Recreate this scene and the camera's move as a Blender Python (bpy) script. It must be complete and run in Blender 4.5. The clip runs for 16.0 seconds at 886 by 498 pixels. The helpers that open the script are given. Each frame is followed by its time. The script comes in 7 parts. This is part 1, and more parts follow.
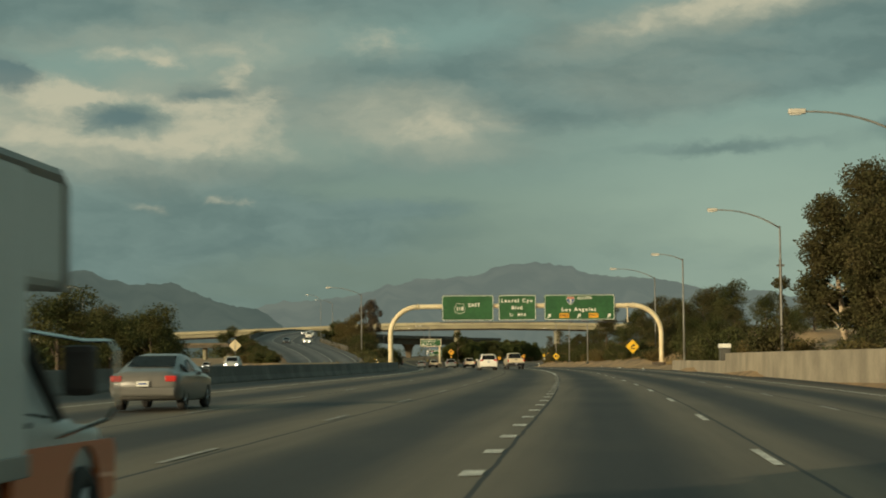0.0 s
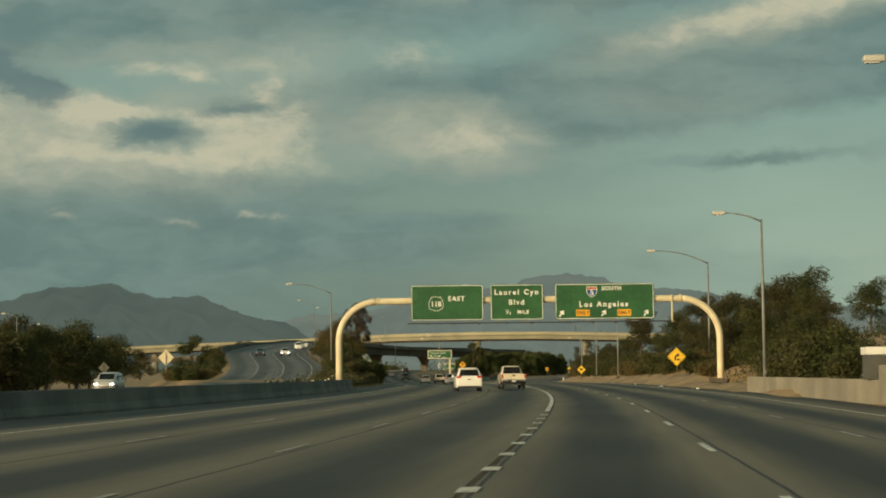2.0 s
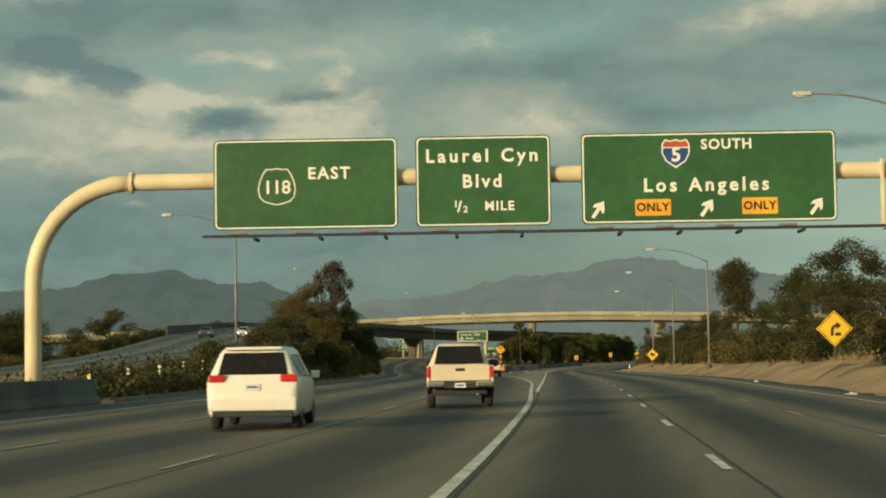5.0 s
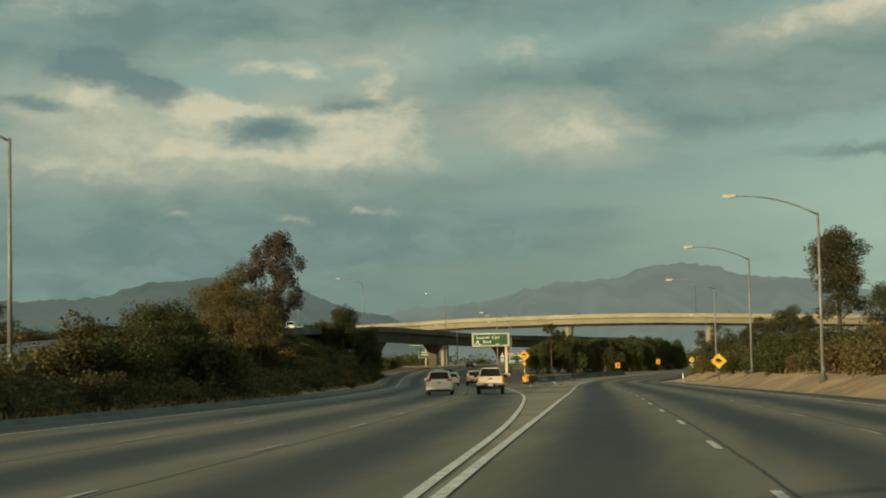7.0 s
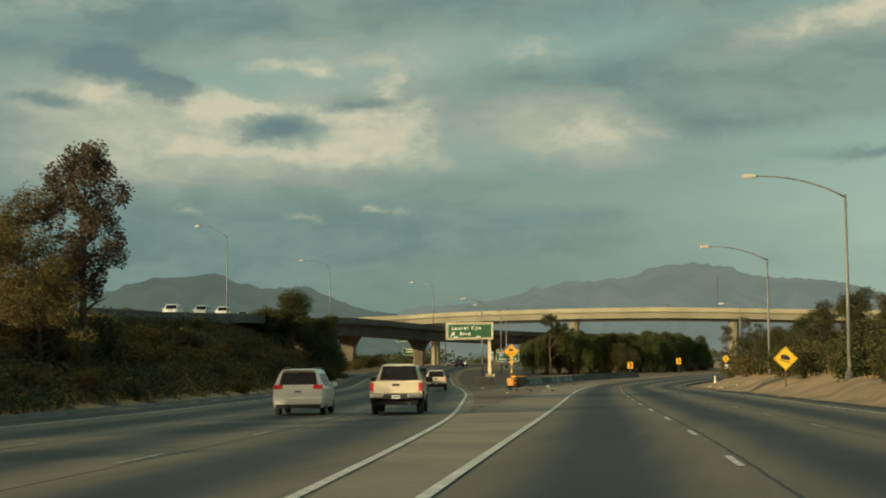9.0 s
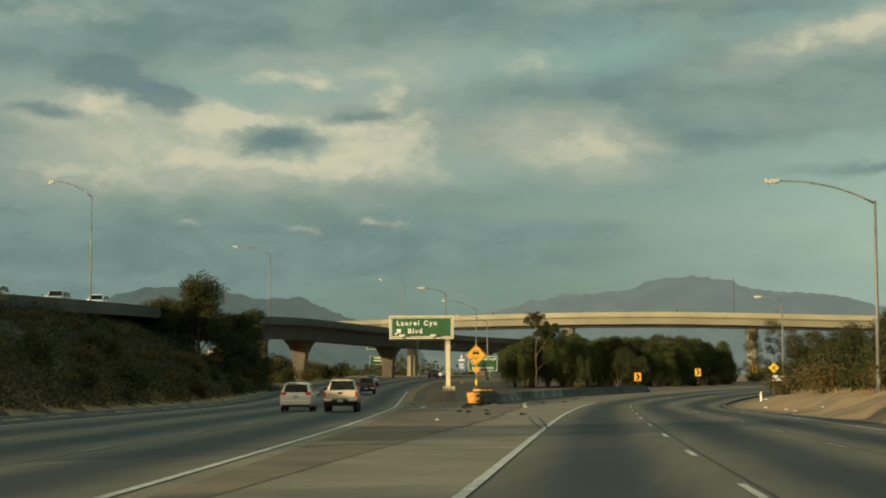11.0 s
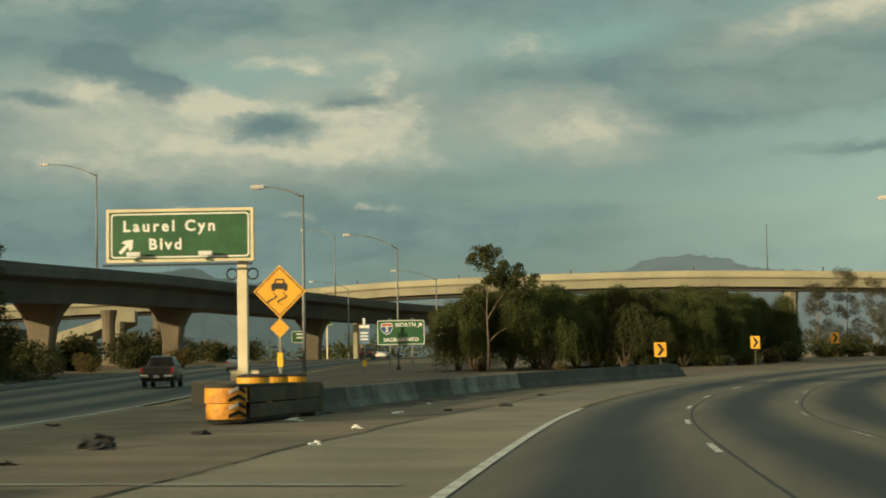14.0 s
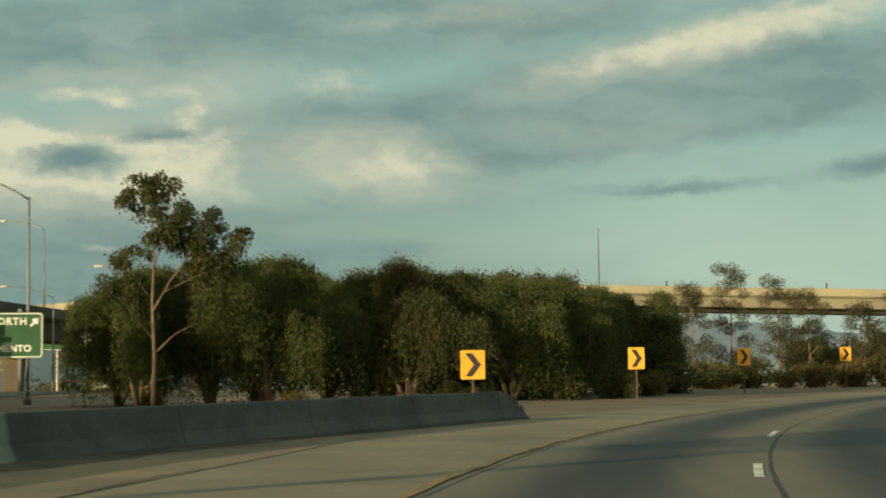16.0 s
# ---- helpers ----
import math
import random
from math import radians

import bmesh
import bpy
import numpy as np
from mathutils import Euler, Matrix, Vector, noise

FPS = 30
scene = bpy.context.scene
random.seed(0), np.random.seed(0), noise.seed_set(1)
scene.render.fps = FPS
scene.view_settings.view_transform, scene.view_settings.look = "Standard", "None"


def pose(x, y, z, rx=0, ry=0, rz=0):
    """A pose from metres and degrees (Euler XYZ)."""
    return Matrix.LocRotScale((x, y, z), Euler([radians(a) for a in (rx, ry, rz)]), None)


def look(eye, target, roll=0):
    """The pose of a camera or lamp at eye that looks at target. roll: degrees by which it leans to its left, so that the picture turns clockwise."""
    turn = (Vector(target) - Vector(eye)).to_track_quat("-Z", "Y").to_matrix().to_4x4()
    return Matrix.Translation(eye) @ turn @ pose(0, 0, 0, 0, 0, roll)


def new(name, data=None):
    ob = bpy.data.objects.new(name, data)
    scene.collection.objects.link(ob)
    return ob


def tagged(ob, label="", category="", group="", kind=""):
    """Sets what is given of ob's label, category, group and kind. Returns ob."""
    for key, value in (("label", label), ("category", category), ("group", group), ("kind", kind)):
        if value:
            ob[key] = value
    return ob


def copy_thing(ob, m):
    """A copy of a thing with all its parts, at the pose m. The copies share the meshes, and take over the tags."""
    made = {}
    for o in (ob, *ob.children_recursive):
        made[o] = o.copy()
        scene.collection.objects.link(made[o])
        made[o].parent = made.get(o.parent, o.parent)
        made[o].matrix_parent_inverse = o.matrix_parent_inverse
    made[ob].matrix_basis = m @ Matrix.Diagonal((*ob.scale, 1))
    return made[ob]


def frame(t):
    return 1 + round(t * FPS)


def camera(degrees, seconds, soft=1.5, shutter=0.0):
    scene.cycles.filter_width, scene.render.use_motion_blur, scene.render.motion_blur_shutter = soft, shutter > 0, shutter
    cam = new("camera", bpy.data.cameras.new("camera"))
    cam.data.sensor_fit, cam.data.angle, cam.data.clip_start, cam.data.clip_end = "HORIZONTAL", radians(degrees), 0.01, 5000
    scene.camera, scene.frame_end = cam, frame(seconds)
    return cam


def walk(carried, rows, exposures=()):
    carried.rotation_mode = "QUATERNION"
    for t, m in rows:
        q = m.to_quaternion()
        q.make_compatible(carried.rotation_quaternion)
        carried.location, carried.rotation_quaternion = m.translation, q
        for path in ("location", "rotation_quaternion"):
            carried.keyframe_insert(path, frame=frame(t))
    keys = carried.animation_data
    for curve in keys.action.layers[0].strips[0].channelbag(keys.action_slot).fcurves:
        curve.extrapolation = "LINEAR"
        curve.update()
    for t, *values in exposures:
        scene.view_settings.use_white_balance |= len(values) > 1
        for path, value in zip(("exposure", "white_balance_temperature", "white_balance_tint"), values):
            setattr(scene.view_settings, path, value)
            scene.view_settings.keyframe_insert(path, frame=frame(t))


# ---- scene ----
cam = camera(27.881, 16.0, soft=1.85, shutter=0.2)
PATH = [
    (0, pose(-0.000, 0.000, 1.526, 93.595, 0.461, 4.952)),
    (0.5, pose(-0.000, 15.878, 1.600, 93.879, 0.240, 4.702)),
    (1, pose(0.076, 31.684, 1.677, 93.966, 0.507, 5.468)),
    (1.5, pose(0.063, 47.417, 1.742, 93.603, 0.722, 5.774)),
    (2, pose(0.010, 63.108, 1.782, 94.019, 0.658, 5.996)),
    (2.5, pose(-0.160, 78.922, 1.807, 93.544, 1.145, 6.320)),
    (3, pose(-0.450, 94.714, 1.823, 93.893, 0.644, 6.704)),
    (3.5, pose(-0.772, 110.460, 1.829, 93.503, 1.204, 7.130)),
    (4, pose(-1.267, 126.182, 1.838, 93.865, 0.527, 7.632)),
    (4.5, pose(-1.788, 142.039, 1.852, 93.563, 0.610, 7.935)),
    (7, pose(-6.614, 220.673, 1.911, 93.897, 1.034, 9.640)),
    (7.5, pose(-7.791, 235.967, 1.904, 93.745, 0.809, 9.693)),
    (8, pose(-9.057, 251.302, 1.883, 93.831, 0.838, 9.842)),
    (8.5, pose(-10.188, 266.759, 1.849, 94.296, 0.468, 10.134)),
    (9, pose(-11.438, 282.214, 1.806, 93.883, 0.510, 9.942)),
    (11.5, pose(-18.348, 359.437, 1.495, 94.348, 0.091, 9.872)),
    (12, pose(-19.668, 374.818, 1.422, 94.343, 0.334, 9.971)),
    (12.5, pose(-20.935, 390.357, 1.396, 94.334, 0.184, 10.009)),
    (13, pose(-22.307, 406.382, 1.394, 94.501, 0.317, 10.103)),
    (13.5, pose(-23.650, 422.384, 1.374, 94.147, 0.517, 9.916)),
    (14, pose(-24.879, 438.520, 1.299, 93.786, 0.853, 9.737)),
    (14.5, pose(-26.025, 454.855, 1.223, 94.433, 1.015, 9.115)),
    (15, pose(-27.213, 471.012, 1.145, 94.207, 1.454, 7.460)),
    (15.5, pose(-28.180, 487.126, 1.082, 94.541, 0.836, 5.295)),
    (16, pose(-28.314, 503.324, 1.025, 94.891, 0.622, 3.518)),
]
walk(cam, PATH, exposures=[(0, -0.2, 6450, 10), (3.5, -0.08, 6450, 10), (8, 0.05, 6450, 10), (13.5, 0.05, 6450, 10), (15, 0.08, 6450, 10), (16, 0.28, 6450, 10)])

# ================= light =================
SUN_AZ, SUN_EL = 218.0, 9.0     # degrees clockwise from +y, and above the horizon
sd = bpy.data.lights.new("sun", "SUN")
sd.energy, sd.angle, sd.color = 4.6, radians(0.6), (1.0, 0.82, 0.5)
sun = new("sun", sd)
ax, ex = radians(SUN_AZ), radians(SUN_EL)
to_sun = Vector((math.sin(ax) * math.cos(ex), math.cos(ax) * math.cos(ex), math.sin(ex)))
sun.matrix_world = look((0, 0, 60), tuple(Vector((0, 0, 60)) - to_sun))


def build_sky():
    w = bpy.data.worlds.new("evening_sky")
    scene.world = w
    w.use_nodes = True
    nt = w.node_tree
    nt.nodes.clear()
    N, Lk = nt.nodes.new, nt.links.new

    def math_(op, a, b=None, c=None):
        n = N("ShaderNodeMath")
        n.operation = op
        for i, v in enumerate((a, b, c)):
            if v is None:
                continue
            if isinstance(v, (int, float)):
                n.inputs[i].default_value = v
            else:
                Lk(v, n.inputs[i])
        return n.outputs[0]

    def mixc(f, a, b):
        n = N("ShaderNodeMix")
        n.data_type = "RGBA"
        for i, v in ((0, f), (6, a), (7, b)):
            if isinstance(v, (int, float)):
                n.inputs[i].default_value = v
            elif isinstance(v, tuple):
                n.inputs[i].default_value = (*v, 1)
            else:
                Lk(v, n.inputs[i])
        return n.outputs[2]

    def smooth(v, lo, hi, a=0.0, b=1.0):
        n = N("ShaderNodeMapRange")
        n.interpolation_type = "SMOOTHSTEP"
        Lk(v, n.inputs[0])
        for i, x in zip((1, 2, 3, 4), (lo, hi, a, b)):
            n.inputs[i].default_value = x
        return n.outputs[0]

    tc = N("ShaderNodeTexCoord")
    sep = N("ShaderNodeSeparateXYZ")
    Lk(tc.outputs["Generated"], sep.inputs[0])
    az = math_("MULTIPLY", math_("ARCTAN2", sep.outputs[0], sep.outputs[1]), 57.2958)
    el = math_("MULTIPLY", math_("ARCSINE", sep.outputs[2]), 57.2958)
    comb = N("ShaderNodeCombineXYZ")
    Lk(az, comb.inputs[0])
    Lk(el, comb.inputs[1])
    raw = comb.outputs[0]

    def noise_at(vec, scale, stretch, detail=5.0, rough=0.55, seed=0.0):
        mp = N("ShaderNodeMapping")
        mp.inputs["Scale"].default_value = (1 / stretch, 1, 1)
        mp.inputs["Location"].default_value = (seed, seed * 0.7, seed)
        Lk(vec, mp.inputs[0])
        n = N("ShaderNodeTexNoise")
        n.inputs["Scale"].default_value = scale
        n.inputs["Detail"].default_value = detail
        n.inputs["Roughness"].default_value = rough
        Lk(mp.outputs[0], n.inputs["Vector"])
        return n

    # torn edges: the coordinates are pushed about by noise at two scales
    def push(vec, scale, stretch, ax_, ay_, seed):
        wn = noise_at(vec, scale, stretch, 5.0, 0.6, seed)
        sub = N("ShaderNodeVectorMath")
        sub.operation = "SUBTRACT"
        Lk(wn.outputs["Color"], sub.inputs[0])
        sub.inputs[1].default_value = (0.5, 0.5, 0.5)
        mul = N("ShaderNodeVectorMath")
        mul.operation = "MULTIPLY"
        Lk(sub.outputs[0], mul.inputs[0])
        mul.inputs[1].default_value = (ax_, ay_, 0)
        add = N("ShaderNodeVectorMath")
        Lk(vec, add.inputs[0])
        Lk(mul.outputs[0], add.inputs[1])
        return add.outputs[0]

    warped = push(push(raw, 0.5, 2.0, 2.4, 1.2, 3.0), 1.9, 1.7, 1.0, 0.55, 8.0)

    def blob(b0, e0, sb, se, turn=0.0, gain=1.0, hard=0.0):
        mp = N("ShaderNodeMapping")
        mp.vector_type = "TEXTURE"
        mp.inputs["Location"].default_value = (b0, e0, 0)
        mp.inputs["Rotation"].default_value = (0, 0, radians(turn))
        mp.inputs["Scale"].default_value = (sb * 1.7, se * 1.7, 1)
        Lk(warped, mp.inputs[0])
        ln = N("ShaderNodeVectorMath")
        ln.operation = "LENGTH"
        Lk(mp.outputs[0], ln.inputs[0])
        return smooth(ln.outputs["Value"], hard, 1.0, gain, 0.0)

    def total(parts):
        out = parts[0]
        for p in parts[1:]:
            out = math_("ADD", out, p)
        return out

    sky = N("ShaderNodeTexSky")
    sky.sky_type, sky.sun_disc = "NISHITA", False
    sky.sun_elevation, sky.sun_rotation = radians(SUN_EL), radians(SUN_AZ)
    sky.air_density, sky.dust_density = 1.3, 3.0
    dim = N("ShaderNodeVectorMath")
    dim.operation = "SCALE"
    Lk(sky.outputs[0], dim.inputs[0])
    dim.inputs["Scale"].default_value = SKY_GAIN
    clear = mixc(0.78, dim.outputs[0], mixc(smooth(el, 1.0, 11.0), mixc(smooth(az, -7.0, 5.0), CLEAR_LOW, CLEAR_EAST), CLEAR_HIGH))

    # grey cloud: place in the sky, spread (degrees), turn, strength
    n1 = noise_at(raw, 0.3, 3.0, 7.0, 0.6, 11.0)
    n2 = noise_at(warped, 1.0, 2.6, 4.0, 0.52, 5.0)
    n3 = noise_at(warped, 0.42, 3.6, 4.0, 0.5, 21.0)
    n5 = noise_at(push(raw, 1.9, 1.7, 1.0, 0.6, 2.0), 3.4, 1.8, 3.0, 0.5, 41.0)
    n4 = noise_at(warped, 2.2, 2.0, 4.0, 0.52, 33.0)
    GREY = [(1.5, 9.35, 9.5, 1.25, 6, 1.0, 0.35), (-21, 3.2, 12, 1.6, 0, 0.6),  (-12.3, 5.0, 6.4, 1.05, -5, 0.95), (-6.4, 4.85, 2.6, 0.32, 4, 0.75), (-20.8, 9.9, 1.5, 0.7, 0, 0.95), (-19.0, 9.1, 1.1, 0.6, -20, 0.9), (-15.3, 7.7, 1.45, 0.45, 0, 1.3),
            (-12.4, 8.55, 1.5, 0.3, 4, 0.7), (-21, 4.4, 8, 1.9, 0, 1.0), (-30, 7.5, 8, 4, 0, 0.8), (-10, 12.0, 18, 1.6, 3, 0.85), (-9.0, 9.2, 2.6, 0.6, 6, 0.6), (4.4, 6.7, 2.8, 0.22, 2, 0.65), (10.3, 7.2, 1.4, 0.4, 5, 0.8),
            (11, 10.2, 6, 1.2, 8, 0.6), (-6, 6.4, 3.5, 0.5, 4, 0.4), (-22.5, 6.2, 3, 0.5, -6, 0.5), (-14, 6.3, 5, 0.35, -3, 0.45)]
    grey = total([blob(*g) for g in GREY] + [math_("MULTIPLY", n3.outputs[0], 1.15)])
    grey = math_("SUBTRACT", grey, 0.42)
    grey = smooth(grey, -0.05, 0.95)
    LIT = [(-20.9, 8.8, 1.1, 0.4, -15, 0.9), (-18.6, 7.4, 4.6, 1.1, -5, 0.5), (-17.0, 8.3, 1.4, 0.65, -12, 0.8), (-12.1, 7.5, 2.1, 0.75, -4, 0.95), (-10.7, 8.4, 1.0, 0.55, 0, 0.7), (-11.6, 9.2, 0.45, 0.4, 60, 0.9),
           (-15.4, 9.7, 1.2, 0.3, 4, 0.75), (-13.8, 9.55, 0.6, 0.28, 0, 0.7), (-5.1, 7.3, 2.0, 0.5, 6, 0.55), (-6.0, 8.1, 2.6, 0.9, -6, 0.3), (4.4, 11.25, 4.4, 0.42, 11, 0.85), (9.5, 12.0, 4.0, 0.7, 8, 0.4), (-6.9, 10.2, 1.4, 0.5, 0, 0.5),
           (-11.8, 9.95, 1.8, 0.5, 5, 0.45), (-17.9, 5.1, 0.5, 0.2, -8, 0.5), (-14.7, 5.0, 0.7, 0.2, -8, 0.55), (-12.1, 5.2, 0.6, 0.18, -8, 0.55), (-11.2, 5.05, 0.4, 0.16, 0, 0.4), (-21.5, 6.4, 2.6, 0.5, -5, 0.45), (-15.0, 8.3, 3.0, 0.3, -4, 0.7),
           (-3.0, 12.2, 5, 0.5, 4, 0.3), (-23, 11.5, 4, 0.6, 8, 0.35), (-14, 6.9, 4.5, 0.3, -4, 0.5)]
    lit = total([blob(*g) for g in LIT])
    lit = math_("MULTIPLY", lit, math_("MULTIPLY_ADD", total([n2.outputs[0], n4.outputs[0], n5.outputs[0]]), 1.2, -0.88))
    hole = blob(-15.3, 7.72, 1.45, 0.5, 0, 1.2, 0.0)
    lit = math_("SUBTRACT", lit, hole)
    lit = smooth(lit, 0.02, 1.05)
    greyc = mixc(smooth(n2.outputs[0], 0.3, 0.7), CLOUD_DARK, CLOUD_MID)
    col = mixc(math_("MULTIPLY", grey, 0.92), clear, greyc)
    thin = math_("MULTIPLY", smooth(n1.outputs[0], 0.45, 0.75), smooth(el, 5.5, 9.0, 0.0, 0.35))
    col = mixc(thin, col, CLOUD_THIN)
    HAZE = [(-15.5, 7.2, 8.5, 1.7, -3, 0.38), (-13, 10.2, 9, 0.9, 4, 0.25), (-17.0, 7.5, 6.5, 1.3, -4, 0.8), (-6.0, 7.8, 3.0, 1.05, -4, 0.85, 0.2), (-21.5, 8.6, 3.4, 0.8, -10, 0.5), (-11.5, 9.2, 3.6, 0.9, 6, 0.5), (-22, 6.2, 5.0, 0.9, -4, 0.5), (5.0, 11.3, 6.0, 0.75, 11, 1.0), (-15, 10.3, 6, 0.5, 3, 0.35), (-3.5, 6.6, 3.0, 0.5, 4, 0.35)]
    haze = math_("SUBTRACT", total([blob(*g) for g in HAZE]), blob(-15.3, 7.72, 1.5, 0.52, 0, 0.9))
    haze = math_("MULTIPLY", smooth(haze, 0.0, 1.1), math_("MULTIPLY_ADD", n4.outputs[0], 0.9, 0.45))
    col = mixc(haze, col, CLOUD_THIN)
    col = mixc(math_("MULTIPLY", lit, 0.8), col, CLOUD_LIT)
    DEEP = [(-20.8, 9.8, 1.25, 0.55, 0, 1.25), (-18.9, 9.05, 0.95, 0.42, -15, 1.25), (-15.3, 7.72, 1.1, 0.34, 0, 1.0), (-12.4, 8.5, 1.2, 0.2, 4, 0.6), (-6.6, 4.85, 2.4, 0.26, 4, 0.3), (-22.6, 8.6, 1.2, 0.3, -10, 0.8), (10.3, 7.2, 1.2, 0.25, 5, 0.5)]
    deep = smooth(total([blob(*g) for g in DEEP]), 0.05, 0.8)
    col = mixc(math_("MULTIPLY", deep, 0.72), col, CLOUD_DEEP)
    # the whole sky behind the camera glows towards the low sun
    dot = N("ShaderNodeVectorMath")
    dot.operation = "DOT_PRODUCT"
    Lk(tc.outputs["Generated"], dot.inputs[0])
    dot.inputs[1].default_value = tuple(to_sun)
    col = mixc(math_("MULTIPLY", smooth(dot.outputs["Value"], 0.2, 1.0), 0.8), col, (0.9, 0.62, 0.34))
    bg = N("ShaderNodeBackground")
    bg.inputs[1].default_value = 1.0
    Lk(col, bg.inputs[0])
    out = N("ShaderNodeOutputWorld")
    Lk(bg.outputs[0], out.inputs[0])


SKY_GAIN = 0.09
CLEAR_LOW, CLEAR_HIGH = (0.215, 0.308, 0.25), (0.25, 0.415, 0.362)
CLEAR_EAST = (0.43, 0.575, 0.455)
CLOUD_DEEP = (0.122, 0.2, 0.2)
CLOUD_DARK, CLOUD_MID, CLOUD_THIN, CLOUD_LIT = (0.146, 0.226, 0.206), (0.2, 0.293, 0.26), (0.39, 0.428, 0.327), (0.62, 0.59, 0.415)
build_sky()

# ================= materials =================
def material(name, c1, c2=None, scale=1.0, rough=0.7, metal=0.0, bump=0.0, fine=25.0, spread=0.35, island=0.0, glow=0.0, object_space=True, spec=0.4):
    """A node material: two tones mixed by large stains and by fine grain, with relief from the same grain."""
    m = bpy.data.materials.new(name)
    m.use_nodes = True
    nt = m.node_tree
    p = nt.nodes["Principled BSDF"]
    p.inputs["Roughness"].default_value, p.inputs["Metallic"].default_value = rough, metal
    p.inputs["Specular IOR Level"].default_value = spec
    c2 = c2 or tuple(v * 0.75 for v in c1)
    N, Lk = nt.nodes.new, nt.links.new
    src = N("ShaderNodeTexCoord").outputs["Object"] if object_space else N("ShaderNodeNewGeometry").outputs["Position"]
    big, small = N("ShaderNodeTexNoise"), N("ShaderNodeTexNoise")
    for n, s, d in ((big, scale, 4.0), (small, fine, 3.0)):
        n.inputs["Scale"].default_value, n.inputs["Detail"].default_value = s, d
        Lk(src, n.inputs["Vector"])
    add = N("ShaderNodeMath")
    add.operation = "MULTIPLY_ADD"
    Lk(small.outputs[0], add.inputs[0])
    add.inputs[1].default_value = spread
    Lk(big.outputs[0], add.inputs[2])
    ramp = N("ShaderNodeMapRange")
    Lk(add.outputs[0], ramp.inputs[0])
    ramp.inputs[1].default_value, ramp.inputs[2].default_value = 0.35 + spread * 0.5, 0.65 + spread * 0.5
    mix = N("ShaderNodeMix")
    mix.data_type = "RGBA"
    mix.inputs[6].default_value, mix.inputs[7].default_value = (*c1, 1), (*c2, 1)
    Lk(ramp.outputs[0], mix.inputs[0])
    col = mix.outputs[2]
    if island:
        g = N("ShaderNodeNewGeometry")
        hs = N("ShaderNodeHueSaturation")
        mr = N("ShaderNodeMapRange")
        Lk(g.outputs["Random Per Island"], mr.inputs[0])
        mr.inputs[3].default_value, mr.inputs[4].default_value = 1 - island, 1 + island
        Lk(mr.outputs[0], hs.inputs["Value"])
        mh = N("ShaderNodeMapRange")
        Lk(g.outputs["Random Per Island"], mh.inputs[0])
        mh.inputs[3].default_value, mh.inputs[4].default_value = 0.5 - island * 0.05, 0.5 + island * 0.03
        Lk(mh.outputs[0], hs.inputs["Hue"])
        Lk(col, hs.inputs["Color"])
        col = hs.outputs[0]
    Lk(col, p.inputs["Base Color"])
    if bump:
        b = N("ShaderNodeBump")
        b.inputs["Strength"].default_value, b.inputs["Distance"].default_value = bump, 0.03
        Lk(small.outputs[0], b.inputs["Height"])
        Lk(b.outputs[0], p.inputs["Normal"])
    if glow:
        p.inputs["Emission Color"].default_value, p.inputs["Emission Strength"].default_value = (*c1, 1), glow
    return m


def leaf_material(name, c1, c2):
    m = material(name, c1, c2, scale=0.5, rough=0.75, island=0.3, spread=0.2, spec=0.2)
    nt = m.node_tree
    p = nt.nodes["Principled BSDF"]
    tr, mx = nt.nodes.new("ShaderNodeBsdfTranslucent"), nt.nodes.new("ShaderNodeMixShader")
    nt.links.new(p.inputs["Base Color"].links[0].from_socket, tr.inputs[0])
    mx.inputs[0].default_value = 0.3
    nt.links.new(p.outputs[0], mx.inputs[1])
    nt.links.new(tr.outputs[0], mx.inputs[2])
    nt.links.new(mx.outputs[0], nt.nodes["Material Output"].inputs[0])
    return m


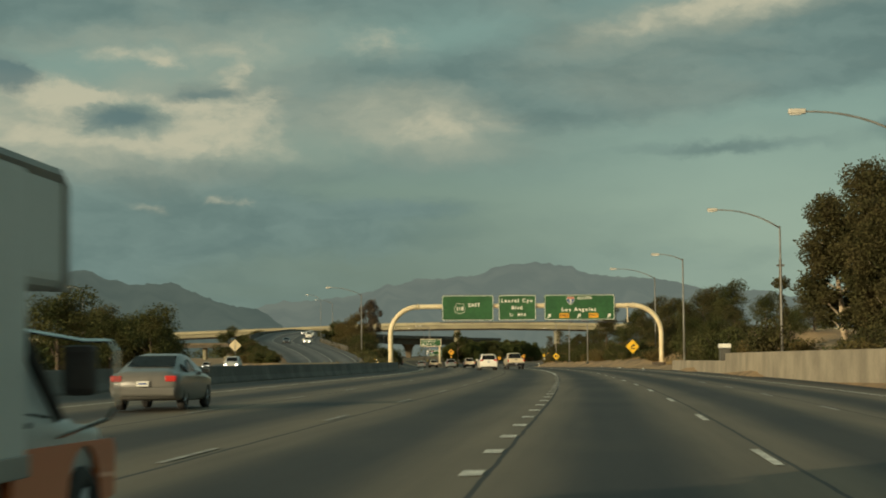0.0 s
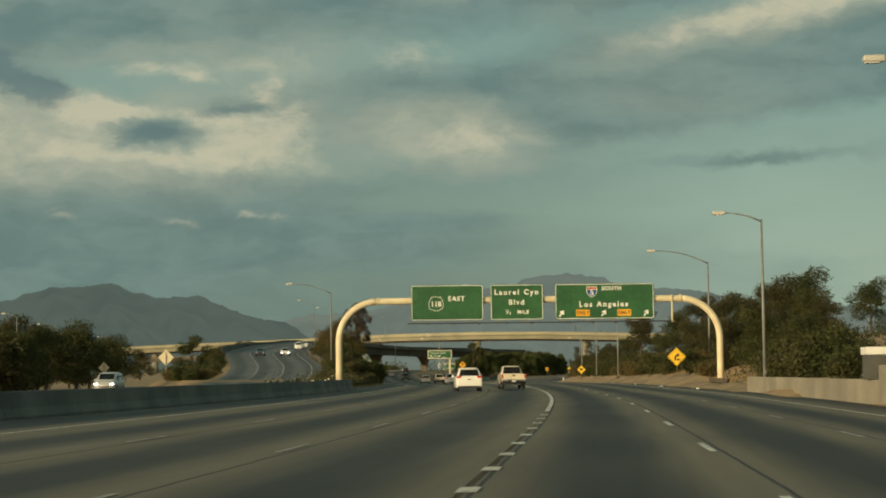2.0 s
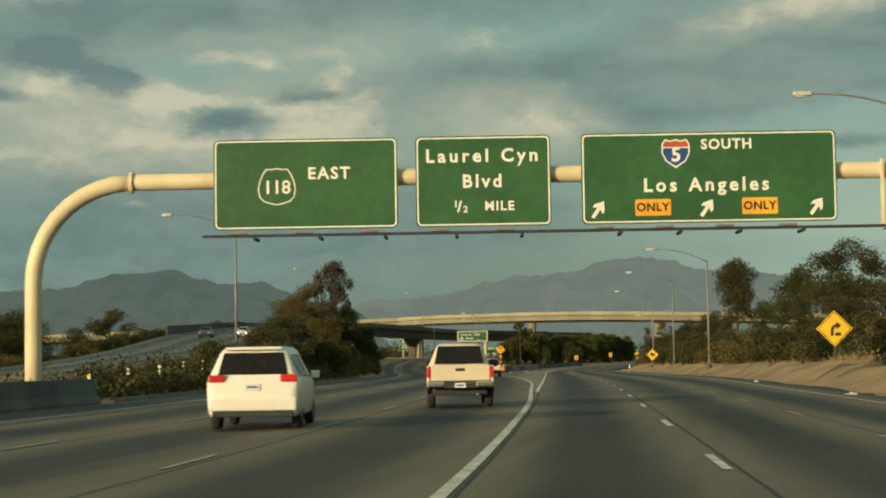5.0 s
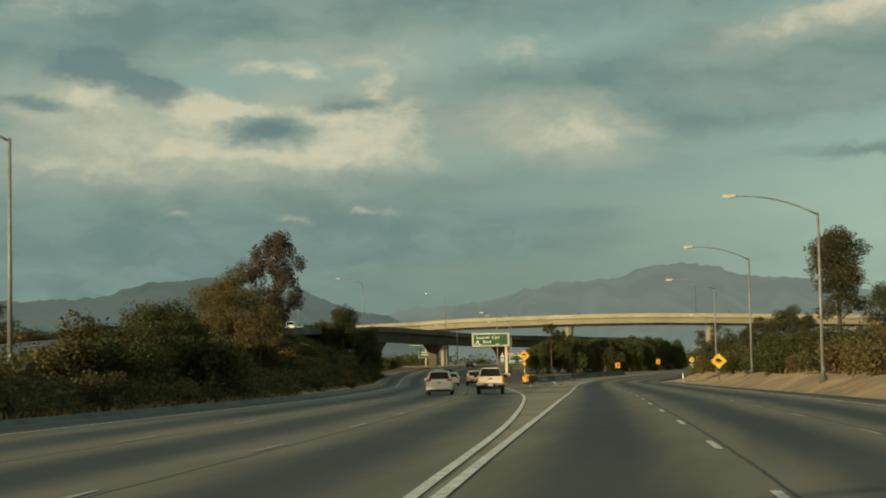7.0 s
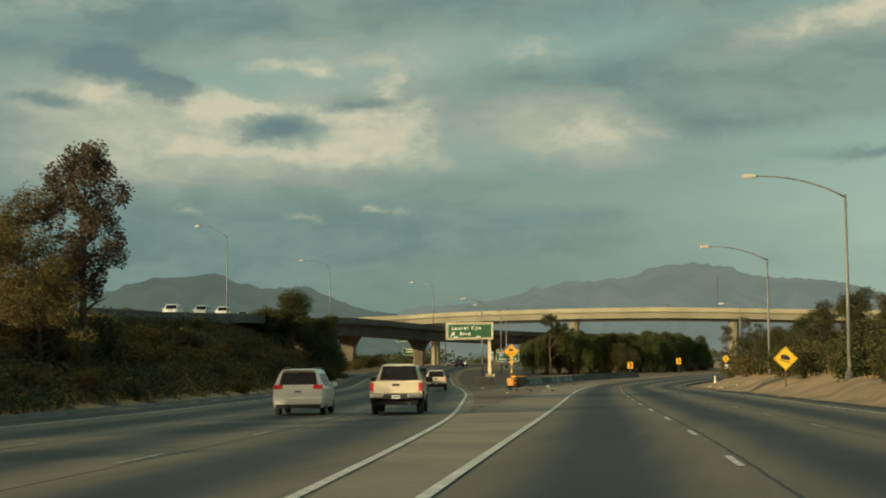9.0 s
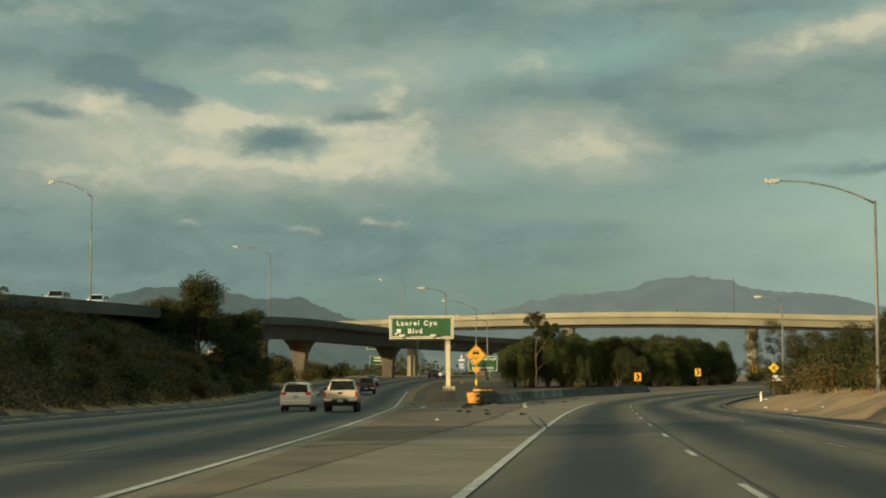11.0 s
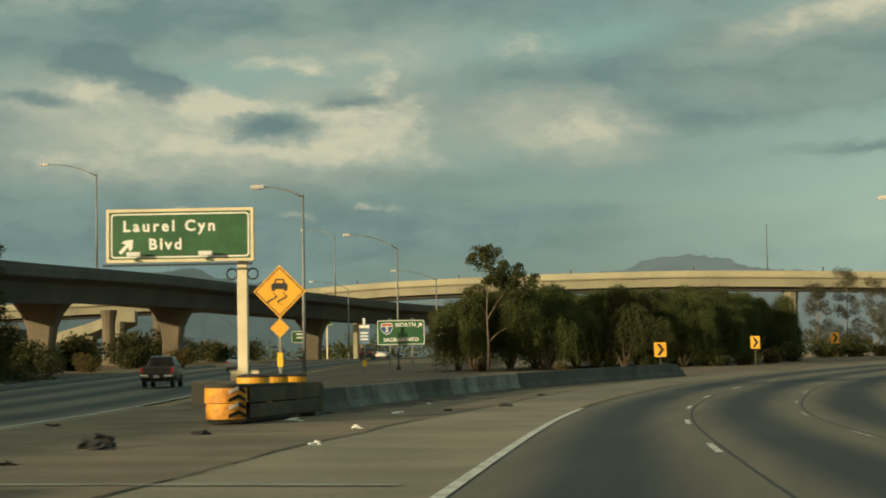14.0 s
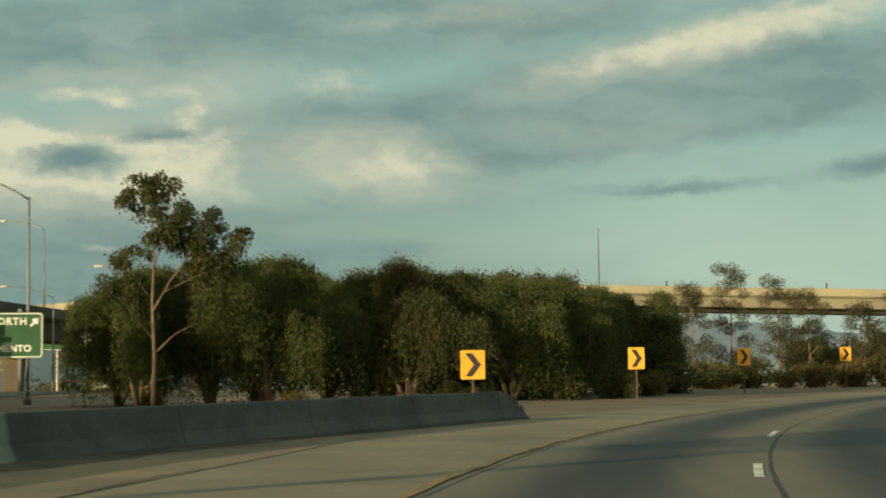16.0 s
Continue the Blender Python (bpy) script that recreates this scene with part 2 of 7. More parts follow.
def road_material(name, light, dark, joint=True):
    """Concrete lanes: the UV's u counts lanes; oil and rubber darken each lane's middle, sealed joints run beside the lines."""
    m = bpy.data.materials.new(name)
    m.use_nodes = True
    nt = m.node_tree
    p = nt.nodes["Principled BSDF"]
    N, Lk = nt.nodes.new, nt.links.new
    p.inputs["Roughness"].default_value = 0.72
    p.inputs["Specular IOR Level"].default_value = 0.35
    uv, sep = N("ShaderNodeUVMap"), N("ShaderNodeSeparateXYZ")
    Lk(uv.outputs[0], sep.inputs[0])
    pos = N("ShaderNodeNewGeometry").outputs["Position"]

    def nz(scale, detail, sx=1.0, sy=1.0):
        mp, n = N("ShaderNodeMapping"), N("ShaderNodeTexNoise")
        mp.inputs["Scale"].default_value = (sx, sy, 1)
        Lk(pos, mp.inputs[0])
        Lk(mp.outputs[0], n.inputs["Vector"])
        n.inputs["Scale"].default_value, n.inputs["Detail"].default_value = scale, detail
        return n.outputs[0]

    def mt(op, a, b=None, c=None):
        n = N("ShaderNodeMath")
        n.operation = op
        for i, v in enumerate((a, b, c)):
            if v is None:
                continue
            if isinstance(v, (int, float)):
                n.inputs[i].default_value = v
            else:
                Lk(v, n.inputs[i])
        return n.outputs[0]

    def sm(v, lo, hi, a=0.0, b=1.0):
        n = N("ShaderNodeMapRange")
        n.interpolation_type = "SMOOTHSTEP"
        Lk(v, n.inputs[0])
        for i, x in zip((1, 2, 3, 4), (lo, hi, a, b)):
            n.inputs[i].default_value = x
        return n.outputs[0]

    streak = nz(1.6, 4, 1.0, 0.05)
    patch = nz(0.08, 5)
    grain = nz(14, 4)
    fr = mt("FRACT", mt("ADD", sep.outputs[0], mt("MULTIPLY_ADD", streak, 0.14, -0.07)))
    centre = mt("ABSOLUTE", mt("SUBTRACT", fr, 0.5))
    oil = sm(centre, 0.08, 0.44, 1.0, 0.0)
    oil = mt("MULTIPLY", oil, mt("MULTIPLY_ADD", patch, 0.6, 0.65))
    oil = mt("ADD", oil, mt("MULTIPLY_ADD", grain, 0.24, -0.12))
    mix = N("ShaderNodeMix")
    mix.data_type, mix.clamp_factor = "RGBA", True
    Lk(oil, mix.inputs[0])
    mix.inputs[6].default_value, mix.inputs[7].default_value = (*light, 1), (*dark, 1)
    tone = N("ShaderNodeHueSaturation")
    Lk(mix.outputs[2], tone.inputs["Color"])
    Lk(mt("ADD", mt("MULTIPLY_ADD", nz(0.35, 6, 1, 0.25), 0.75, 0.32), mt("MULTIPLY", nz(2.2, 3, 1, 0.03), 0.6)), tone.inputs["Value"])
    col = tone.outputs[0]
    if joint:
        f2 = mt("FRACT", sep.outputs[0])
        d = mt("ABSOLUTE", mt("SUBTRACT", f2, mt("MULTIPLY_ADD", nz(0.6, 5), 0.02, 0.04)))
        line = sm(d, 0.006, 0.013, 0.9, 0.0)
        # slab joints across the lanes, every 4.6 m
        d2 = mt("ABSOLUTE", mt("SUBTRACT", mt("FRACT", mt("DIVIDE", sep.outputs[1], 4.6)), 0.5))
        line = mt("MAXIMUM", line, sm(d2, 0.002, 0.006, 0.35, 0.0))
        m2 = N("ShaderNodeMix")
        m2.data_type, m2.clamp_factor = "RGBA", True
        Lk(line, m2.inputs[0])
        Lk(col, m2.inputs[6])
        m2.inputs[7].default_value = (0.018, 0.018, 0.017, 1)
        col = m2.outputs[2]
    Lk(col, p.inputs["Base Color"])
    b = N("ShaderNodeBump")
    b.inputs["Strength"].default_value, b.inputs["Distance"].default_value = 0.25, 0.02
    Lk(grain, b.inputs["Height"])
    Lk(b.outputs[0], p.inputs["Normal"])
    return m


ROAD = road_material("grooved_concrete_lanes", (0.152, 0.124, 0.081), (0.026, 0.0245, 0.0215))
RAMP = road_material("ramp_concrete_lanes", (0.15, 0.122, 0.08), (0.022, 0.0205, 0.018))
GORE = material("gore_concrete", (0.29, 0.238, 0.158), (0.19, 0.157, 0.106), 0.25, 0.85, bump=0.3, fine=9, object_space=False)
SHOULDER = material("worn_shoulder_concrete", (0.23, 0.186, 0.12), (0.14, 0.115, 0.078), 0.25, 0.85, bump=0.3, fine=9, object_space=False)
APRON = material("dirty_apron_concrete", (0.225, 0.168, 0.102), (0.128, 0.098, 0.063), 0.3, 0.9, bump=0.4, fine=7, object_space=False)
OPP = road_material("old_asphalt_lanes", (0.13, 0.128, 0.12), (0.06, 0.06, 0.058), joint=False)
ISLAND = material("reddish_brown_soil", (0.19, 0.135, 0.085), (0.11, 0.08, 0.052), 0.3, 0.95, bump=0.6, fine=4.0, object_space=False)
# near-black concrete: the shade under the flyover is put into its colour
SOFFIT_SHADE = material("shade_dark_soffit_concrete", (0.05, 0.044, 0.034), (0.032, 0.029, 0.023), 0.15, 0.9, bump=0.15, fine=3)
DRIFT = material("washed_up_soil", (0.12, 0.09, 0.058), (0.05, 0.041, 0.029), 0.8, 0.95, bump=0.7, fine=9.0, object_space=False)
SEAM = material("worn_yellow_seam", (0.3, 0.19, 0.052), (0.1, 0.07, 0.03), 0.8, 0.85, fine=9, spread=0.7, object_space=False)
SKID = material("rubber_skid_stain", (0.06, 0.053, 0.042), (0.13, 0.112, 0.085), 1.5, 0.9, fine=12, object_space=False)
DIRT = material("dry_dirt", (0.37, 0.25, 0.13), (0.2, 0.145, 0.085), 0.22, 0.95, bump=0.8, fine=3.0, object_space=False)
PAINT_D = material("faded_lane_paint", (0.4, 0.38, 0.33), (0.2, 0.19, 0.165), 2.5, 0.75, fine=20, spread=0.8, object_space=False)
PAINT = material("worn_white_road_paint", (0.72, 0.69, 0.6), (0.42, 0.4, 0.34), 2.5, 0.7, fine=20, spread=0.8, object_space=False)
CONC_W = material("tan_wall_concrete", (0.33, 0.292, 0.22), (0.215, 0.192, 0.148), 0.4, 0.85, bump=0.25, fine=6)
CONC = material("barrier_concrete", (0.1, 0.1, 0.087), (0.056, 0.056, 0.049), 0.5, 0.85, bump=0.25, fine=10)
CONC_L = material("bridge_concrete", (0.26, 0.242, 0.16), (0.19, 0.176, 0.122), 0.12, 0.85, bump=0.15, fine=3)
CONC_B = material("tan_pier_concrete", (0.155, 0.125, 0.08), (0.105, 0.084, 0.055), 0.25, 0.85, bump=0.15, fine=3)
# darker copy of the bridge concrete; the connector's shade is in its colour
CONC_D = material("shade_toned_bridge_concrete", (0.104, 0.094, 0.073), (0.066, 0.06, 0.048), 0.12, 0.85, bump=0.15, fine=3)
CONC_F = material("parapet_concrete", (0.34, 0.315, 0.205), (0.26, 0.242, 0.165), 0.12, 0.85, bump=0.15, fine=3)
# median concrete with shade in its colour, for a face turned from the sun
CONC_M = material("shade_dark_median_concrete", (0.135, 0.13, 0.115), (0.075, 0.074, 0.066), 0.35, 0.85, bump=0.25, fine=8)
CONC_P = material("patched_barrier_paint", (0.25, 0.247, 0.205), (0.075, 0.08, 0.071), 0.55, 0.85, bump=0.2, fine=6, spread=0.2)
HEAD = material("lamp_housing", (0.5, 0.48, 0.42), (0.42, 0.4, 0.35), 1.5, 0.5)
CREAM = material("cream_painted_steel", (0.74, 0.64, 0.42), (0.62, 0.52, 0.33), 0.8, 0.5, fine=18)
GALV = material("galvanised_steel", (0.25, 0.25, 0.23), (0.18, 0.18, 0.17), 1.5, 0.55, metal=0.3, fine=20)
GREEN = material("green_sign_sheeting", (0.032, 0.115, 0.042), (0.022, 0.086, 0.032), 0.6, 0.45, fine=3, spread=0.6)
WHITE = material("white_sheeting", (0.8, 0.79, 0.72), (0.7, 0.69, 0.62), 2, 0.5)
AMBER = material("amber_sign_sheeting", (0.82, 0.42, 0.03), (0.72, 0.35, 0.025), 1.2, 0.5)
LEMON = material("yellow_sign_sheeting", (0.82, 0.52, 0.03), (0.75, 0.46, 0.025), 1.2, 0.5)
BLACK = material("black_sheeting", (0.015, 0.015, 0.015), (0.03, 0.03, 0.03), 2, 0.6)
BLUE = material("blue_sheeting", (0.02, 0.07, 0.25), (0.02, 0.06, 0.2), 2, 0.5)
BLUE_F = material("faded_blue_sheeting", (0.13, 0.2, 0.28), (0.09, 0.15, 0.22), 2, 0.5)
RED = material("red_sheeting", (0.5, 0.1, 0.05), (0.4, 0.08, 0.04), 2, 0.5)
LENS = material("lamp_glass", (0.75, 0.74, 0.68), (0.65, 0.64, 0.58), 2, 0.25)
BARK = material("brown_bark", (0.11, 0.085, 0.06), (0.06, 0.048, 0.035), 2.0, 0.9, bump=0.6, fine=9)
PALE = material("pale_smooth_bark", (0.5, 0.42, 0.3), (0.28, 0.22, 0.15), 1.2, 0.8, bump=0.3, fine=5)
LEAF_E = leaf_material("eucalyptus_leaves", (0.05, 0.055, 0.02), (0.09, 0.077, 0.032))
LEAF_P = leaf_material("pepper_tree_leaves", (0.049, 0.067, 0.019), (0.09, 0.104, 0.032))
LEAF_B = leaf_material("dry_brush_leaves", (0.15, 0.112, 0.042), (0.1, 0.088, 0.032))
LEAF_G = leaf_material("dark_shrub_leaves", (0.046, 0.059, 0.019), (0.084, 0.083, 0.029))
LEAF_R = leaf_material("purple_brown_leaves", (0.13, 0.1, 0.072), (0.085, 0.072, 0.05))
GRASS = leaf_material("dry_grass", (0.36, 0.25, 0.1), (0.22, 0.16, 0.07))
RUBBER = material("tyre_rubber", (0.02, 0.02, 0.02), (0.035, 0.034, 0.032), 4, 0.85)
RIM = material("wheel_alloy", (0.4, 0.4, 0.4), (0.28, 0.28, 0.28), 4, 0.35, metal=0.8)
GLASS = material("dark_tinted_glass", (0.012, 0.015, 0.016), (0.02, 0.022, 0.022), 2, 0.08, spec=0.6)
TAIL = material("red_tail_lamp", (0.42, 0.02, 0.015), (0.3, 0.015, 0.01), 3, 0.25, glow=0.35)
HEADL = material("lit_headlamp", (1.0, 0.93, 0.78), (1, 0.93, 0.78), 3, 0.2, glow=6.0)
CLEARL = material("clear_lamp_plastic", (0.7, 0.7, 0.68), (0.6, 0.6, 0.58), 3, 0.15)
TRIM = material("black_car_plastic", (0.025, 0.025, 0.026), (0.04, 0.04, 0.04), 3, 0.6)
CHROME = material("chrome_bumper", (0.6, 0.6, 0.58), (0.5, 0.5, 0.48), 2, 0.18, metal=1.0)
PLATE = material("plate_white", (0.72, 0.71, 0.66), (0.6, 0.6, 0.56), 5, 0.5)


def paint(name, c, rough=0.28):
    m = material(name, c, tuple(v * 0.93 for v in c), 1.5, rough, fine=6)
    m.node_tree.nodes["Principled BSDF"].inputs["Coat Weight"].default_value = 0.5
    return m


P_WHITE = paint("white_car_paint", (0.78, 0.76, 0.68))
P_CREAM = paint("champagne_car_paint", (0.66, 0.58, 0.42))
P_SILVER = paint("silver_car_paint", (0.4, 0.4, 0.38))
P_DARK = paint("charcoal_car_paint", (0.035, 0.036, 0.04))
P_TAN = paint("dark_grey_paint", (0.06, 0.058, 0.054))
P_ORANGE = paint("orange_truck_paint", (0.5, 0.13, 0.04), 0.4)
P_CAB = material("dull_cab_paint", (0.36, 0.38, 0.37), (0.31, 0.33, 0.32), 0.7, 0.4)
P_BOX = material("white_truck_box_panel", (0.46, 0.48, 0.46), (0.4, 0.42, 0.4), 0.7, 0.5)


# ================= mesh helpers =================
def mesh_of(name, verts, faces, mat=None, smooth=False):
    me = bpy.data.meshes.new(name)
    me.from_pydata([tuple(v) for v in verts], [], [tuple(f) for f in faces])
    if mat:
        me.materials.append(mat)
    if smooth:
        me.polygons.foreach_set("use_smooth", [True] * len(me.polygons))
    me.update()
    return me


def bm_mesh(name, bm, mat, smooth=False):
    bmesh.ops.recalc_face_normals(bm, faces=bm.faces[:])
    me = bpy.data.meshes.new(name)
    bm.to_mesh(me)
    bm.free()
    me.materials.append(mat)
    if smooth:
        me.polygons.foreach_set("use_smooth", [True] * len(me.polygons))
    return me


def part(name, bm, mat, parent, label="", smooth=False, at=None):
    """Links a bmesh or a mesh as one mesh object under a thing or a part."""
    me = bm if isinstance(bm, bpy.types.Mesh) else bm_mesh(name, bm, mat, smooth)
    ob = new(name, me)
    ob.parent = parent
    if at is not None:
        ob.matrix_basis = at
    if label:
        ob["label"] = label
    return ob


def thing(name, m, label, category, group="", kind=""):
    e = new(name)
    e.empty_display_size = 0.3
    e.matrix_basis = m
    return tagged(e, label, category, group, kind)


def box(x0, x1, y0, y1, z0, z1, bevel=0.0, bm=None, seg=2):
    own = bmesh.new()
    bmesh.ops.create_cube(own, size=1, matrix=Matrix.LocRotScale(((x0 + x1) / 2, (y0 + y1) / 2, (z0 + z1) / 2), None, (x1 - x0, y1 - y0, z1 - z0)))
    if bevel:
        bmesh.ops.bevel(own, geom=own.edges[:], offset=bevel, segments=seg, affect="EDGES", profile=0.6)
    if bm is None:
        return own
    tmp = bpy.data.meshes.new("tmp")
    own.to_mesh(tmp)
    own.free()
    bm.from_mesh(tmp)
    bpy.data.meshes.remove(tmp)
    return bm


def tube(points, radii, seg=10, bm=None, cap=True):
    """A round tube along points."""
    bm = bm or bmesh.new()
    pts = [Vector(p) for p in points]
    rings = []
    side = None
    for i, p in enumerate(pts):
        d = (pts[min(i + 1, len(pts) - 1)] - pts[max(i - 1, 0)]).normalized()
        if side is None:
            side = d.orthogonal().normalized()
        else:
            side = (side - d * side.dot(d)).normalized()
        up = d.cross(side)
        r = radii[i] if isinstance(radii, (list, tuple)) else radii
        rings.append([bm.verts.new(p + (side * math.cos(2 * math.pi * k / seg) + up * math.sin(2 * math.pi * k / seg)) * r) for k in range(seg)])
    for a, b in zip(rings, rings[1:]):
        for k in range(seg):
            bm.faces.new((a[k], a[(k + 1) % seg], b[(k + 1) % seg], b[k]))
    if cap:
        bm.faces.new(rings[0][::-1])
        bm.faces.new(rings[-1])
    return bm


def plate(outline, y0, y1, bm=None, hole=None):
    """A flat plate in the xz plane between two depths; its face looks to -y."""
    bm = bm or bmesh.new()
    if hole is None:
        a = [bm.verts.new((u, y0, v)) for u, v in outline]
        b = [bm.verts.new((u, y1, v)) for u, v in outline]
        n = len(a)
        bm.faces.new(a)
        bm.faces.new(b[::-1])
        for i in range(n):
            bm.faces.new((a[i], a[(i + 1) % n], b[(i + 1) % n], b[i]))
        return bm
    n = len(outline)
    ring = [[bm.verts.new((u, y, v)) for u, v in o] for o in (outline, hole) for y in (y0, y1)]
    of, ob_, hf, hb = ring
    for i in range(n):
        j = (i + 1) % n
        bm.faces.new((of[i], of[j], hf[j], hf[i]))
        bm.faces.new((ob_[i], ob_[j], hb[j], hb[i]))
        bm.faces.new((of[i], of[j], ob_[j], ob_[i]))
        bm.faces.new((hf[i], hf[j], hb[j], hb[i]))
    return bm


def rounded(x0, x1, z0, z1, r, n=4):
    out = []
    for cx, cz, a0 in ((x1 - r, z1 - r, 0), (x0 + r, z1 - r, 90), (x0 + r, z0 + r, 180), (x1 - r, z0 + r, 270)):
        for k in range(n + 1):
            a = radians(a0 + 90 * k / n)
            out.append((cx + r * math.cos(a), cz + r * math.sin(a)))
    return out


def glyphs(text, size, spacing, bold):
    """A mesh of text in Blender's own font, from the left."""
    cu = bpy.data.curves.new("letters", "FONT")
    cu.body, cu.size, cu.space_character = text, size / 0.69, spacing
    cu.extrude, cu.offset = 0.004, bold * size / 0.3
    cu.resolution_u = 3
    tmp = new("letters_tmp", cu)
    me = bpy.data.meshes.new_from_object(tmp.evaluated_get(bpy.context.evaluated_depsgraph_get()))
    bpy.data.objects.remove(tmp)
    bpy.data.curves.remove(cu)
    return me


def lettering(parent, text, x, z, size, mat, y=-0.05, align="LEFT", spacing=1.08, bold=0.012):
    """Raised letters on a board, one mesh each; size is the height of a capital."""
    def right(me):
        return max(v.co.x for v in me.vertices)
    row = []
    for i, ch in enumerate(text):
        if ch == " ":
            continue
        me = glyphs(ch, size, spacing, bold)
        lead = glyphs(text[:i + 1], size, spacing, bold)
        row.append((me, right(lead) - right(me)))
        if i == len(text) - 1:
            wide = right(lead)
        bpy.data.meshes.remove(lead)
    shift = -wide / 2 if align == "CENTER" else 0.0
    for me, o in row:
        me.materials.clear()
        me.materials.append(mat)
        part("letter", me, mat, parent, at=pose(x + shift + o, y, z, 90, 0, 0))


def bars(parent, x, z, w, h, mat, y=-0.05, n=1):
    for i in range(n):
        part("marking", plate(rounded(x, x + w, z - i * h * 1.8, z - i * h * 1.8 + h, h * 0.2, 2), y, y + 0.006), mat, parent)


def polyarrow(cx, cz, s, turn):
    """An outline arrow of length s that points up, turned clockwise by degrees."""
    pts = [(-0.09, -0.5), (0.09, -0.5), (0.09, 0.05), (0.3, -0.08), (0.3, 0.12), (0, 0.5), (-0.3, 0.12), (-0.3, -0.08), (-0.09, 0.05)]
    a = radians(-turn)
    return [(cx + s * (u * math.cos(a) - v * math.sin(a)), cz + s * (u * math.sin(a) + v * math.cos(a))) for u, v in pts]


# ================= the ground's plan =================
def curve(rows, soft=9.0):
    """A smooth function through (y, value) rows."""
    ys = np.arange(-320.0, 1300.0, 2.0)
    a = np.array(rows, float)
    lo, hi = (a[1, 1] - a[0, 1]) / (a[1, 0] - a[0, 0]), (a[-1, 1] - a[-2, 1]) / (a[-1, 0] - a[-2, 0])
    v = np.interp(ys, a[:, 0], a[:, 1])
    v = np.where(ys < a[0, 0], a[0, 1] + lo * (ys - a[0, 0]), np.where(ys > a[-1, 0], a[-1, 1] + hi * (ys - a[-1, 0]), v))
    k = np.exp(-0.5 * (np.arange(-20, 21) * 2.0 / soft) ** 2)
    pad = np.concatenate([v[0] + (v[1] - v[0]) * np.arange(-20, 0), v, v[-1] + (v[-1] - v[-2]) * np.arange(1, 21)])
    v = np.convolve(pad, k / k.sum(), "valid")
    return lambda y: np.interp(y, ys, v)


gz = curve([(-300, -0.5), (-100, -0.2), (0, 0.13), (47, 0.34), (95, 0.42), (150, 0.46), (220, 0.5), (282, 0.41), (353, 0.12), (390, 0.0), (422, -0.04),
            (470, -0.2), (510, -0.2), (530, 0.05), (557, 0.5), (580, 0.85), (610, 1.35), (700, 2.7), (900, 4.0), (1200, 5.0)], 16)
L0 = curve([(-200, 0.5), (0, -1.4), (30, -1.5), (60, -1.6), (90, -2.0), (115, -2.6), (135, -3.2), (155, -4.0), (182, -5.5), (218, -8.2), (240, -10.4), (265, -12.6),
            (294, -15.8), (321, -19.0), (345, -22.1), (382, -27.8), (413, -32.6), (469, -42.2), (515, -50.9), (560, -59), (620, -68), (700, -77), (800, -83), (1000, -85)])
LR = curve([(-200, 0.5), (0, -1.4), (60, -1.6), (115, -2.6), (155, -4.0), (182, -5.5), (218, -8.2), (240, -10.2), (256, -11.5), (290, -14.3), (306, -15.7), (350, -19.4),
            (383, -22.3), (400, -23.8), (438, -27.0), (453, -28.1), (473, -29.5), (490, -30.5), (505, -30.9), (522, -30.2), (538, -28.7), (549, -26.6), (570, -21.6), (600, -11.0), (640, 10)])
R1 = curve([(-200, 4.2), (0, 2.2), (49, 2.15), (78, 1.8), (105, 1.1), (133, 0.3), (147, -0.25), (170, -1.5), (247, -6.7), (264, -8.0), (297, -10.7), (313, -11.9), (331, -13.4),
            (385, -18.5), (399, -19.7), (426, -22.1), (441, -23.2), (455, -24.4), (483, -26.5), (496, -27.0), (508, -27.0), (522, -26.3), (536, -24.7), (549, -22.6), (570, -17.4), (600, -6.5), (640, 15)], 7)
R2 = curve([(-200, 7.8), (0, 5.6), (43, 5.6), (84, 5.1), (106, 4.5), (154, 3.0), (176, 1.4), (264, -4.3), (279, -5.5), (314, -8.2), (343, -10.8), (402, -16.1), (418, -17.4), (442, -19.8),
            (458, -21.2), (483, -23.3), (496, -23.6), (508, -23.2), (531, -21.8), (544, -19.8), (570, -13.4), (600, -2.3), (640, 19)], 7)
E0 = curve([(-200, 11.2), (0, 9.0), (54, 8.5), (69, 8.2), (100, 7.5), (163, 5.4), (200, 3.0), (292, -2.6), (336, -6.4), (396, -12.0), (416, -14.2), (433, -15.8), (458, -18.8),
            (471, -19.6), (488, -20.1), (512, -19.2), (531, -17.6), (545, -15.2), (570, -9.3), (600, 2.0), (640, 24)], 7)
LS = lambda y: L0(y) - np.interp(y, [100, 190], [18.0, 16.0])
RS = lambda y: E0(y) + np.interp(y, [0, 170, 260, 420, 460, 520], [2.8, 2.8, 2.4, 2.2, 0.5, 0.4])
CE = curve([(100, -23), (200, -26), (260, -34), (320, -44.5), (380, -57), (437, -68.5), (516, -80), (577, -88), (640, -93.5), (690, -92.5), (745, -83.5), (800, -68), (860, -46)], 14)
CZ = curve([(100, 0.4), (200, 0.6), (260, 1.7), (320, 3.2), (380, 5.0), (437, 6.5), (516, 8.8), (577, 9.9), (640, 11.9), (690, 12.1), (745, 11.4), (860, 11.4)], 14)
BB = curve([(160, 8.2), (187, 6.8), (210, 4.8), (293, 0.2), (325, -2.4), (357, -5.2), (405, -10.4), (445, -13.6), (483, -16.6), (505, -17.2), (540, -13.0), (600, 6.0), (640, 30)], 8)


CW = lambda y: 10.4 + np.interp(y, [230, 420], [0.0, 6.6])     # the connector's width
CT = lambda y: np.interp(y, [300, 560], [0.0, 1.2])             # how much its far edge is banked up
